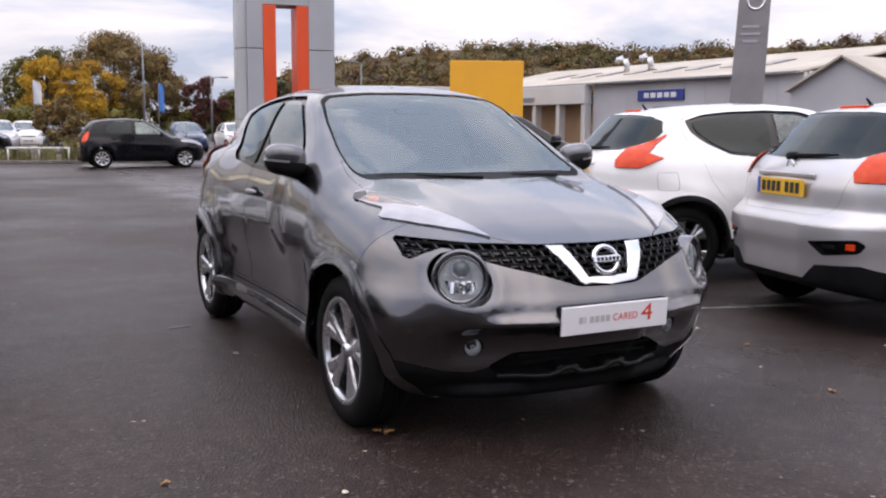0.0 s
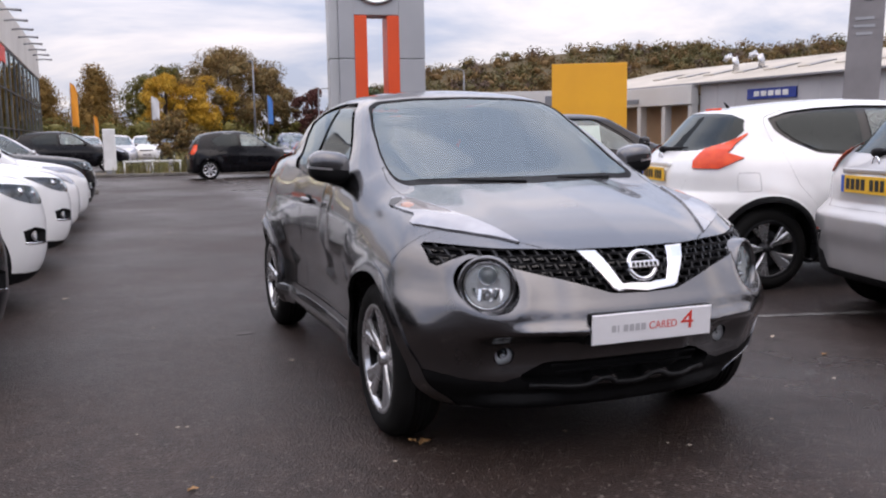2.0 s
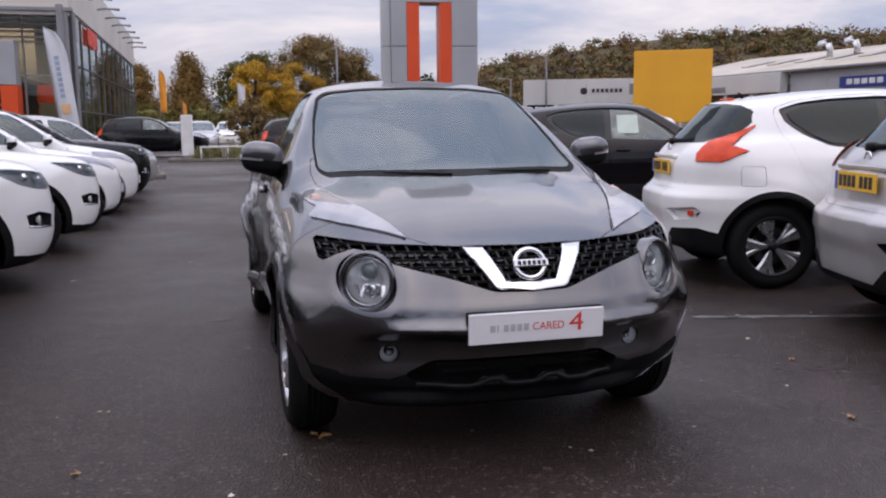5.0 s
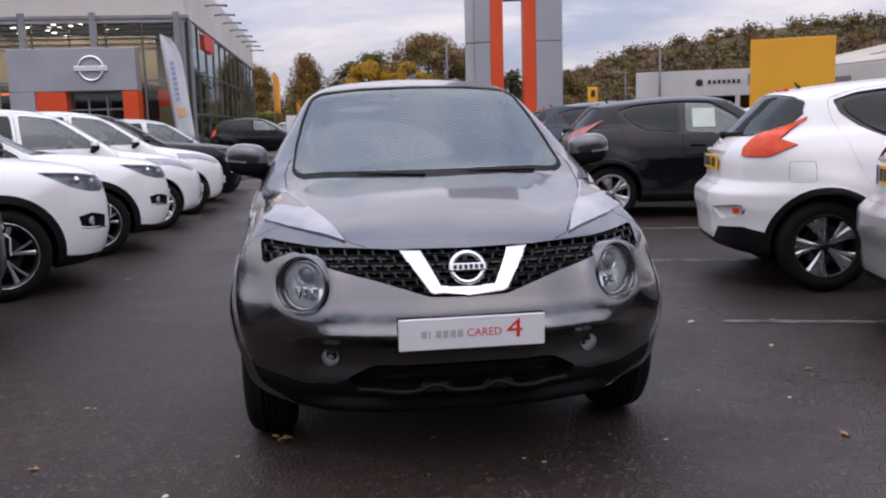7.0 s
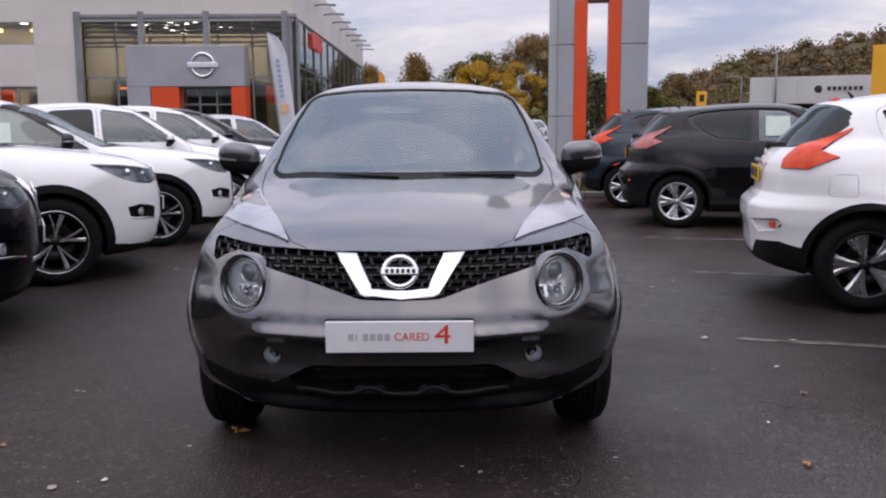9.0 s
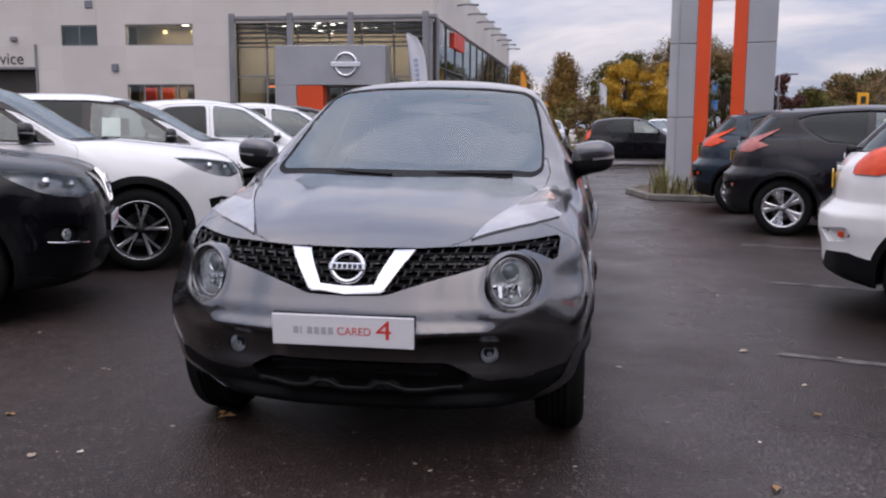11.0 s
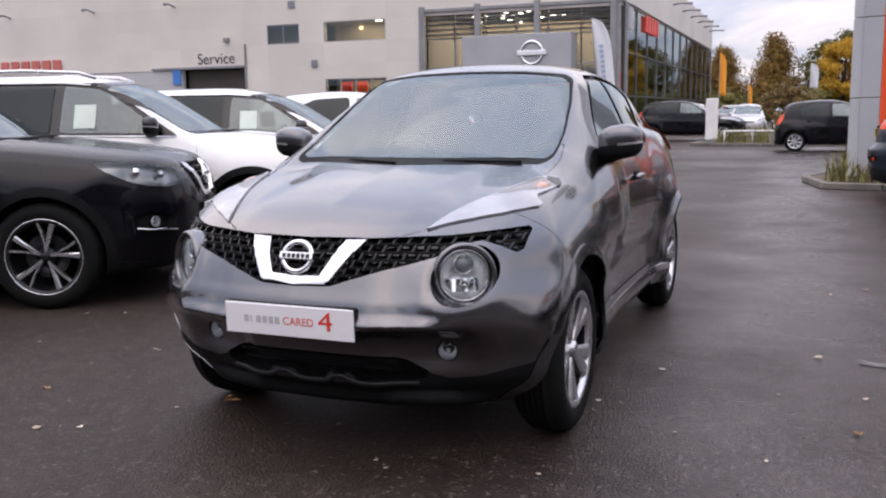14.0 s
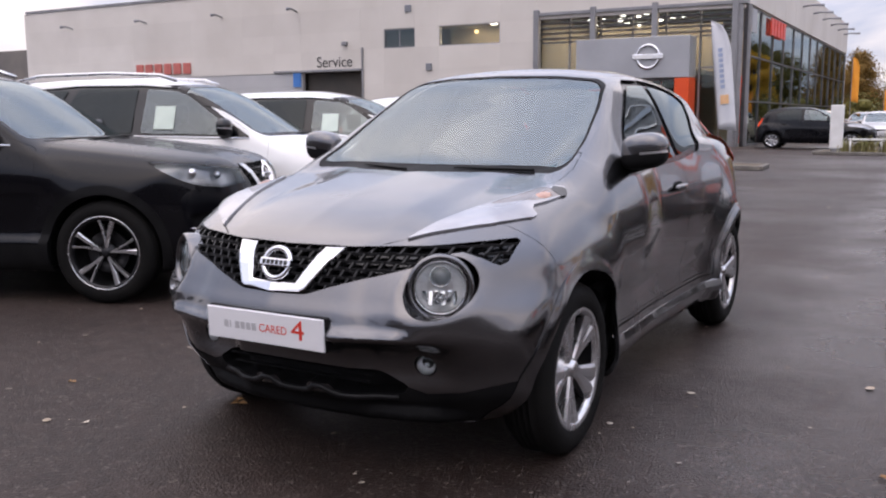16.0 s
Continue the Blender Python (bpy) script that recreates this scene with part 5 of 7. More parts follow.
def hatch(paint_mat):
    cell = 0.045
    car = new("hatchback_car")
    bm = half_body(hatch_form, (0, -0.1, 0.1), (0.95, 3.95, 1.65), cell)
    side, top = (lambda c, n: c.x > 0.35), (lambda c, n: n.z > 0.15 and c.y < 1.4)
    rows = wheel_holes(H_WHEELS, 0.30, 0.02)
    rows = [(a, b, c, d, paint_mat if e == "arch" else e, f, g, h, i) for a, b, c, d, e, f, g, h, i in rows]
    rows += [
        ("windscreen", "y", rounded([(-0.05, 1.03), (0.62, 1.03), (0.55, 1.40), (-0.05, 1.45)], 0.04), lambda c, n: 0.8 < c.y < 2.3 and n.y < -0.2, TINT, False, 0, -0.004, ""),
        ("head_lamp", "y", [(0.42, 0.72), (0.62, 0.86), (0.76, 0.90), (0.76, 0.80), (0.60, 0.70)], lambda c, n: c.y < 0.8, LAMPWHITE, True, 0.001, 0.004, "clear head lamp"),
        ("grille", "y", [(-0.05, 0.72), (0.35, 0.71), (0.38, 0.66), (-0.05, 0.64)], lambda c, n: c.y < 0.6, TRIM, False, 0, 0.001, ""),
        ("front_window", "x", rounded([(1.32, 1.03), (1.80, 1.38), (2.18, 1.43), (2.18, 1.04)], 0.04), side, SIDETINT, True, 0, -0.006, ""),
        ("rear_window", "x", rounded([(2.27, 1.04), (2.27, 1.43), (2.72, 1.41), (3.08, 1.25), (3.0, 1.10), (2.9, 1.05)], 0.05), side, DARKTINT, True, 0, -0.006, ""),
        ("front_door", "x", rounded([(1.15, 0.34), (1.15, 0.98), (1.72, 1.42), (2.22, 1.465), (2.22, 0.34)], 0.04), side, paint_mat, True, 0.004, 0, ""),
        ("rear_door", "x", rounded([(2.23, 0.34), (2.23, 1.465), (2.76, 1.44), (3.12, 1.25), (3.0, 0.85), (2.72, 0.60), (2.7, 0.34)], 0.04), side, paint_mat, True, 0.004, 0, ""),
        ("tail_lamp", "x", [(3.9, 0.80), (3.9, 1.08), (3.50, 1.10), (3.52, 0.95), (3.62, 0.80)], lambda c, n: c.x > 0.42 and c.y > 3, TAILRED, True, 0.001, 0.006, "red tail lamp"),
        ("rear_glass", "y", rounded([(-0.05, 1.08), (0.52, 1.09), (0.48, 1.36), (-0.05, 1.40)], 0.04), lambda c, n: c.y > 3, DARKTINT, False, 0, -0.003, ""),
        ("rear_valance", "y", [(-0.05, 0.1), (-0.05, 0.32), (0.95, 0.32), (0.95, 0.1)], lambda c, n: c.y > 3.4, TRIM, False, 0.001, 0.002, ""),
    ]
    cut_panels(bm, car, hatch_form, cell, rows)
    emit("body_shell", take(bm, bm.faces[:]), paint_mat, car, hatch_form)
    bm.free()
    mirror(car, 0.80, 1.42, 1.06, paint_mat, (0.09, 0.06, 0.065))
    plate(car, skin_y(hatch_form, [0], [0.70], 4.2, 2.5)[0] + 0.01, 0.70, 4, PLATEYELLOW, REG, facing=-1)
    plate(car, -0.012, 0.45, 2, PLATEWHITE, REG[1:])
    for s in (1, -1):
        for yy in (2.05, 2.80):
            part("door_handle", blob_bm((0, 0, 0), (0.018, 0.08, 0.016), 3.0), paint_mat, car, smooth=True, m=pose(s * (skin_x(hatch_form, [yy], [0.9])[0] + 0.015), yy, 0.9))
    underbody(car, hatch_form, H_WHEELS, 0.30, 1.0, 0.55, (1.4, 3.2))
    cabin(car, 1.35, 0.98, (1.85, 2.6))
    for s in (1, -1):
        for yy in H_WHEELS:
            wheel_thing(car, s * 0.80, yy, 0.30, 0.2, "many", 0.19)
    return car


def repaint(car, old, fresh):
    for o in car.children_recursive:
        if o.type == "MESH" and o.material_slots and o.material_slots[0].material == old:
            o.material_slots[0].link = "OBJECT"
            o.material_slots[0].material = fresh
    return car


def retrim(car):
    """Black plastic lips and sills."""
    for o in car.children_recursive:
        if o.name.split(".")[0] in ("arch_trim", "sill", "sill_step"):
            o.material_slots[0].link = "OBJECT"
            o.material_slots[0].material = TRIM
    return car


def rewheel(car, wheels, x, r, rim_r, style):
    drop_parts(car, ("wheel",))
    for s in (1, -1):
        for yy in wheels:
            wheel_thing(car, s * x, yy, r, rim_r, style)
    return car


def drop_parts(car, names):
    gone = []
    for o in car.children_recursive:
        if o.name.split(".")[0] in names or (o.parent in gone):
            gone.append(o)
    for o in reversed(gone):
        bpy.data.objects.remove(o)
    return car


def at_car(deg, px, py, lx, ly):
    """The pose that brings a car's local point (lx, ly) to (px, py); 0 has its nose along +x."""
    p = pose(0, 0, 0, 0, 0, deg + 90) @ Vector((lx, ly, 0))
    return pose(px - p.x, py - p.y, 0, 0, 0, deg + 90)


# ---- the cars ----
BAY_RIGHT, BAY_LEFT = -14, 25
main_car = tagged(crossover(GREY, GREY, "twin", True), "graphite grey compact crossover car parked on damp asphalt", "car")


def parked_crossover(m, fresh, label, style=""):
    c = retrim(repaint(drop_parts(copy_thing(main_car, m), ("plate_word", "plate_figure")), GREY, fresh))
    if style:
        rewheel(c, J_WHEELS, 0.856, 0.334, 0.228, style)
    return tagged(c, label, "car", "parked crossovers")


white_x = parked_crossover(at_car(BAY_RIGHT, 3.045, 2.895, -0.87, 3.34), WHITE, "white compact crossover car with black wheel arches", "black")
drop_parts(white_x, ("rear_reflector",))
for o in white_x.children:
    if o.name.split(".")[0] == "rear_vent":
        o.material_slots[0].link = "OBJECT"
        o.material_slots[0].material = WHITE
        tagged(o, "shallow white bumper recess")
parked_crossover(at_car(BAY_RIGHT, 2.70, 1.60, 0, 3.975), SILVER, "silver compact crossover car with yellow rear plate")
brown_x = parked_crossover(at_car(BAY_RIGHT, 3.106, 7.984, -0.87, 3.34), PLUM, "dark brown compact crossover car with silver wheels")
repaint(brown_x, TAILRED, PALERED)
parked_crossover(at_car(BAY_RIGHT, 3.0, 10.6, -0.87, 3.34), TEAL, "dark teal compact crossover car beside the sign tower")
part("price_sheet", box_bm(-0.002, 0.002, -0.14, 0.14, -0.13, 0.13), PAPER, brown_x, "printed price sheet in the window", m=pose(-skin_x(crossover_form, [2.18], [1.26])[0] - 0.004, 2.18, 1.26, 0, 24, 0))
white_suv = tagged(suv(WHITE), "white sport utility car with black wheel-arch cladding", "car", "row of utility cars")
white_suv.matrix_basis = at_car(BAY_LEFT, -2.98, 4.175, -0.9, 0.94)
for hx, hy, mt, label in ((-2.87, 6.56, WHITE, "white sport utility car with a price sheet in its window"), (-3.052, 1.822, BLACKP, "black sport utility car with machined alloy wheels"), (-2.68, 13.0, BLACKP, "black sport utility car near the row's end")):
    low = 1.0 if hy < 4 else 0.955
    c = tagged(copy_thing(white_suv, at_car(BAY_LEFT, hx, hy, -0.9, 0.94) @ Matrix.Diagonal((1, 1, low, 1))), label)
    if low < 1:
        drop_parts(c, ("roof_rail",))
    if mt is not WHITE:
        repaint(c, WHITE, mt)
small = tagged(hatch(BLACKP), "black small hatchback car with silver wheels", "car", "far parked cars")
small.matrix_basis = at_car(0, 1.22, 26.07, -0.8, 3.17)
for nx, ny, mt, size, label in ((-2.33, 10.05, WHITE, 1.06, "white hatchback car parked in the row"), (-2.24, 12.05, WHITE, 1.06, "white hatchback car beside a black utility car"), (-2.15, 16.4, SILVER, 1.0, "silver hatchback car at the end of the row")):
    c = tagged(copy_thing(small, at_car(BAY_LEFT, nx, ny, 0, 0) @ Matrix.Diagonal((size, size, size, 1))), label, "car", "hatchbacks in the row")
    repaint(c, BLACKP, mt)
tagged(copy_thing(small, at_car(0, -5.35, 37.0, 0, 4.5) @ Matrix.Diagonal((1.1, 1.2, 1.1, 1))), "long black estate car parked beside the showroom")
FAR_CARS = [
    (-88, -1.2, 43.0, SILVER, "silver hatchback car parked far off", 1.0), (-92, 1.6, 44.0, NAVY, "dark blue hatchback car parked far off", 1.0),
    (-90, 4.4, 44.5, WHITE, "white hatchback car parked far off", 1.05), (-90, 7.4, 44.0, NAVY, "blue hatchback car parked far off", 1.0),
    (-90, 10.2, 45.0, WHITE, "white hatchback car in the far row", 1.0), (-88, 13.0, 45.0, SILVER, "silver hatchback car in the far row", 1.0),
    (-90, 16.0, 44.0, BLACKP, "black hatchback car in the far row", 1.0), (-92, -4.2, 46.0, WHITE, "white hatchback car by the flags", 1.05),
    (170, 22.5, 28.0, RED, "red hatchback car by the far showroom", 1.0), (170, 9.6, 24.5, BLACKP, "black hatchback car behind the sign tower", 1.0),
    (-90, -2.6, 51.0, SILVER, "silver hatchback car in the back row", 1.0), (-90, 0.4, 52.0, WHITE, "white hatchback car in the back row", 1.0), (-90, 3.2, 52.0, BLACKP, "black hatchback car in the back row", 1.0),
    (-90, 6.0, 52.0, SILVER, "grey hatchback car in the back row", 1.0), (165, 15.5, 30.0, WHITE, "white hatchback car near the yellow sign", 1.0),
]
for deg, x, y, mt, label, size in FAR_CARS:
    c = tagged(copy_thing(small, at_car(deg, x, y, 0, 1.9) @ Matrix.Diagonal((size, size, size, 1))), label)
    if mt is not BLACKP:
        repaint(c, BLACKP, mt)


# ---- ground ----
def asphalt_material():
    m, n, l, p = shader("damp_asphalt")
    co = n.new("ShaderNodeTexCoord")

    def noise_tex(scale, detail=4.0, rough=0.5):
        t = n.new("ShaderNodeTexNoise")
        t.inputs["Scale"].default_value, t.inputs["Detail"].default_value, t.inputs["Roughness"].default_value = scale, detail, rough
        l.new(co.outputs["Object"], t.inputs["Vector"])
        return t.outputs["Fac"]

    def ramp(src, *stops):
        r = n.new("ShaderNodeValToRGB")
        while len(r.color_ramp.elements) < len(stops):
            r.color_ramp.elements.new(0.5)
        for e, (at, c) in zip(r.color_ramp.elements, stops):
            e.position, e.color = at, (*c, 1) if isinstance(c, tuple) else (c, c, c, 1)
        l.new(src, r.inputs[0])
        return r.outputs[0]

    def mix(kind, f, a, b):
        x = n.new("ShaderNodeMix")
        x.data_type, x.blend_type = "RGBA", kind
        if isinstance(f, float):
            x.inputs[0].default_value = f
        else:
            l.new(f, x.inputs[0])
        for i, v in ((6, a), (7, b)):
            if isinstance(v, tuple):
                x.inputs[i].default_value = (*v, 1)
            else:
                l.new(v, x.inputs[i])
        return x.outputs[2]

    stain, grain, chips = noise_tex(0.45, 6, 0.6), noise_tex(9.0, 5, 0.6), noise_tex(120.0, 2)
    base = ramp(stain, (0.3, (0.0185, 0.0119, 0.0100)), (0.5, (0.0285, 0.0187, 0.0156)), (0.7, (0.0415, 0.0282, 0.0234)))
    base = mix("MULTIPLY", 0.6, base, ramp(grain, (0.3, 0.4), (0.7, 1.45)))
    vor = n.new("ShaderNodeTexVoronoi")
    vor.inputs["Scale"].default_value = 85.0
    l.new(co.outputs["Object"], vor.inputs["Vector"])
    stone = ramp(vor.outputs["Color"], (0.76, 0.0), (0.92, 1.0))
    base = mix("MIX", stone, base, (0.11, 0.09, 0.078))
    wet = n.new("ShaderNodeMapRange")
    wet.inputs["From Min"].default_value, wet.inputs["From Max"].default_value = 0.36, 0.64
    wet.inputs["To Min"].default_value, wet.inputs["To Max"].default_value = 0.34, 0.62
    l.new(noise_tex(0.22, 5, 0.6), wet.inputs["Value"])
    # a damp track along the lane
    parts = n.new("ShaderNodeSeparateXYZ")
    l.new(co.outputs["Object"], parts.inputs[0])
    track, damp = n.new("ShaderNodeMapRange"), n.new("ShaderNodeMath")
    near_lane = n.new("ShaderNodeMath")
    near_lane.operation = "SUBTRACT"
    near_lane.inputs[1].default_value = 2.37
    size = n.new("ShaderNodeMath")
    size.operation = "ABSOLUTE"
    stray = n.new("ShaderNodeMath")
    stray.operation = "MULTIPLY_ADD"
    stray.inputs[1].default_value = 1.5
    l.new(noise_tex(0.5, 4, 0.6), stray.inputs[0])
    l.new(parts.outputs[0], stray.inputs[2])
    l.new(stray.outputs[0], near_lane.inputs[0])
    l.new(near_lane.outputs[0], size.inputs[0])
    l.new(size.outputs[0], track.inputs["Value"])
    track.inputs["From Min"].default_value, track.inputs["From Max"].default_value = 0.0, 1.15
    track.inputs["To Min"].default_value, track.inputs["To Max"].default_value = 0.24, 0.0
    track.interpolation_type = "SMOOTHSTEP"
    patchy, film = n.new("ShaderNodeMapRange"), n.new("ShaderNodeMath")
    patchy.inputs["From Min"].default_value, patchy.inputs["From Max"].default_value = 0.35, 0.65
    patchy.inputs["To Min"].default_value, patchy.inputs["To Max"].default_value = 0.15, 1.3
    l.new(noise_tex(0.8, 5, 0.6), patchy.inputs["Value"])
    film.operation = "MULTIPLY"
    l.new(track.outputs[0], film.inputs[0])
    l.new(patchy.outputs[0], film.inputs[1])
    damp.operation = "SUBTRACT"
    l.new(wet.outputs[0], damp.inputs[0])
    l.new(film.outputs[0], damp.inputs[1])
    # sky sheen of the wet film, mixed into the base as pale colour
    pale_sheen = n.new("ShaderNodeMath")
    pale_sheen.operation = "MULTIPLY"
    pale_sheen.inputs[1].default_value = 1.2
    l.new(film.outputs[0], pale_sheen.inputs[0])
    base = mix("MIX", pale_sheen.outputs[0], base, (0.085, 0.070, 0.064))
    l.new(base, p.inputs["Base Color"])
    l.new(damp.outputs[0], p.inputs["Roughness"])
    sheen = n.new("ShaderNodeMath")
    sheen.operation = "MULTIPLY_ADD"
    sheen.inputs[1].default_value, sheen.inputs[2].default_value = 1.8, 0.28
    l.new(film.outputs[0], sheen.inputs[0])
    l.new(sheen.outputs[0], p.inputs["Specular IOR Level"])
    bump = n.new("ShaderNodeBump")
    bump.inputs["Strength"].default_value, bump.inputs["Distance"].default_value = 0.8, 0.008
    l.new(mix("ADD", 0.6, chips, vor.outputs["Distance"]), bump.inputs["Height"])
    l.new(bump.outputs[0], p.inputs["Normal"])
    return m


ASPHALT = asphalt_material()
LINE = surf("worn_white_road_paint", (0.18, 0.17, 0.16), (0.04, 0.035, 0.03), 6.0, (0.6, 0.8), 0, 0.3, 150.0)
KERB = surf("concrete_kerb", (0.21, 0.19, 0.165), (0.13, 0.12, 0.105), 3.0, (0.75, 0.9), 0, 0.4, 60.0, vary=0.15)
ground = tagged(put("ground", mesh_from("ground", [(-1500, -1500, 0), (1500, -1500, 0), (1500, 1500, 0), (-1500, 1500, 0)], [(0, 1, 2, 3)]), ASPHALT), "damp dark grey asphalt car park", "ground", kind="structure")


# unseen plain walls, added to darken what the car paint reflects
REFLECTWALL = surf("brown_unseen_wall", (0.09, 0.075, 0.065), (0.06, 0.05, 0.045), 0.5, (0.8, 0.9), 0, 0.2, 8.0)
for k, (x, y, deg, L) in enumerate(((-26, -15, 0, 52), (26, -15, 30, 40), (-60, 4, -30, 40))):
    w = part("boundary_wall", box_bm(0, L, 0, 0.3, 0, 4.2, 0.02), REFLECTWALL, None, m=pose(x, y, 0, 0, 0, deg))
    tagged(w, "plain brown wall added out of view to darken reflections", "wall", kind="structure")


def bay_line(x0, y0, x1, y1, w=0.08):
    d = Vector((x1 - x0, y1 - y0, 0))
    m = pose(x0, y0, 0, 0, 0, math.degrees(math.atan2(d.y, d.x)))
    bm = bmesh.new()
    k = max(2, int(d.length / 0.12))
    rows = []
    for i in range(k + 1):
        x = d.length * i / k
        rows.append([bm.verts.new((x, s * (w / 2 + random.uniform(-0.008, 0.006)), 0.004)) for s in (-1, 1)])
    for a, b in zip(rows, rows[1:]):
        bm.faces.new((a[0], b[0], b[1], a[1]))
    tagged(part("bay_line", bm, LINE, None, m=m), "worn white parking bay line on the asphalt", "road marking", "bay lines", "structure")


for x, y in ((1.96, 2.22), (2.38, 4.68), (2.5, 7.1), (2.6, 9.6), (2.0, -0.3)):
    bay_line(x, y, x + 4.6, y - 4.6 * math.tan(radians(15)))
bay_line(-1.63, 13.42, -6.0, 14.4)
bay_line(1.5, 21.9, 3.4, 22.2)
bay_line(3.6, 22.6, 6.0, 22.8)
bay_line(-1.16, 3.08, -1.02, 3.10, 0.04)


def scatter():
    """Fallen leaves and grit on the asphalt."""
    V, F = [], []
    rng = np.random.RandomState(4)
    for _ in range(800):
        x, y = rng.uniform(-6, 6), rng.uniform(-3.2, 16)
        r, a = rng.uniform(0.004, 0.016) * (2.0 if rng.rand() < 0.12 else 1), rng.uniform(0, 6.28)
        b = len(V)
        for k in range(5):
            q = a + k * 1.256
            V.append((x + r * math.cos(q) * rng.uniform(0.6, 1.3), y + r * math.sin(q) * rng.uniform(0.6, 1.3), 0.004 + rng.uniform(0, 0.3) * r))
        F.append((b, b + 1, b + 2, b + 3, b + 4))
    me = mesh_from("grit", V, F)
    tagged(put("grit", me, surf("pale_grit", (0.45, 0.40, 0.34), (0.25, 0.18, 0.12), 3.0, (0.7, 0.9), vary=0.5, island=True)), "pale grit and leaf fragments strewn over asphalt", "debris", kind="stuff")


scatter()
LEAF = surf("dead_leaf", (0.42, 0.24, 0.10), (0.30, 0.15, 0.06), 30.0, (0.6, 0.8), vary=0.3)
for x, y, r, a in ((-0.71, 0.614, 0.03, 20), (-0.744, 0.65, 0.02, 80), (-1.666, 0.466, 0.018, 10), (1.55, 0.2, 0.02, 50), (-2.0, -0.6, 0.022, 120), (-1.2, -0.9, 0.016, 30), (1.9, 1.1, 0.016, 200), (0.3, -0.75, 0.014, 90)):
    bm = bmesh.new()
    ring = [bm.verts.new((r * math.cos(t) * (1.5 if k % 2 == 0 else 0.8), r * math.sin(t) * (1.1 if k % 2 == 0 else 0.7), 0.012 if k % 3 else 0.005)) for k, t in enumerate(np.linspace(0, 2 * math.pi, 11)[:-1])]
    mid = bm.verts.new((0, 0, 0.004))
    for k in range(10):
        bm.faces.new((ring[k], ring[(k + 1) % 10], mid))
    tagged(part("fallen_leaf", bm, LEAF, None, m=pose(x, y, 0.001, 0, 0, a)), "brown fallen leaf lying on the asphalt", "leaf", "fallen leaves")


def kerb_island(name, outline, label, height=0.11):
    """A raised island: a ring of kerb stones round a soil bed."""
    isl = thing(name, label, "kerb", kind="structure")
    P = [Vector((*p, 0)) for p in outline]
    for p, q in zip(P, P[1:] + P[:1]):
        d = q - p
        n = max(1, round(d.length / 0.9))
        for k in range(n):
            a = p + d * (k / n)
            L = d.length / n - 0.008
            part("kerb_stone", box_bm(0, L, -0.06, 0.06, 0, height, 0.015), KERB, isl, m=pose(a.x, a.y, 0, 0, 0, math.degrees(math.atan2(d.y, d.x))))
    bm = bmesh.new()
    bm.faces.new([bm.verts.new((p.x, p.y, height - 0.02)) for p in P])
    part("soil_bed", bm, surf("leaf_litter_soil", (0.07, 0.05, 0.035), (0.12, 0.09, 0.05), 5.0, (0.85, 0.95), 0, 0.8, 30.0), isl)
    return isl


def tuft(x, y, h, n, c, label, spread=0.25):
    """A clump of long grassy blades."""
    V, F = [], []
    rng = np.random.RandomState(int(abs(x * 97 + y * 31)) % 9999)
    for _ in range(n):
        a, lean, hh = rng.uniform(0, 6.28), rng.uniform(0.15, 0.9), h * rng.uniform(0.5, 1.1)
        bx, by = rng.normal(0, spread * 0.4, 2)
        d, s = np.array([math.cos(a), math.sin(a)]), np.array([-math.sin(a), math.cos(a)]) * rng.uniform(0.008, 0.016)
        b = len(V)
        for t, w in ((0, 1), (0.5, 0.9), (1.0, 0.15)):
            px = np.array([bx, by]) + d * lean * hh * t * t * 0.8
            z = hh * (t - 0.25 * lean * t * t)
            V += [(*(px - s * w), z), (*(px + s * w), z)]
        F += [(b, b + 1, b + 3, b + 2), (b + 2, b + 3, b + 5, b + 4)]
    tagged(put("grass_clump", mesh_from("grass_clump", V, F), c, None, m=pose(x, y, 0.09)), label, "plant")


GRASS = surf("dry_grass", (0.16, 0.17, 0.05), (0.25, 0.20, 0.08), 4.0, (0.6, 0.8), vary=0.4, island=True)
SHRUB = surf("evergreen_shrub", (0.05, 0.09, 0.03), (0.10, 0.13, 0.04), 4.0, (0.5, 0.7), vary=0.4, island=True)
kerb_island("tower_island", [(1.92, 12.86), (6.0, 12.0), (6.4, 15.2), (2.0, 15.6), (1.6, 14.4)], "concrete kerb island round the sign tower")
kerb_island("planted_island", [(-2.3, 30.6), (0.9, 30.2), (4.5, 30.0), (4.6, 32.0), (-2.2, 32.6)], "planted kerb island with a white rail")
kerb_island("row_island", [(-2.1, 20.2), (-2.2, 21.6), (-8.0, 22.2), (-8.0, 20.8)], "low kerb island at the end of the row")
for x, y, h, n in ((2.15, 13.3, 0.55, 70), (2.5, 13.15, 0.4, 50), (2.9, 13.2, 0.5, 60), (3.5, 13.0, 0.4, 50), (4.2, 13.0, 0.5, 60), (2.3, 14.6, 0.6, 60)):
    tuft(x, y, h, n, GRASS, "dry yellow-green grass clump by the kerb")
for x, y, h in ((-0.7, 31.2, 0.6), (0.1, 31.0, 0.7), (0.8, 31.2, 0.9), (3.8, 30.6, 1.3), (4.4, 30.8, 1.2), (-1.3, 31.2, 0.5)):
    tuft(x, y, h, 120, GRASS if x < 2 else SHRUB, "leafy shrub on the planted island", 0.5)


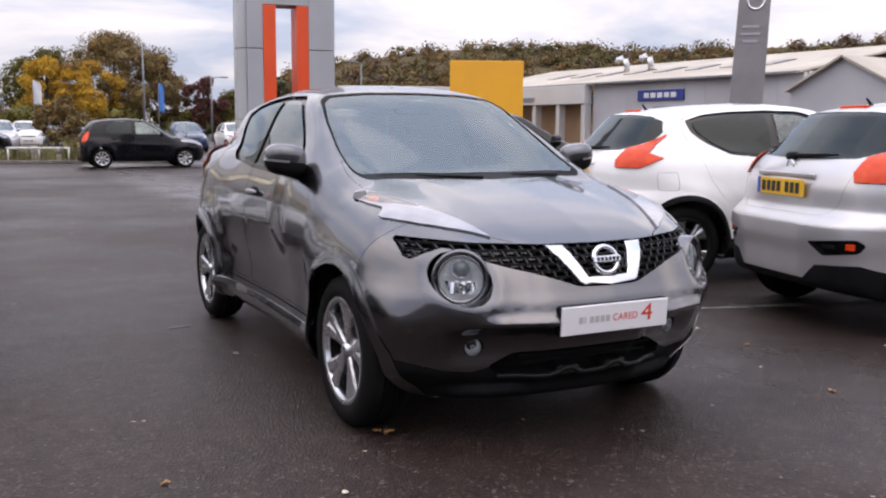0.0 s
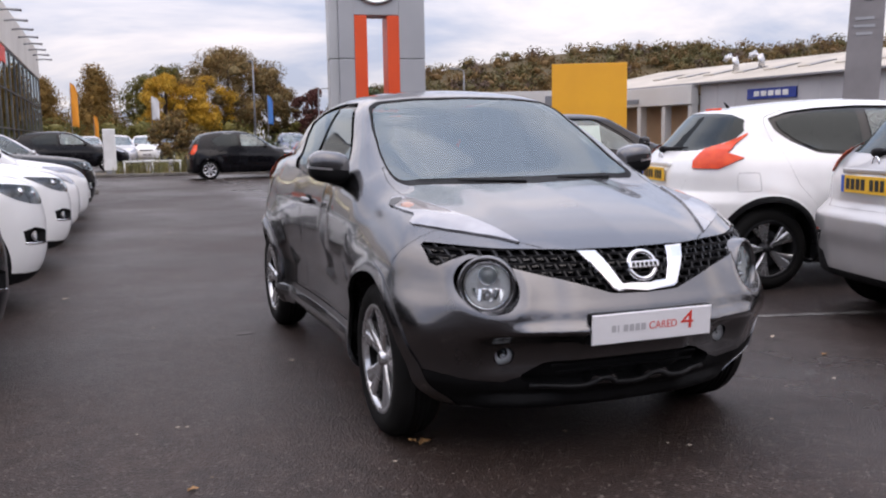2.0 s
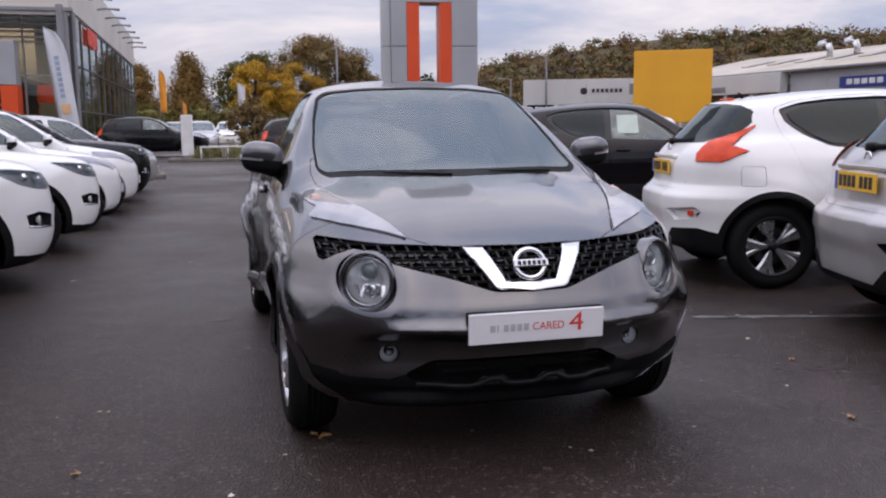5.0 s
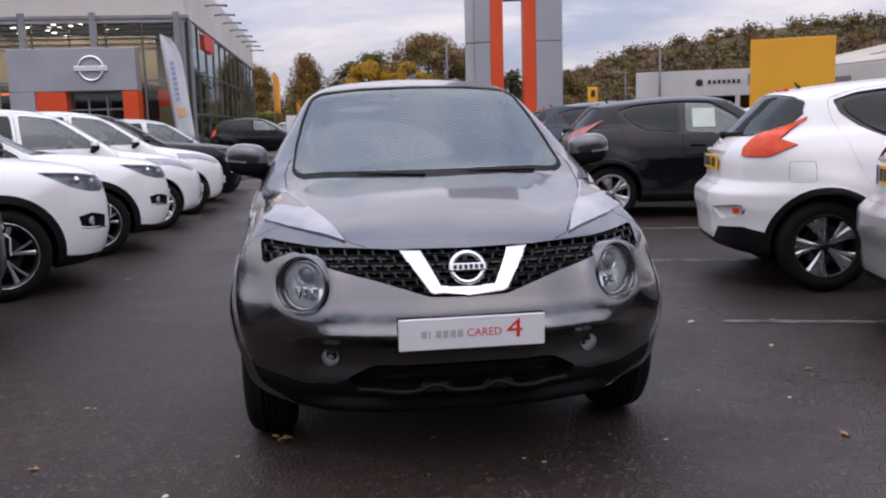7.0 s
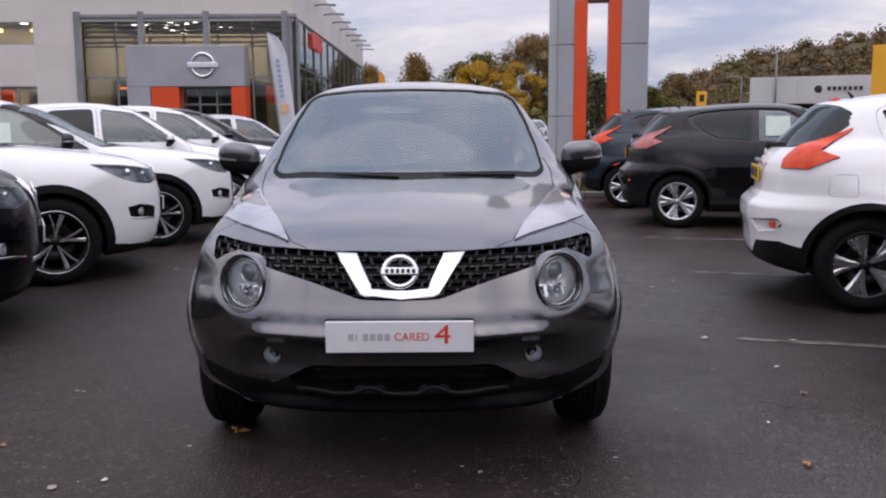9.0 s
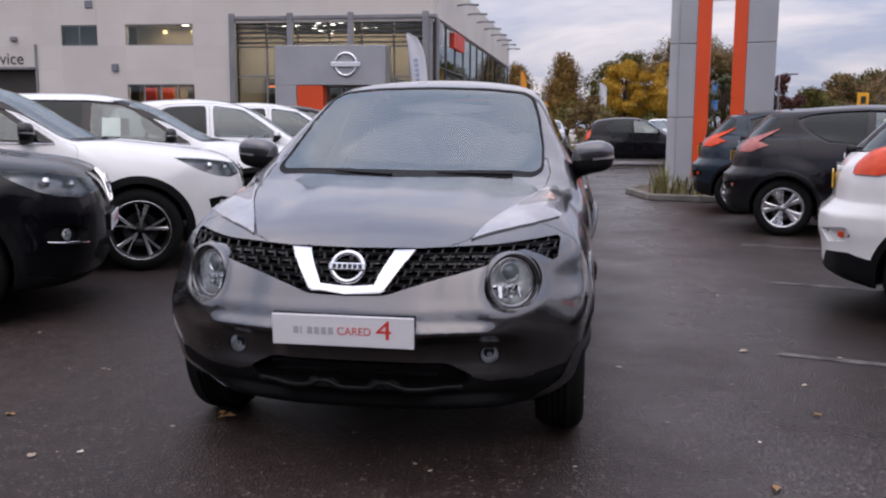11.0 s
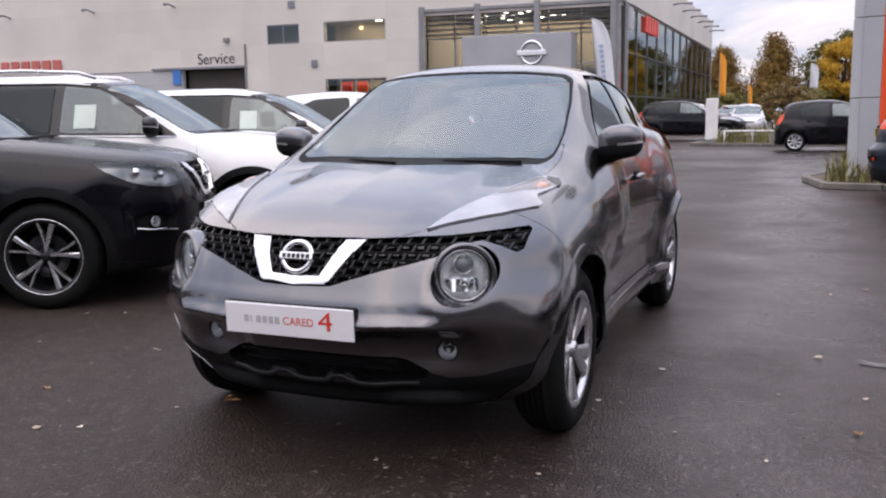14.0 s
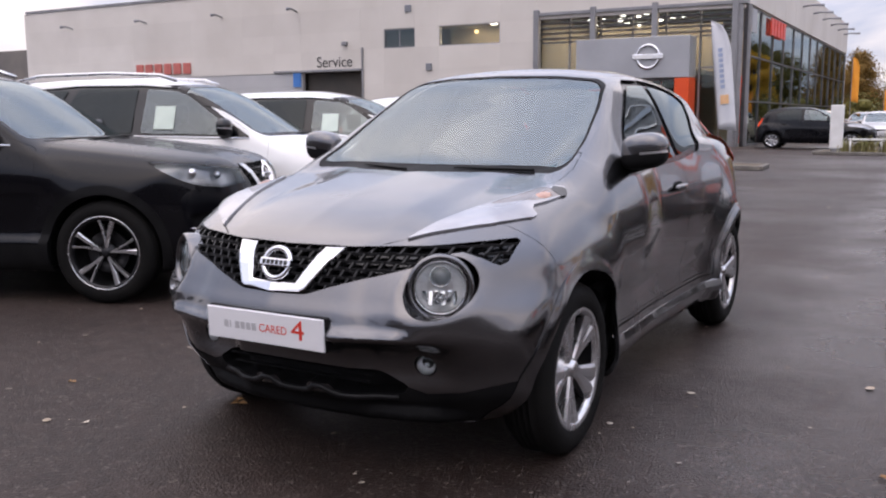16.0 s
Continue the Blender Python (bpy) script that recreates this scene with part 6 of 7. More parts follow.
# ---- sign tower ----
CLAD = surf("grey_metal_cladding", (0.40, 0.41, 0.43), (0.35, 0.36, 0.38), 0.8, (0.4, 0.5), 0.2, 0.02, 80.0, vary=0.04)
TOWERSIDE = surf("pale_grey_side_cladding", (0.46, 0.47, 0.48), (0.40, 0.41, 0.42), 0.8, (0.4, 0.5), 0.1, 0.02, 80.0, vary=0.04)
CLADSIDE = surf("dark_grey_cladding", (0.22, 0.23, 0.25), (0.19, 0.20, 0.22), 0.8, (0.4, 0.5), 0.2, 0.02)
ORANGE = surf("orange_red_panel", (0.78, 0.085, 0.012), (0.70, 0.07, 0.012), 1.0, (0.35, 0.45), 0, 0.02, 80.0)
tower = thing("sign_tower", "tall grey sign tower with orange-red stripes", "sign", pose(3.2, 13.95, 0, 0, 0, -8))
for k in range(6):
    z0, z1 = 0.12 + 1.32 * k, 0.12 + 1.32 * (k + 1) - 0.012
    for x0, x1 in ((-0.80, -0.50), (0.36, 0.86)):
        part("cladding_panel", box_bm(x0, x1, 0.0, 0.60, z0, z1, 0.006), CLAD, tower)
    part("side_panel", box_bm(-0.97, -0.802, 0.06, 0.66, z0, z1, 0.006), TOWERSIDE, tower)
for x0, x1 in ((-0.498, -0.26), (0.13, 0.358)):
    part("stripe", box_bm(x0, x1, -0.012, 0.588, 0.35, 3.56, 0.006), ORANGE, tower, "orange-red stripe panel")
for k in range(4):
    part("head_panel", box_bm(-0.498, 0.358, 0.01, 0.59, 3.572 + 1.12 * k, 3.572 + 1.12 * (k + 1) - 0.012, 0.004), CLAD, tower)
n = 48
bm = lathe([(0.42, 0), (0.43, 0.03), (0.48, 0.04), (0.53, 0.03), (0.54, 0)], 48)
ring = part("sign_ring", bm, CHROME, tower, "silver ring emblem", True, pose(-0.07, 0.0, 4.28, 0, 0, -90))
part("sign_bar", box_bm(-0.66, 0.52, -0.06, -0.02, 4.19, 4.37, 0.01), CHROME, tower)


# ---- showroom ----
WALL = surf("pale_wall_cladding", (0.66, 0.62, 0.57), (0.60, 0.56, 0.51), 0.35, (0.55, 0.7), 0, 0.03, 30.0, vary=0.035)
WALLLOW = surf("grey_lower_cladding", (0.47, 0.47, 0.47), (0.42, 0.42, 0.43), 0.4, (0.55, 0.7), 0, 0.03, 30.0, vary=0.03)
FRAME = surf("grey_window_frame", (0.27, 0.27, 0.28), (0.22, 0.22, 0.23), 2.0, (0.4, 0.5), 0.3)
LOUVRE = surf("dark_louvre_metal", (0.10, 0.10, 0.11), (0.075, 0.075, 0.08), 2.0, (0.4, 0.55), 0.4)
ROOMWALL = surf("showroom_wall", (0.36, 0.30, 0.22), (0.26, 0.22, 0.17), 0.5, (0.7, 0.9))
ROOMFLOOR = surf("showroom_floor", (0.14, 0.13, 0.12), (0.10, 0.10, 0.10), 0.6, (0.3, 0.5))
SHOPGLASS = glass("shop_glass", (0.62, 0.66, 0.66), 1.55)
DOWNLIGHT = lamp_mat("downlight", (1.0, 0.93, 0.80), 14.0)
STRIPLIGHT = lamp_mat("orange_strip_light", (1.0, 0.22, 0.05), 2.5)
WARMLIGHT = lamp_mat("warm_lamp", (1.0, 0.70, 0.30), 5.0)
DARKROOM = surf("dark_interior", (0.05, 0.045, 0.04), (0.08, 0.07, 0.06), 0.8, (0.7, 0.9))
FY, TOP, CX = 37.4, 8.25, -6.2
show = thing("showroom_building", "pale grey car showroom with louvred glazing and orange portal", "building")

# front wall: panels round the openings, in courses
OPEN = [(-15.7, CX, 0, 6.0), (-24.3, -22.43, 4.86, 5.8), (-21.0, -17.63, 4.84, 5.83), (-21.0, -17.6, 2.13, 3.04), (-29.75, -25.75, 0, 3.75)]
COURSES = [(0, 2.13), (2.13, 3.04), (3.04, 3.75), (3.75, 4.85), (4.85, 5.82), (5.82, 7.0), (7.0, TOP)]
COLS = [-53, -48, -43, -38, -34, -31.7, -29.75, -25.75, -24.3, -22.43, -21.0, -17.61, -15.7, -11, CX]
for z0, z1 in COURSES:
    for x0, x1 in zip(COLS, COLS[1:]):
        mx, mz = (x0 + x1) / 2, (z0 + z1) / 2
        if any(a < mx < b and c < mz < d for a, b, c, d in OPEN):
            continue
        low = mz < 4.0 and mx < -30
        part("wall_panel", box_bm(x0 + 0.0015, x1 - 0.0015, FY + (0.03 if low else 0), FY + 0.3, z0 + 0.001, z1 - 0.001, 0.0015), WALLLOW if low else WALL, show)
part("parapet", box_bm(-53.1, CX + 0.05, FY - 0.06, FY + 0.4, TOP, TOP + 0.16, 0.01), FRAME, show)
part("roof", box_bm(-53, CX, FY + 0.3, 75, TOP - 0.2, TOP - 0.02), CLADSIDE, show)
part("back_wall", box_bm(-53, CX, 74.7, 75, 0, TOP - 0.2), WALL, show)
part("end_wall", box_bm(-53.3, -53.0, FY, 75, 0, TOP), WALL, show)
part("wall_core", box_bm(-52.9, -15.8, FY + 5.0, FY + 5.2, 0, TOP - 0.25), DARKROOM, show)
part("cornice", box_bm(-31.7, -25.75, FY - 0.08, FY, 3.76, 3.88, 0.01), FRAME, show)
part("downpipe", box_bm(-25.7, -25.6, FY - 0.1, FY - 0.005, 0, 4.95, 0.02), FRAME, show)

# glazing and louvres of the front
def glazing(x0, x1, y, z0, z1, cols, rows, axis="x", bar=0.07, frame_mat=None):
    """Panes between mullions and transoms along one wall."""
    xs, zs = np.linspace(x0, x1, cols + 1), rows
    frame_mat = frame_mat or FRAME
    for a, b in zip(xs, xs[1:]):
        for c, d in zip(zs, zs[1:]):
            bm = box_bm(a + bar / 2, b - bar / 2, y, y + 0.02, c + bar / 2, d - bar / 2) if axis == "x" else box_bm(y - 0.02, y, a + bar / 2, b - bar / 2, c + bar / 2, d - bar / 2)
            ob = part("pane", bm, SHOPGLASS, show)
            ob.visible_shadow = False
    for a in xs:
        part("mullion", box_bm(a - bar / 2, a + bar / 2, y - 0.06, y + 0.1, z0, z1, 0.006) if axis == "x" else box_bm(y - 0.1, y + 0.06, a - bar / 2, a + bar / 2, z0, z1, 0.006), frame_mat, show)
    for c in zs:
        for a, b in zip(xs, xs[1:]):
            part("transom", box_bm(a + bar / 2, b - bar / 2, y - 0.04, y + 0.08, c - bar / 2, c + bar / 2) if axis == "x" else box_bm(y - 0.08, y + 0.04, a + bar / 2, b - bar / 2, c - bar / 2, c + bar / 2), frame_mat, show)


glazing(-15.6, CX - 0.35, FY + 0.25, 0, 6.0, 6, [0.05, 3.4, 4.75, 5.95])
for x in (-15.66, -12.86, -10.0, -6.55):
    part("column", box_bm(x - 0.13, x + 0.13, FY - 0.15, FY + 0.15, 0 if x in (-15.66, -6.55) else 4.7, 6.25, 0.02), FRAME, show)
for x0, x1 in ((-15.5, -13.0), (-12.7, -10.15), (-9.85, -6.7)):
    for k in range(5):
        z = 4.92 + 0.23 * k
        part("louvre", box_bm(x0, x1, -0.1, 0.1, -0.012, 0.012, 0.004), LOUVRE, show, m=pose(0, FY + 0.05, z, 28, 0, 0))
part("fascia_beam", box_bm(-15.8, CX + 0.15, FY - 0.12, FY + 0.28, 5.97, 6.12, 0.01), FRAME, show)
# corner columns
for x, y in ((CX - 0.18, FY + 0.05), (CX + 0.02, FY + 0.75)):
    part("corner_column", lathe([(0.14, 0), (0.14, 6.0)], 20), FRAME, show, smooth=True, m=pose(x, y, 0, 0, -90, 0))
# side wall
glazing(FY + 0.6, 74.4, CX - 0.02, 0, 6.0, 12, [0.05, 1.95, 3.9, 5.95], "y", 0.06, LOUVRE)
for k in range(12):
    y0, y1 = FY + 37.0 / 12 * k, FY + 37.0 / 12 * (k + 1)
    part("side_panel", box_bm(CX - 0.3, CX + 0.05, y0 + 0.3, y1 + 0.29, 6.06, TOP, 0.008), WALL, show)
for k in range(9):
    part("lamp_arm", tube_bm([(CX, FY + 3.0 + 4 * k, 7.35), (CX + 0.5, FY + 3.0 + 4 * k, 7.42), (CX + 1.15, FY + 3.0 + 4 * k, 7.38)], [0.05, 0.05, 0.07], 8), FRAME, show, "black wall lamp on an arm", True)
for x in (-41.7, -30.0, -48.5, -35.5, -13.0):
    part("lamp_arm", tube_bm([(x, FY, 7.05), (x + 0.1, FY - 0.6, 7.15), (x + 0.15, FY - 1.0, 7.08)], [0.05, 0.05, 0.09], 8), FRAME, show, "black wall lamp on an arm", True)
part("alarm_box", box_bm(-21.72, -21.4, FY - 0.12, FY, 3.66, 4.0, 0.02), CLADSIDE, show)
part("camera_box", box_bm(-26.9, -26.6, FY - 0.2, FY, 5.1, 5.3, 0.02), FRAME, show)
part("wall_vent", box_bm(-23.0, -22.6, FY - 0.06, FY, 6.6, 6.95, 0.02), CLADSIDE, show)

# small windows
for x0, x1, z0, z1, n in ((-24.3, -22.43, 4.86, 5.8, 2), (-21.0, -17.63, 4.84, 5.83, 1), (-21.0, -17.6, 2.13, 3.04, 4)):
    w = part("window", box_bm(x0, x1, FY + 0.04, FY + 0.10, z0, z0 + 0.05), FRAME, show)
    part("window_head", box_bm(x0, x1, FY + 0.04, FY + 0.10, z1 - 0.05, z1), FRAME, w)
    for k in range(n + 1):
        x = x0 + (x1 - x0) * k / n
        part("window_post", box_bm(max(x - 0.03, x0), min(x + 0.03, x1), FY + 0.04, FY + 0.10, z0 + 0.05, z1 - 0.05), FRAME, w)
        if k < n:
            part("pane", box_bm(x + 0.03, x + (x1 - x0) / n - 0.03, FY + 0.06, FY + 0.08, z0 + 0.05, z1 - 0.05), SHOPGLASS, w).visible_shadow = False
    depth = 0.5 if n == 2 else 3.0
    part("room_back", box_bm(x0 - 1, x1 + 1, FY + depth, FY + depth + 0.1, z0 - 0.6, z1 + 0.4), ROOMWALL if n != 2 else WALLLOW, w)
    if n != 2:
        part("room_ceiling", box_bm(x0 - 1, x1 + 1, FY + 0.32, FY + depth, z1 + 0.1, z1 + 0.2), ROOMWALL, w)
        part("downlight", box_bm(x1 - 1.0, x1 - 0.7, FY + 1.0, FY + 1.2, z1 + 0.03, z1 + 0.09), DOWNLIGHT, w)
for x in (-20.4, -18.9):
    part("wall_washer", blob_bm((x, FY + 2.9, 5.75), (0.12, 0.06, 0.1), 2.2), WARMLIGHT, show, smooth=True)
# things on show behind the lower window
for x, mt in ((-20.6, REDINK), (-19.7, ORANGE), (-18.4, CLADSIDE)):
    part("display_board", box_bm(x, x + 0.6, FY + 0.9, FY + 1.0, 2.0, 2.9, 0.01), mt, show)

# portal with emblem
portal = part("portal", box_bm(-13.32, -8.2, FY - 0.9, FY + 0.2, 2.96, 4.72, 0.02), CLAD, show, "grey entrance portal")
part("portal_leg", box_bm(-13.32, -12.32, FY - 0.9, FY + 0.2, 0, 2.955, 0.01), CLAD, portal)
for x0, x1 in ((-12.3, -11.08), (-8.82, -8.2)):
    part("portal_side", box_bm(x0, x1, FY - 0.88, FY + 0.2, 0, 2.95, 0.01), ORANGE, portal, "orange-red portal side")
glazing(-11.08, -8.82, FY - 0.3, 0, 2.95, 3, [0.05, 2.2, 2.9])
part("emblem_ring", lathe([(0.42, 0), (0.43, 0.05), (0.49, 0.07), (0.55, 0.05), (0.56, 0)], 40), CHROME, portal, "silver ring emblem", True, pose(-10.0, FY - 0.9, 3.87, 0, 0, -90))
part("emblem_bar", box_bm(-10.68, -9.32, FY - 1.0, FY - 0.93, 3.76, 3.98, 0.02), CHROME, portal)

# showroom room
part("room_floor", box_bm(-15.5, CX - 0.2, FY + 0.35, FY + 14, -0.05, 0.02), ROOMFLOOR, show)
part("room_back", box_bm(-15.5, CX - 0.3, FY + 13.0, FY + 13.2, 0, 6), ROOMWALL, show)
part("room_side", box_bm(-15.7, -15.5, FY + 0.3, FY + 14, 0, 6), ROOMWALL, show)
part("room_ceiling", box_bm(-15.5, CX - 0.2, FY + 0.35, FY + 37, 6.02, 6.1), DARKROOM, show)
part("mezzanine", box_bm(-15.4, -8.6, FY + 3.5, FY + 13, 3.25, 3.45), CLADSIDE, show)
part("mezzanine_wall", box_bm(-15.4, -8.6, FY + 6.5, FY + 6.6, 3.45, 6.0), ROOMWALL, show)
part("orange_wall", box_bm(-8.4, CX - 0.5, FY + 5, FY + 5.1, 0, 3.2), ORANGE, show)
part("strip_light", box_bm(-14.6, -13.3, FY + 1.5, FY + 1.55, 2.95, 3.05), STRIPLIGHT, show)
part("sales_desk", box_bm(-14.8, -13.4, FY + 2.2, FY + 3.0, 0.02, 1.15, 0.02), CLADSIDE, show)
rng = np.random.RandomState(3)
for k in range(34):
    x, y = rng.uniform(-15.2, CX - 0.7), FY + rng.uniform(0.7, 12)
    part("downlight", box_bm(x - 0.09, x + 0.09, y - 0.09, y + 0.09, 5.96, 6.0), DOWNLIGHT, show)
for k in range(16):
    y = FY + 14 + 1.4 * k
    part("downlight", box_bm(-7.6, -7.4, y, y + 0.2, 5.94, 6.0), DOWNLIGHT, show)
for k in range(7):
    part("display_stand", box_bm(-8.2, -7.4, FY + 4 + 4 * k, FY + 5.6 + 4 * k, 0.02, rng.uniform(1.0, 2.4), 0.02), (ROOMWALL, WHITEPAINT, ORANGE)[k % 3], show)
part("room_screen", box_bm(-10.5, -10.4, FY + 14, 74, 0, 6), ROOMWALL, show)

def room_light(x, y, z, sx, sy, watts):
    """The light of a room's ceiling lamps."""
    li = new("ceiling_lamps", bpy.data.lights.new("ceiling_lamps", "AREA"))
    li.data.shape, li.data.size, li.data.size_y, li.data.energy, li.data.color = "RECTANGLE", sx, sy, watts, (1.0, 0.82, 0.58)
    li.location = (x, y, z)


room_light(-11.0, FY + 5.5, 5.9, 8.0, 9.0, 1300)
room_light(-19.3, FY + 1.6, 5.9, 3.0, 2.0, 170)
room_light(-19.3, FY + 1.6, 3.1, 3.0, 2.0, 150)
room_light(-8.3, FY + 25, 5.85, 3.0, 20.0, 700)

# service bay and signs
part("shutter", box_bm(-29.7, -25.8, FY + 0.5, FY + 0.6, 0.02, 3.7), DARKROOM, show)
lettering("service_sign", "Service", 0.82, pose(-27.5, FY - 0.02, 4.0, 90, 0, 0), INK, show, "dark raised letters")
part("blue_sign", box_bm(-30.33, -29.8, FY - 0.06, FY, 2.98, 3.76, 0.01), surf("blue_sign_face", (0.05, 0.2, 0.55), None, 1.0, (0.4, 0.5)), show)
for k in range(6):
    x = -42.7 + 0.8 * k
    part("sign_letter_block", box_bm(x, x + 0.62, FY - 0.1, FY - 0.005, 3.92, 4.58, 0.03), FADEDRED, show, "faded red sign block")
for k in range(5):
    part("side_sign_block", box_bm(CX + 0.06, CX + 0.12, FY + 5.6 + 0.8 * k, FY + 6.2 + 0.8 * k, 5.1, 5.9, 0.02), REDINK, show, "red sign block")
part("corner_sign", box_bm(CX + 0.06, CX + 0.1, FY + 1.2, FY + 2.2, 4.9, 5.9, 0.02), CLAD, show)

# ---- feather flags and posts ----
CLOTH = surf("white_flag_cloth", (0.66, 0.67, 0.70), (0.58, 0.60, 0.64), 1.5, (0.7, 0.85), 0, 0.1, 30.0)
AMBERCLOTH = surf("orange_flag_cloth", (0.80, 0.32, 0.03), (0.72, 0.28, 0.03), 1.5, (0.7, 0.85))
BLUECLOTH = surf("blue_flag_cloth", (0.05, 0.17, 0.5), (0.08, 0.25, 0.6), 1.5, (0.7, 0.85))


def feather(x, y, h, w, cloth, label, turn=0.0, z0=0.9, marks=(), lean=0.0):
    f = thing("feather_flag", label, "flag", pose(x, y, 0, 0, lean, turn))
    part("flag_pole", tube_bm([(0, 0, 0), (0, 0, h * 0.5), (0.0, 0, h * 0.9), (0.03, 0, h)], [0.025, 0.022, 0.016, 0.008], 8), FRAME, f, smooth=True)
    part("flag_base", box_bm(-0.3, 0.3, -0.3, 0.3, 0, 0.06, 0.02), TRIM, f)
    bm = bmesh.new()
    rows = []
    for k in range(17):
        t = k / 16
        z = z0 + (h - z0) * t
        wide = w * (1 if t < 0.68 else math.sqrt(max(0.0, 1 - ((t - 0.68) / 0.32) ** 2)) * 0.98 + 0.02)
        rows.append([bm.verts.new((0.02 + wide * q / 5, 0.03 * math.sin(q * 1.1 + t * 5), z - 0.10 * q / 5 * (t < 0.05))) for q in range(6)])
    for a, b in zip(rows, rows[1:]):
        for q in range(5):
            bm.faces.new((a[q], a[q + 1], b[q + 1], b[q]))
    made = bmesh.ops.extrude_face_region(bm, geom=bm.faces[:])["geom"]
    for v in made:
        if isinstance(v, bmesh.types.BMVert):
            v.co.y += 0.008
    bmesh.ops.recalc_face_normals(bm, faces=bm.faces[:])
    sail = part("flag_cloth", bm, cloth, f, smooth=True)
    for x0, x1, za, zb, mt in marks:
        part("flag_mark", box_bm(x0, x1, -0.045, -0.04, za, zb), mt, sail)
    return f


PALEBLUE = surf("pale_blue_print", (0.35, 0.42, 0.58), None, 2.0, (0.6, 0.8))
PALEORANGE = surf("pale_orange_print", (0.80, 0.48, 0.25), None, 2.0, (0.6, 0.8))
feather(-6.15, 33.6, 5.0, 0.68, CLOTH, "white feather flag with pale print by the showroom", 0, 0.8, [(0.22, 0.38, 2.35 + 0.2 * k, 2.49 + 0.2 * k, PALEBLUE) for k in range(8)] + [(0.18, 0.5, 1.75, 2.1, PALEORANGE)], -6.0)
feather(-3.4, 52.0, 4.5, 0.36, AMBERCLOTH, "orange feather flag beyond the far cars", 0, 2.1)
feather(-2.3, 60.0, 2.9, 0.25, AMBERCLOTH, "orange feather flag in the distance", 0, 1.2)
feather(1.4, 62.0, 4.2, 0.5, CLOTH, "white feather flag among distant cars", 0, 2.6)
feather(8.6, 58.0, 4.1, 0.34, BLUECLOTH, "blue feather flag among distant trees", 0, 2.2)
post = thing("post_sign", "white upright post sign on the planted island", "sign", pose(-1.66, 31.0, 0.09))
part("sign_panel", box_bm(-0.21, 0.21, -0.06, 0.06, 0.12, 1.58, 0.02), WHITEPAINT, post)
part("sign_foot", box_bm(-0.15, 0.15, -0.1, 0.1, 0, 0.12, 0.01), FRAME, post)
rail = thing("white_rail", "low white tubular rail on the planted island", "railing", pose(0, 30.9, 0.09))
part("top_rail", tube_bm([(-1.25, 0, 0.42), (0.75, 0, 0.42)], 0.035, 10), WHITEPAINT, rail, smooth=True)
for x in (-1.2, -0.25, 0.7):
    part("rail_post", tube_bm([(x, 0, 0), (x, 0, 0.4)], 0.03, 10), WHITEPAINT, rail, smooth=True)


def street_lamp(x, y, h, turn, label):
    s = thing("street_lamp", label, "street lamp", pose(x, y, 0, 0, 0, turn))
    part("pole", tube_bm([(0, 0, 0), (0, 0, h * 0.6), (0, 0, h)], [0.09, 0.07, 0.05], 10), CLADSIDE, s, smooth=True)
    part("arm", tube_bm([(0, 0, h - 0.05), (0.4, 0, h + 0.03), (0.8, 0, h + 0.06)], 0.035, 8), CLADSIDE, s, smooth=True)
    part("lantern", blob_bm((1.1, 0, h + 0.05), (0.38, 0.14, 0.07), 2.8), CLADSIDE, s, smooth=True)


street_lamp(16.0, 75.0, 5.4, 0, "grey street lamp beyond the far cars")
street_lamp(9.0, 66.0, 7.0, 90, "grey street lamp before the trees")
street_lamp(24.4, 62.0, 6.2, 200, "grey street lamp by the white building")
street_lamp(32.0, 92.0, 6.0, 160, "grey street lamp before the wooded hill")


# ---- right-hand buildings ----
WHITECLAD = surf("white_metal_cladding", (0.60, 0.59, 0.57), (0.52, 0.51, 0.49), 0.3, (0.5, 0.65), 0, 0.02, 30.0, vary=0.03)
GREYCLAD = surf("grey_ribbed_cladding", (0.47, 0.47, 0.49), (0.41, 0.41, 0.43), 0.3, (0.5, 0.65), 0, 0.02, 30.0, vary=0.03)
ROOFSHEET = surf("pale_roof_sheet", (0.50, 0.45, 0.38), (0.40, 0.36, 0.30), 0.25, (0.6, 0.8), 0, 0.05, 20.0, vary=0.05)
YELLOW = surf("yellow_sign_panel", (0.86, 0.42, 0.02), (0.80, 0.38, 0.02), 0.5, (0.4, 0.5), 0, 0.02)
BEIGE = surf("beige_infill", (0.42, 0.27, 0.15), (0.34, 0.22, 0.13), 0.6, (0.6, 0.8))
hall = thing("workshop_hall", "long pale workshop hall with sheet roof and skylights", "building", pose(30.7, 53.1, 0, 0, 0, -87))
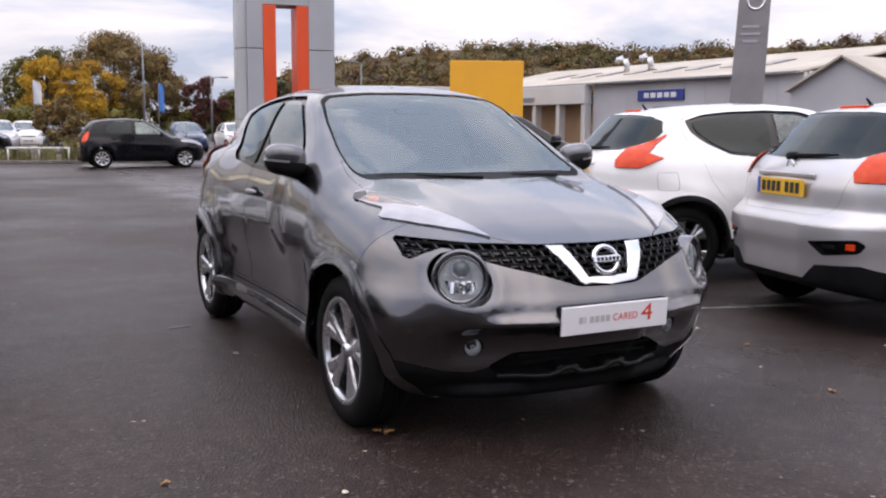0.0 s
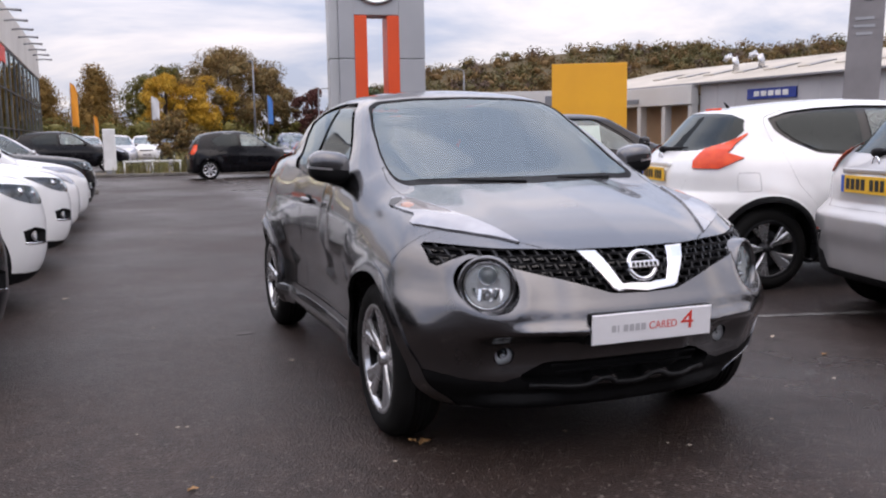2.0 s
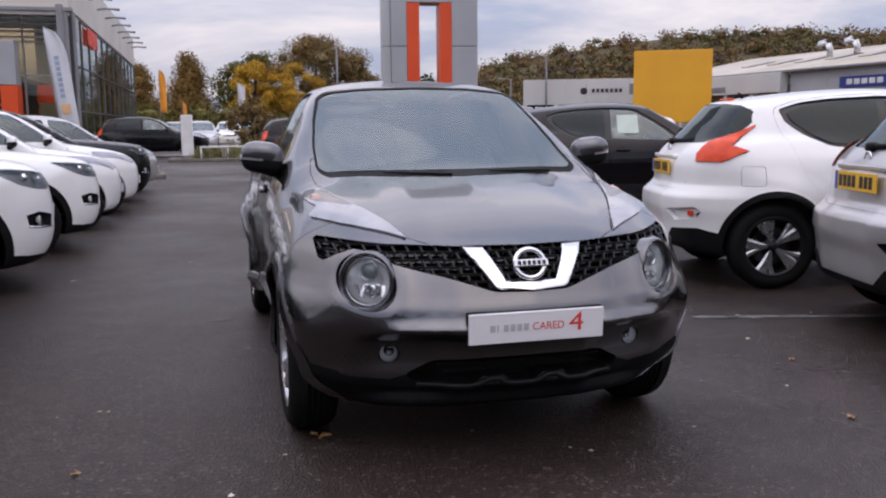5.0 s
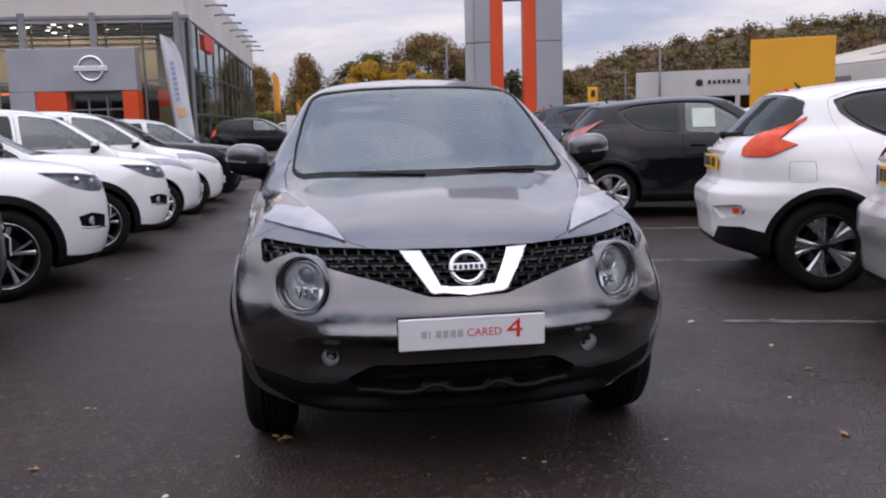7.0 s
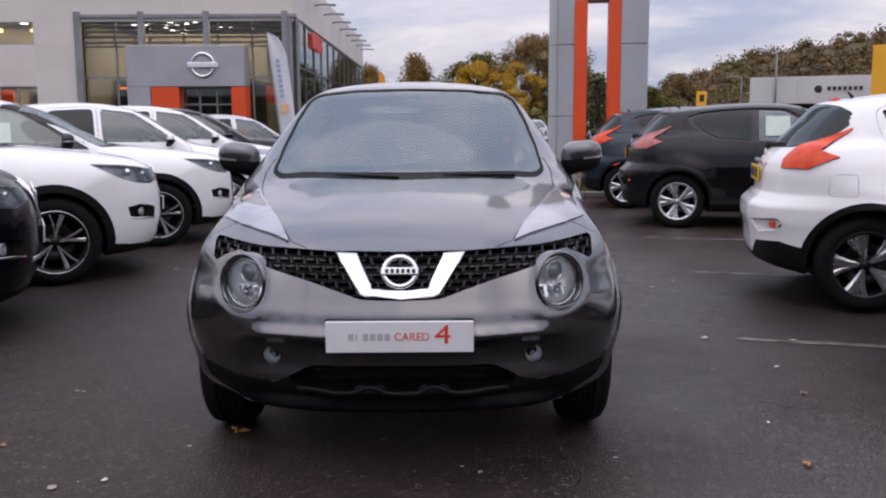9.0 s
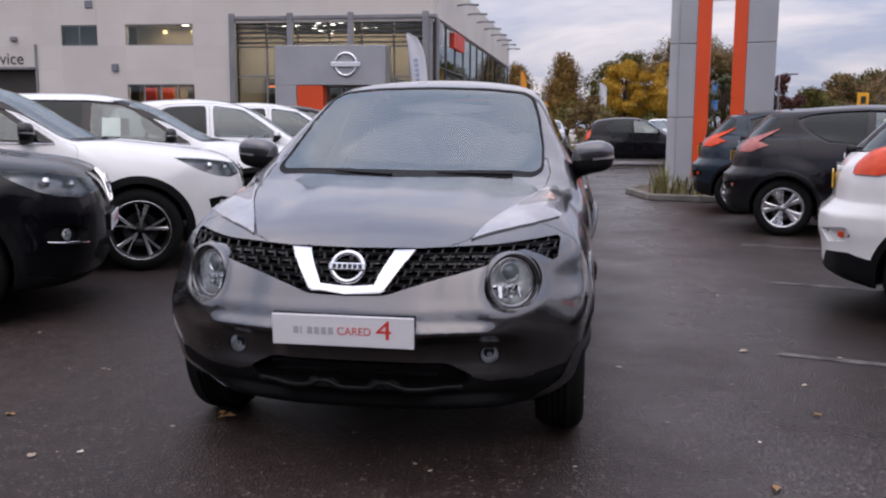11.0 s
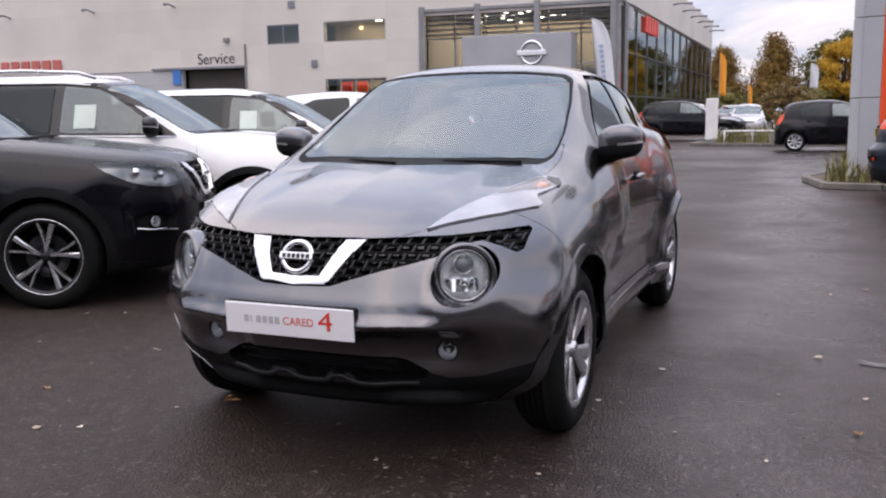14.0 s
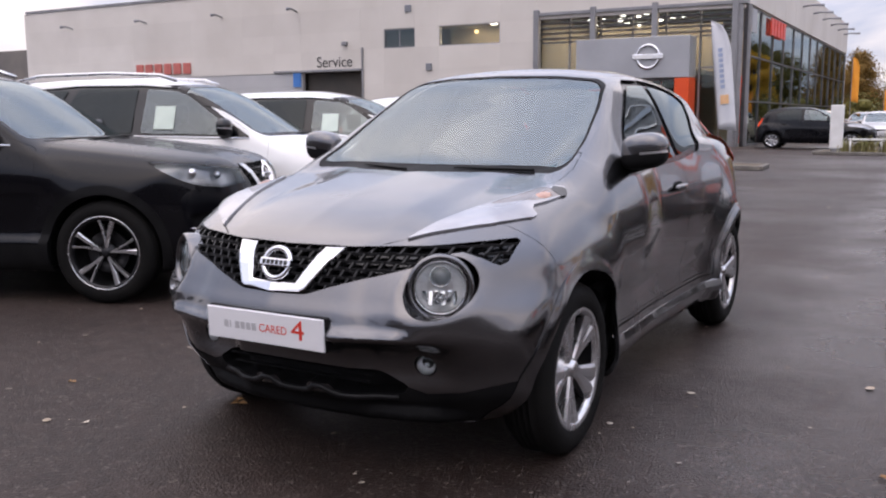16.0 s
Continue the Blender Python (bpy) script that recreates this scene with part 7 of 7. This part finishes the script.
# its own x runs along the front wall, y away from the car park
EAVE, RIDGE, DEEP = 4.1, 5.87, 9.0
for k in range(10):
    part("wall_panel", box_bm(11.2 + 1.5 * k + 0.006, 11.2 + 1.5 * (k + 1) - 0.006, 0, 0.25, 0, EAVE - 0.05, 0.01), GREYCLAD, hall)
for k in range(15):
    x0, x1 = -4.5 + 2.05 * k, -4.5 + 2.05 * (k + 1) - 0.012
    for y0, z0, y1, z1 in ((-0.35, EAVE, DEEP, RIDGE), (2 * DEEP, EAVE, DEEP, RIDGE)):
        bm = bmesh.new()
        vs = [bm.verts.new(p) for p in ((x0, y0, z0), (x1, y0, z0), (x1, y1, z1), (x0, y1, z1), (x0, y0, z0 - 0.1), (x1, y0, z0 - 0.1), (x1, y1, z1 - 0.1), (x0, y1, z1 - 0.1))]
        for f in ((0, 1, 2, 3), (7, 6, 5, 4), (0, 4, 5, 1), (1, 5, 6, 2), (2, 6, 7, 3), (3, 7, 4, 0)):
            bm.faces.new([vs[i] for i in f])
        bmesh.ops.recalc_face_normals(bm, faces=bm.faces[:])
        part("roof_sheet", bm, ROOFSHEET, hall)
PITCH = math.degrees(math.atan2(RIDGE - EAVE, DEEP + 0.35))
for k in range(8):
    light = part("skylight", box_bm(0, 0.8, 3.2, 5.2, 0.01, 0.05, 0.01), ROOMFLOOR, hall, "dark roof skylight", m=pose(3.0 + 2.6 * k, -0.35, EAVE, PITCH, 0, 0))
    part("skylight_kerb", box_bm(-0.06, 0.86, 3.14, 3.2, 0.0, 0.07), ROOFSHEET, light)
part("gutter", box_bm(-4.5, 26.2, -0.47, -0.35, EAVE - 0.14, EAVE - 0.02, 0.02), FRAME, hall)
for x in (9.2, 11.4):
    part("roof_vent", tube_bm([(x, 4.4, 4.8), (x, 4.4, 5.45), (x - 0.08, 4.35, 5.75), (x - 0.32, 4.25, 5.92), (x - 0.6, 4.15, 5.8), (x - 0.68, 4.1, 5.6)], 0.19, 12), ALLOY, hall, "curved silver roof vent", True)
part("end_wall", box_bm(-4.5, -4.3, 0.3, 2 * DEEP, 0, EAVE), WHITECLAD, hall)
part("far_end_wall", box_bm(26.0, 26.2, 0.3, 2 * DEEP, 0, EAVE), GREYCLAD, hall)
part("low_front", box_bm(-4.3, 11.1, -0.6, -0.02, 2.85, EAVE - 0.12, 0.02), WHITECLAD, hall)
for k in range(7):
    part("front_post", box_bm(-4.3 + 2.5 * k, -3.95 + 2.5 * k, -0.5, 0, 0, 2.85, 0.01), WHITECLAD, hall)
part("front_recess", box_bm(-4.3, 11.1, 0.6, 0.8, 0, 2.85), BEIGE, hall)
part("front_sign", box_bm(3.6, 6.0, -0.66, -0.6, 3.05, 3.33, 0.01), CLADSIDE, hall)
board = part("sign_board", box_bm(15.2, 18.75, -0.12, -0.02, 2.93, 3.5, 0.02), surf("deep_blue_sign", (0.02, 0.05, 0.30), None, 1.0, (0.35, 0.45)), hall, "deep blue sign board")
for k in range(5):
    part("sign_mark", box_bm(15.75 + 0.52 * k, 16.15 + 0.52 * k, -0.15, -0.12, 3.08, 3.36, 0.02), WHITEPAINT, board)
part("door_panel", box_bm(16.4, 18.4, -0.03, 0.02, 0, 2.6, 0.01), CLADSIDE, hall, "dark grey service door")
# gable bays
for x0, mt, face in ((26.3, GREYCLAD, -1.0), (32.2, WHITECLAD, 0.2)):
    mid = x0 + 2.7
    part("gable_bay", prism_bm([(x0, 0), (x0 + 5.4, 0), (x0 + 5.4, 3.1), (mid, 4.45), (x0, 3.1)], face, 10), mt, hall)
    for tilt in (1, -1):
        bm = prism_bm([(-0.05, 0.0), (3.15, 0.0), (3.15, 0.09), (-0.05, 0.09)], face - 0.3, 10.1)
        if tilt < 0:
            for v in bm.verts:
                v.co.x = -v.co.x
            bmesh.ops.reverse_faces(bm, faces=bm.faces[:])
        part("gable_roof", bm, ROOFSHEET, hall, m=pose(mid, 0, 4.47, 0, 26.6 * tilt, 0))
# white showroom further left
ws = thing("white_showroom", "long white flat-roofed showroom with dark windows", "building", pose(22.9, 63.0, 0, 0, 0, -24))
for k in range(6):
    part("wall_panel", box_bm(1.6 * k + 0.006, 1.6 * (k + 1) - 0.006, 0, 0.3, 2.6, 4.5, 0.01), WHITECLAD, ws)
for k in range(4):
    part("window", box_bm(0.3 + 2.4 * k, 2.4 + 2.4 * k, 0.1, 0.2, 0.3, 2.55), DARKTINT, ws)
    part("pier", box_bm(-0.05 + 2.4 * k, 0.28 + 2.4 * k, 0, 0.3, 0, 2.6), WHITECLAD, ws)
part("room_back", box_bm(0, 9.6, 4, 4.2, 0, 4.4), DARKROOM, ws)
part("roof_slab", box_bm(0, 9.6, 0.3, 9, 4.3, 4.45), CLADSIDE, ws)
part("sign_emblem", blob_bm((4.6, -0.03, 3.6), (0.26, 0.05, 0.26), 2.2), INK, ws, smooth=True)
for k in range(7):
    part("sign_mark", box_bm(5.2 + 0.34 * k, 5.42 + 0.34 * k, -0.04, 0, 3.48, 3.75), INK, ws)
part("high_window", box_bm(8.0, 9.5, -0.02, 0.02, 3.3, 4.1), CLADSIDE, ws)
ys = thing("yellow_sign", "plain yellow sign block in front of showroom", "sign", pose(23.5, 45.8, 0, 0, 0, -30.2))
part("sign_face", box_bm(0, 4.42, 0, 0.5, 1.2, 5.35, 0.02), YELLOW, ys)
for x in (0.8, 3.6):
    part("sign_leg", box_bm(x - 0.15, x + 0.15, 0.15, 0.4, 0, 1.2), YELLOW, ys)
ym = thing("small_yellow_sign", "small yellow sign on a pole", "sign", pose(15.6, 50.0, 0))
part("sign_face", box_bm(-0.3, 0.3, -0.05, 0.05, 2.2, 3.1, 0.02), YELLOW, ym)
part("sign_mark", box_bm(-0.12, 0.15, -0.06, -0.05, 2.5, 2.9), INK, ym)
part("sign_pole", tube_bm([(0, 0.05, 0), (0, 0.05, 2.3)], 0.05, 8), FRAME, ym)
gt = thing("grey_banner_tower", "leaning grey banner tower with pale print", "sign", pose(19.34, 18.06, 0, 0, 0, -46))
bm = prism_bm([(-0.62, 0.0), (0.42, 0.0), (0.60, 7.4), (-0.30, 7.4)], -0.1, 0.1, 0.02)
part("banner_body", bm, surf("grey_banner_face", (0.27, 0.255, 0.26), (0.20, 0.19, 0.195), 0.8, (0.4, 0.55)), gt)
for k, w in enumerate((0.25, 0.28, 0.22)):
    part("banner_mark", box_bm(-w, w, -0.115, -0.1, 4.45 - 0.22 * k, 4.53 - 0.22 * k), CLAD, gt)
part("banner_emblem", lathe([(0.2, 0), (0.21, 0.02), (0.27, 0.02), (0.28, 0)], 28), CHROME, gt, "pale ring emblem", True, pose(0.12, -0.1, 5.25, 0, 0, -90))
# works building beyond the showroom
wk = thing("works_building", "dark works building with a roof tank", "building", pose(-66, 50, 0))
part("works_wall", box_bm(-12, 8, 0, 14, 0, 7.4, 0.05), surf("brown_grey_stucco", (0.20, 0.18, 0.16), (0.15, 0.14, 0.13), 0.4, (0.7, 0.85), 0, 0.05), wk)
part("roof_tank", lathe([(0.0, 0), (1.6, 0), (1.6, 1.9), (1.4, 2.2), (0.0, 2.4)], 24), CLADSIDE, wk, smooth=True, m=pose(2.5, 3, 7.4, 0, -90, 0))
for k in range(8):
    part("rail_post", box_bm(-4.0 + 1.5 * k, -3.95 + 1.5 * k, 0.2, 0.25, 7.4, 8.4), FRAME, wk)
part("rail_bar", box_bm(-4.0, 7.6, 0.2, 0.25, 8.35, 8.42), FRAME, wk)
cn = thing("bay_canopy", "low dark flat canopy beside the workshop wall", "canopy", pose(-46, 33.5, 0))
part("canopy_roof", box_bm(-12, 3.5, 0, 3.4, 3.1, 3.5, 0.03), CLADSIDE, cn)
for x in (-11, -4, 3):
    part("canopy_post", box_bm(x - 0.1, x + 0.1, 0.2, 0.4, 0, 3.1), FRAME, cn)


# ---- trees ----
def leaf_cloud(rng, centres, radii, n, size, squash=0.8):
    """Small leaves on and in a set of uneven clumps."""
    pick = rng.choice(len(centres), n, p=radii ** 2 / (radii ** 2).sum())
    d = rng.normal(size=(n, 3))
    d /= np.linalg.norm(d, axis=1)[:, None]
    pos = centres[pick] + d * (radii[pick] * rng.uniform(0.3, 1.12, n) ** 0.7)[:, None] * (1, 1, squash)
    a = rng.normal(size=(n, 3)) + d * 0.8
    a /= np.linalg.norm(a, axis=1)[:, None]
    u = np.cross(a, rng.normal(size=(n, 3)))
    u /= np.linalg.norm(u, axis=1)[:, None]
    v = np.cross(a, u)
    s = size * rng.uniform(0.6, 1.4, n)[:, None]
    ico = np.array([(0, 0, 1), (0.89, 0, 0.45), (0.28, 0.85, 0.45), (-0.72, 0.53, 0.45), (-0.72, -0.53, 0.45), (0.28, -0.85, 0.45), (0.72, 0.53, -0.45), (-0.28, 0.85, -0.45), (-0.89, 0, -0.45), (-0.28, -0.85, -0.45), (0.72, -0.53, -0.45), (0, 0, -1)])
    tri = [(0, 1, 2), (0, 2, 3), (0, 3, 4), (0, 4, 5), (0, 5, 1), (1, 6, 2), (2, 7, 3), (3, 8, 4), (4, 9, 5), (5, 10, 1), (2, 6, 7), (3, 7, 8), (4, 8, 9), (5, 9, 10), (1, 10, 6), (11, 7, 6), (11, 8, 7), (11, 9, 8), (11, 10, 9), (11, 6, 10)]
    cores = (centres[:, None] + ico * (0.5 * radii[:, None, None]) * rng.uniform(0.7, 1.05, (len(centres), 12, 1)) * (1, 1, squash)).reshape(-1, 3)
    quad = np.stack([pos - u * s, pos - v * s * 0.6, pos + u * s, pos + v * s * 0.6], 1).reshape(-1, 3)
    faces = np.arange(4 * n).reshape(-1, 4).tolist() + [[4 * n + 12 * k + i for i in t] for k in range(len(centres)) for t in tri]
    return np.concatenate([quad, cores]), faces


def foliage(name, *stops):
    m, n, l, p = shader(name)
    r = n.new("ShaderNodeValToRGB")
    while len(r.color_ramp.elements) < len(stops):
        r.color_ramp.elements.new(0.5)
    for k, (e, c) in enumerate(zip(r.color_ramp.elements, stops)):
        e.position, e.color = k / (len(stops) - 1), (*c, 1)
    l.new(n.new("ShaderNodeNewGeometry").outputs["Random Per Island"], r.inputs[0])
    l.new(r.outputs[0], p.inputs["Base Color"])
    p.inputs["Roughness"].default_value = 0.65
    p.inputs["Specular IOR Level"].default_value = 0.2
    return m


BARK = surf("bark", (0.10, 0.075, 0.055), (0.06, 0.045, 0.035), 3.0, (0.85, 0.95), 0, 0.6, 25.0)
GOLD = foliage("golden_leaves", (0.40, 0.22, 0.02), (0.62, 0.36, 0.03), (0.50, 0.30, 0.04), (0.28, 0.20, 0.03))
RUSSET = foliage("russet_leaves", (0.16, 0.09, 0.035), (0.24, 0.15, 0.055), (0.19, 0.145, 0.06), (0.12, 0.095, 0.045))
FAROLIVE = foliage("far_olive_leaves", (0.095, 0.085, 0.034), (0.125, 0.108, 0.042), (0.078, 0.074, 0.030))
FARRUSSET = foliage("far_russet_leaves", (0.15, 0.088, 0.036), (0.185, 0.115, 0.045), (0.12, 0.08, 0.035))
FARBRONZE = foliage("far_bronze_leaves", (0.18, 0.115, 0.04), (0.15, 0.105, 0.04), (0.12, 0.09, 0.04))
FARBARE = foliage("far_bare_twigs", (0.10, 0.065, 0.05), (0.12, 0.08, 0.06), (0.085, 0.065, 0.05))
OLIVE = foliage("olive_leaves", (0.09, 0.09, 0.025), (0.14, 0.12, 0.03), (0.06, 0.07, 0.02), (0.20, 0.15, 0.03))
WINE = foliage("wine_leaves", (0.09, 0.03, 0.03), (0.13, 0.05, 0.035), (0.07, 0.035, 0.03))
CONE = foliage("bronze_leaves", (0.17, 0.10, 0.03), (0.24, 0.14, 0.035), (0.13, 0.095, 0.03))


def tree(x, y, h, w, mt, label, seed, shape="round", n=2600, leaf=0.16):
    rng = np.random.RandomState(seed)
    t = thing("tree", label, "tree", pose(x, y, 0))
    base = h * (0.15 if shape == "round" else 0.02)
    lean = rng.uniform(-0.03, 0.03, 2) * h
    bm = tube_bm([(0, 0, 0), (lean[0] * 0.4, lean[1] * 0.4, h * 0.35), (lean[0], lean[1], h * 0.85)], [0.035 * h, 0.024 * h, 0.006 * h], 9)
    part("trunk", bm, BARK, t, smooth=True)
    cs, rs = [], []
    for k in range(58 if shape == "round" else 44):
        a = rng.uniform(0, 6.28)
        if shape == "round":
            f = rng.uniform(0, 1)
            z = base + (h - base) * (0.12 + 0.80 * f)
            reach = w * 0.5 * math.sqrt(max(0.05, 1 - (2 * f - 0.85) ** 2)) * rng.uniform(0.1, 1.0) ** 0.6
            r = w * rng.uniform(0.08, 0.15)
        else:
            f = k / 44
            z = base + (h - base) * (0.05 + 0.88 * f)
            reach = w * 0.36 * (1 - f) ** 0.7 * rng.uniform(0.3, 1.0)
            r = w * (0.11 + 0.22 * (1 - f) ** 0.6) * rng.uniform(0.85, 1.15)
        cs.append((reach * math.cos(a), reach * math.sin(a), min(z, h - r * 0.7)))
        rs.append(r)
    for c in cs[:9]:
        part("limb", tube_bm([(lean[0] * 0.3, lean[1] * 0.3, h * rng.uniform(0.22, 0.5)), (c[0] * 0.5, c[1] * 0.5, c[2] * 0.8), c], [0.014 * h, 0.009 * h, 0.003 * h], 6), BARK, t, smooth=True)
    V, F = leaf_cloud(rng, np.array(cs), np.array(rs), n, leaf)
    tagged(put("crown", mesh_from("crown", V, F), mt, t), kind="stuff")


tree(11.3, 97, 10.9, 12.6, RUSSET, "broad russet-brown autumn tree with open crown", 1, n=36000, leaf=0.09)
tree(5.0, 99, 9.3, 9.0, OLIVE, "olive-green autumn tree beside golden ones", 2, n=17000, leaf=0.11)
tree(8.2, 92, 7.7, 6.0, GOLD, "bright golden-yellow autumn tree", 3, n=22000, leaf=0.085)
tree(4.2, 92, 8.0, 5.6, GOLD, "golden-yellow autumn tree by parked cars", 4, n=20000, leaf=0.085)
tree(16.2, 99, 9.0, 6.0, RUSSET, "brown autumn tree behind the lamp post", 6, n=13000, leaf=0.11)
tree(20.2, 96, 6.7, 4.8, WINE, "dark wine-red autumn tree", 7, n=12000, leaf=0.10)
tree(24.0, 100, 5.4, 6.0, OLIVE, "low dark green tree in the distance", 8, n=10000, leaf=0.11)
tree(-2.3, 100, 9.4, 7.4, CONE, "conical bronze autumn tree", 9, "cone", 26000, 0.10)
tree(-7.6, 101, 8.4, 7.0, CONE, "conical bronze tree behind the showroom", 10, "cone", 22000, 0.10)
tree(28.0, 103, 7.0, 7.0, RUSSET, "rusty autumn tree beyond the sign tower", 12, n=10000, leaf=0.12)
tree(0.9, 34.6, 2.5, 2.2, RUSSET, "brown leafy shrub behind the planted island", 14, n=5000, leaf=0.05)
tree(3.4, 15.4, 2.4, 1.6, SHRUB, "tall dark shrub behind the sign tower", 13, n=900, leaf=0.05)


def woods():
    """The wooded hill: uneven crowns, too many to count."""
    rng = np.random.RandomState(21)
    bear = np.array([12, 14, 15.5, 18.5, 22, 26, 30, 35, 41, 46, 52, 60, 70])
    high = np.array([3, 7, 11.5, 16, 18, 20, 21, 21, 20, 20.5, 21, 22, 22])
    cs, rs = [], []
    for k in range(1500):
        b = rng.uniform(12.5, 68)
        H = np.interp(b, bear, high)
        row = rng.rand()
        far = 175 + 55 * row
        r = rng.uniform(1.6, 3.6)
        z = max(1.5, H * (0.25 + 0.75 * row) * far / 205 - r * 0.75 + rng.uniform(-0.8, 0.8))
        cs.append((far * math.sin(radians(b)) - 2, far * math.cos(radians(b)) - 3, z))
        rs.append(r)
    cs, rs = np.array(cs), np.array(rs)
    groups = rng.choice(4, len(cs), p=[0.35, 0.35, 0.2, 0.1])
    for g, (mt, lab) in enumerate(((FAROLIVE, "olive-green woodland on the far hill"), (FARRUSSET, "russet woodland on the far hill"), (FARBRONZE, "bronze woodland on the far hill"), (FARBARE, "dark bare woodland on the far hill"))):
        V, F = leaf_cloud(rng, cs[groups == g], rs[groups == g], 70000 if g < 2 else 34000, 0.30, 0.75)
        tagged(put("hill_woods", mesh_from("hill_woods", V, F), mt), lab, "woods", kind="stuff")
    # the hill itself
    V, F = [], []
    cols = 60
    for i in range(cols):
        b = 10 + 62 * i / (cols - 1)
        H = np.interp(b, bear, high)
        for far, f in ((165, 0.0), (176, 0.2), (203, 0.6), (230, 1.1), (300, 0.9)):
            V.append((far * math.sin(radians(b)) - 2, far * math.cos(radians(b)) - 3, H * f - {0.0: 0.3, 0.2: 3.0, 0.6: 3.5, 1.1: 1.8, 0.9: 2.0}[f]))
    for i in range(cols - 1):
        for j in range(4):
            q = i * 5 + j
            F.append((q, q + 1, q + 6, q + 5))
    tagged(put("hill", mesh_from("hill", V, F, True), surf("woodland_floor", (0.085, 0.066, 0.030), (0.11, 0.08, 0.036), 0.05, (0.85, 0.95))), "dark wooded hillside behind the buildings", "hill", kind="structure")


woods()


def hedge():
    """Low scrub along the far edge of the car park."""
    rng = np.random.RandomState(5)
    cs = np.array([(rng.uniform(-9, 34), rng.uniform(86, 104), rng.uniform(0.6, 2.6)) for _ in range(150)])
    V, F = leaf_cloud(rng, cs, rng.uniform(0.9, 1.8, 150), 20000, 0.13)
    tagged(put("far_scrub", mesh_from("far_scrub", V, F), OLIVE), "tangled olive scrub at the car park's far edge", "scrub", kind="stuff")


hedge()
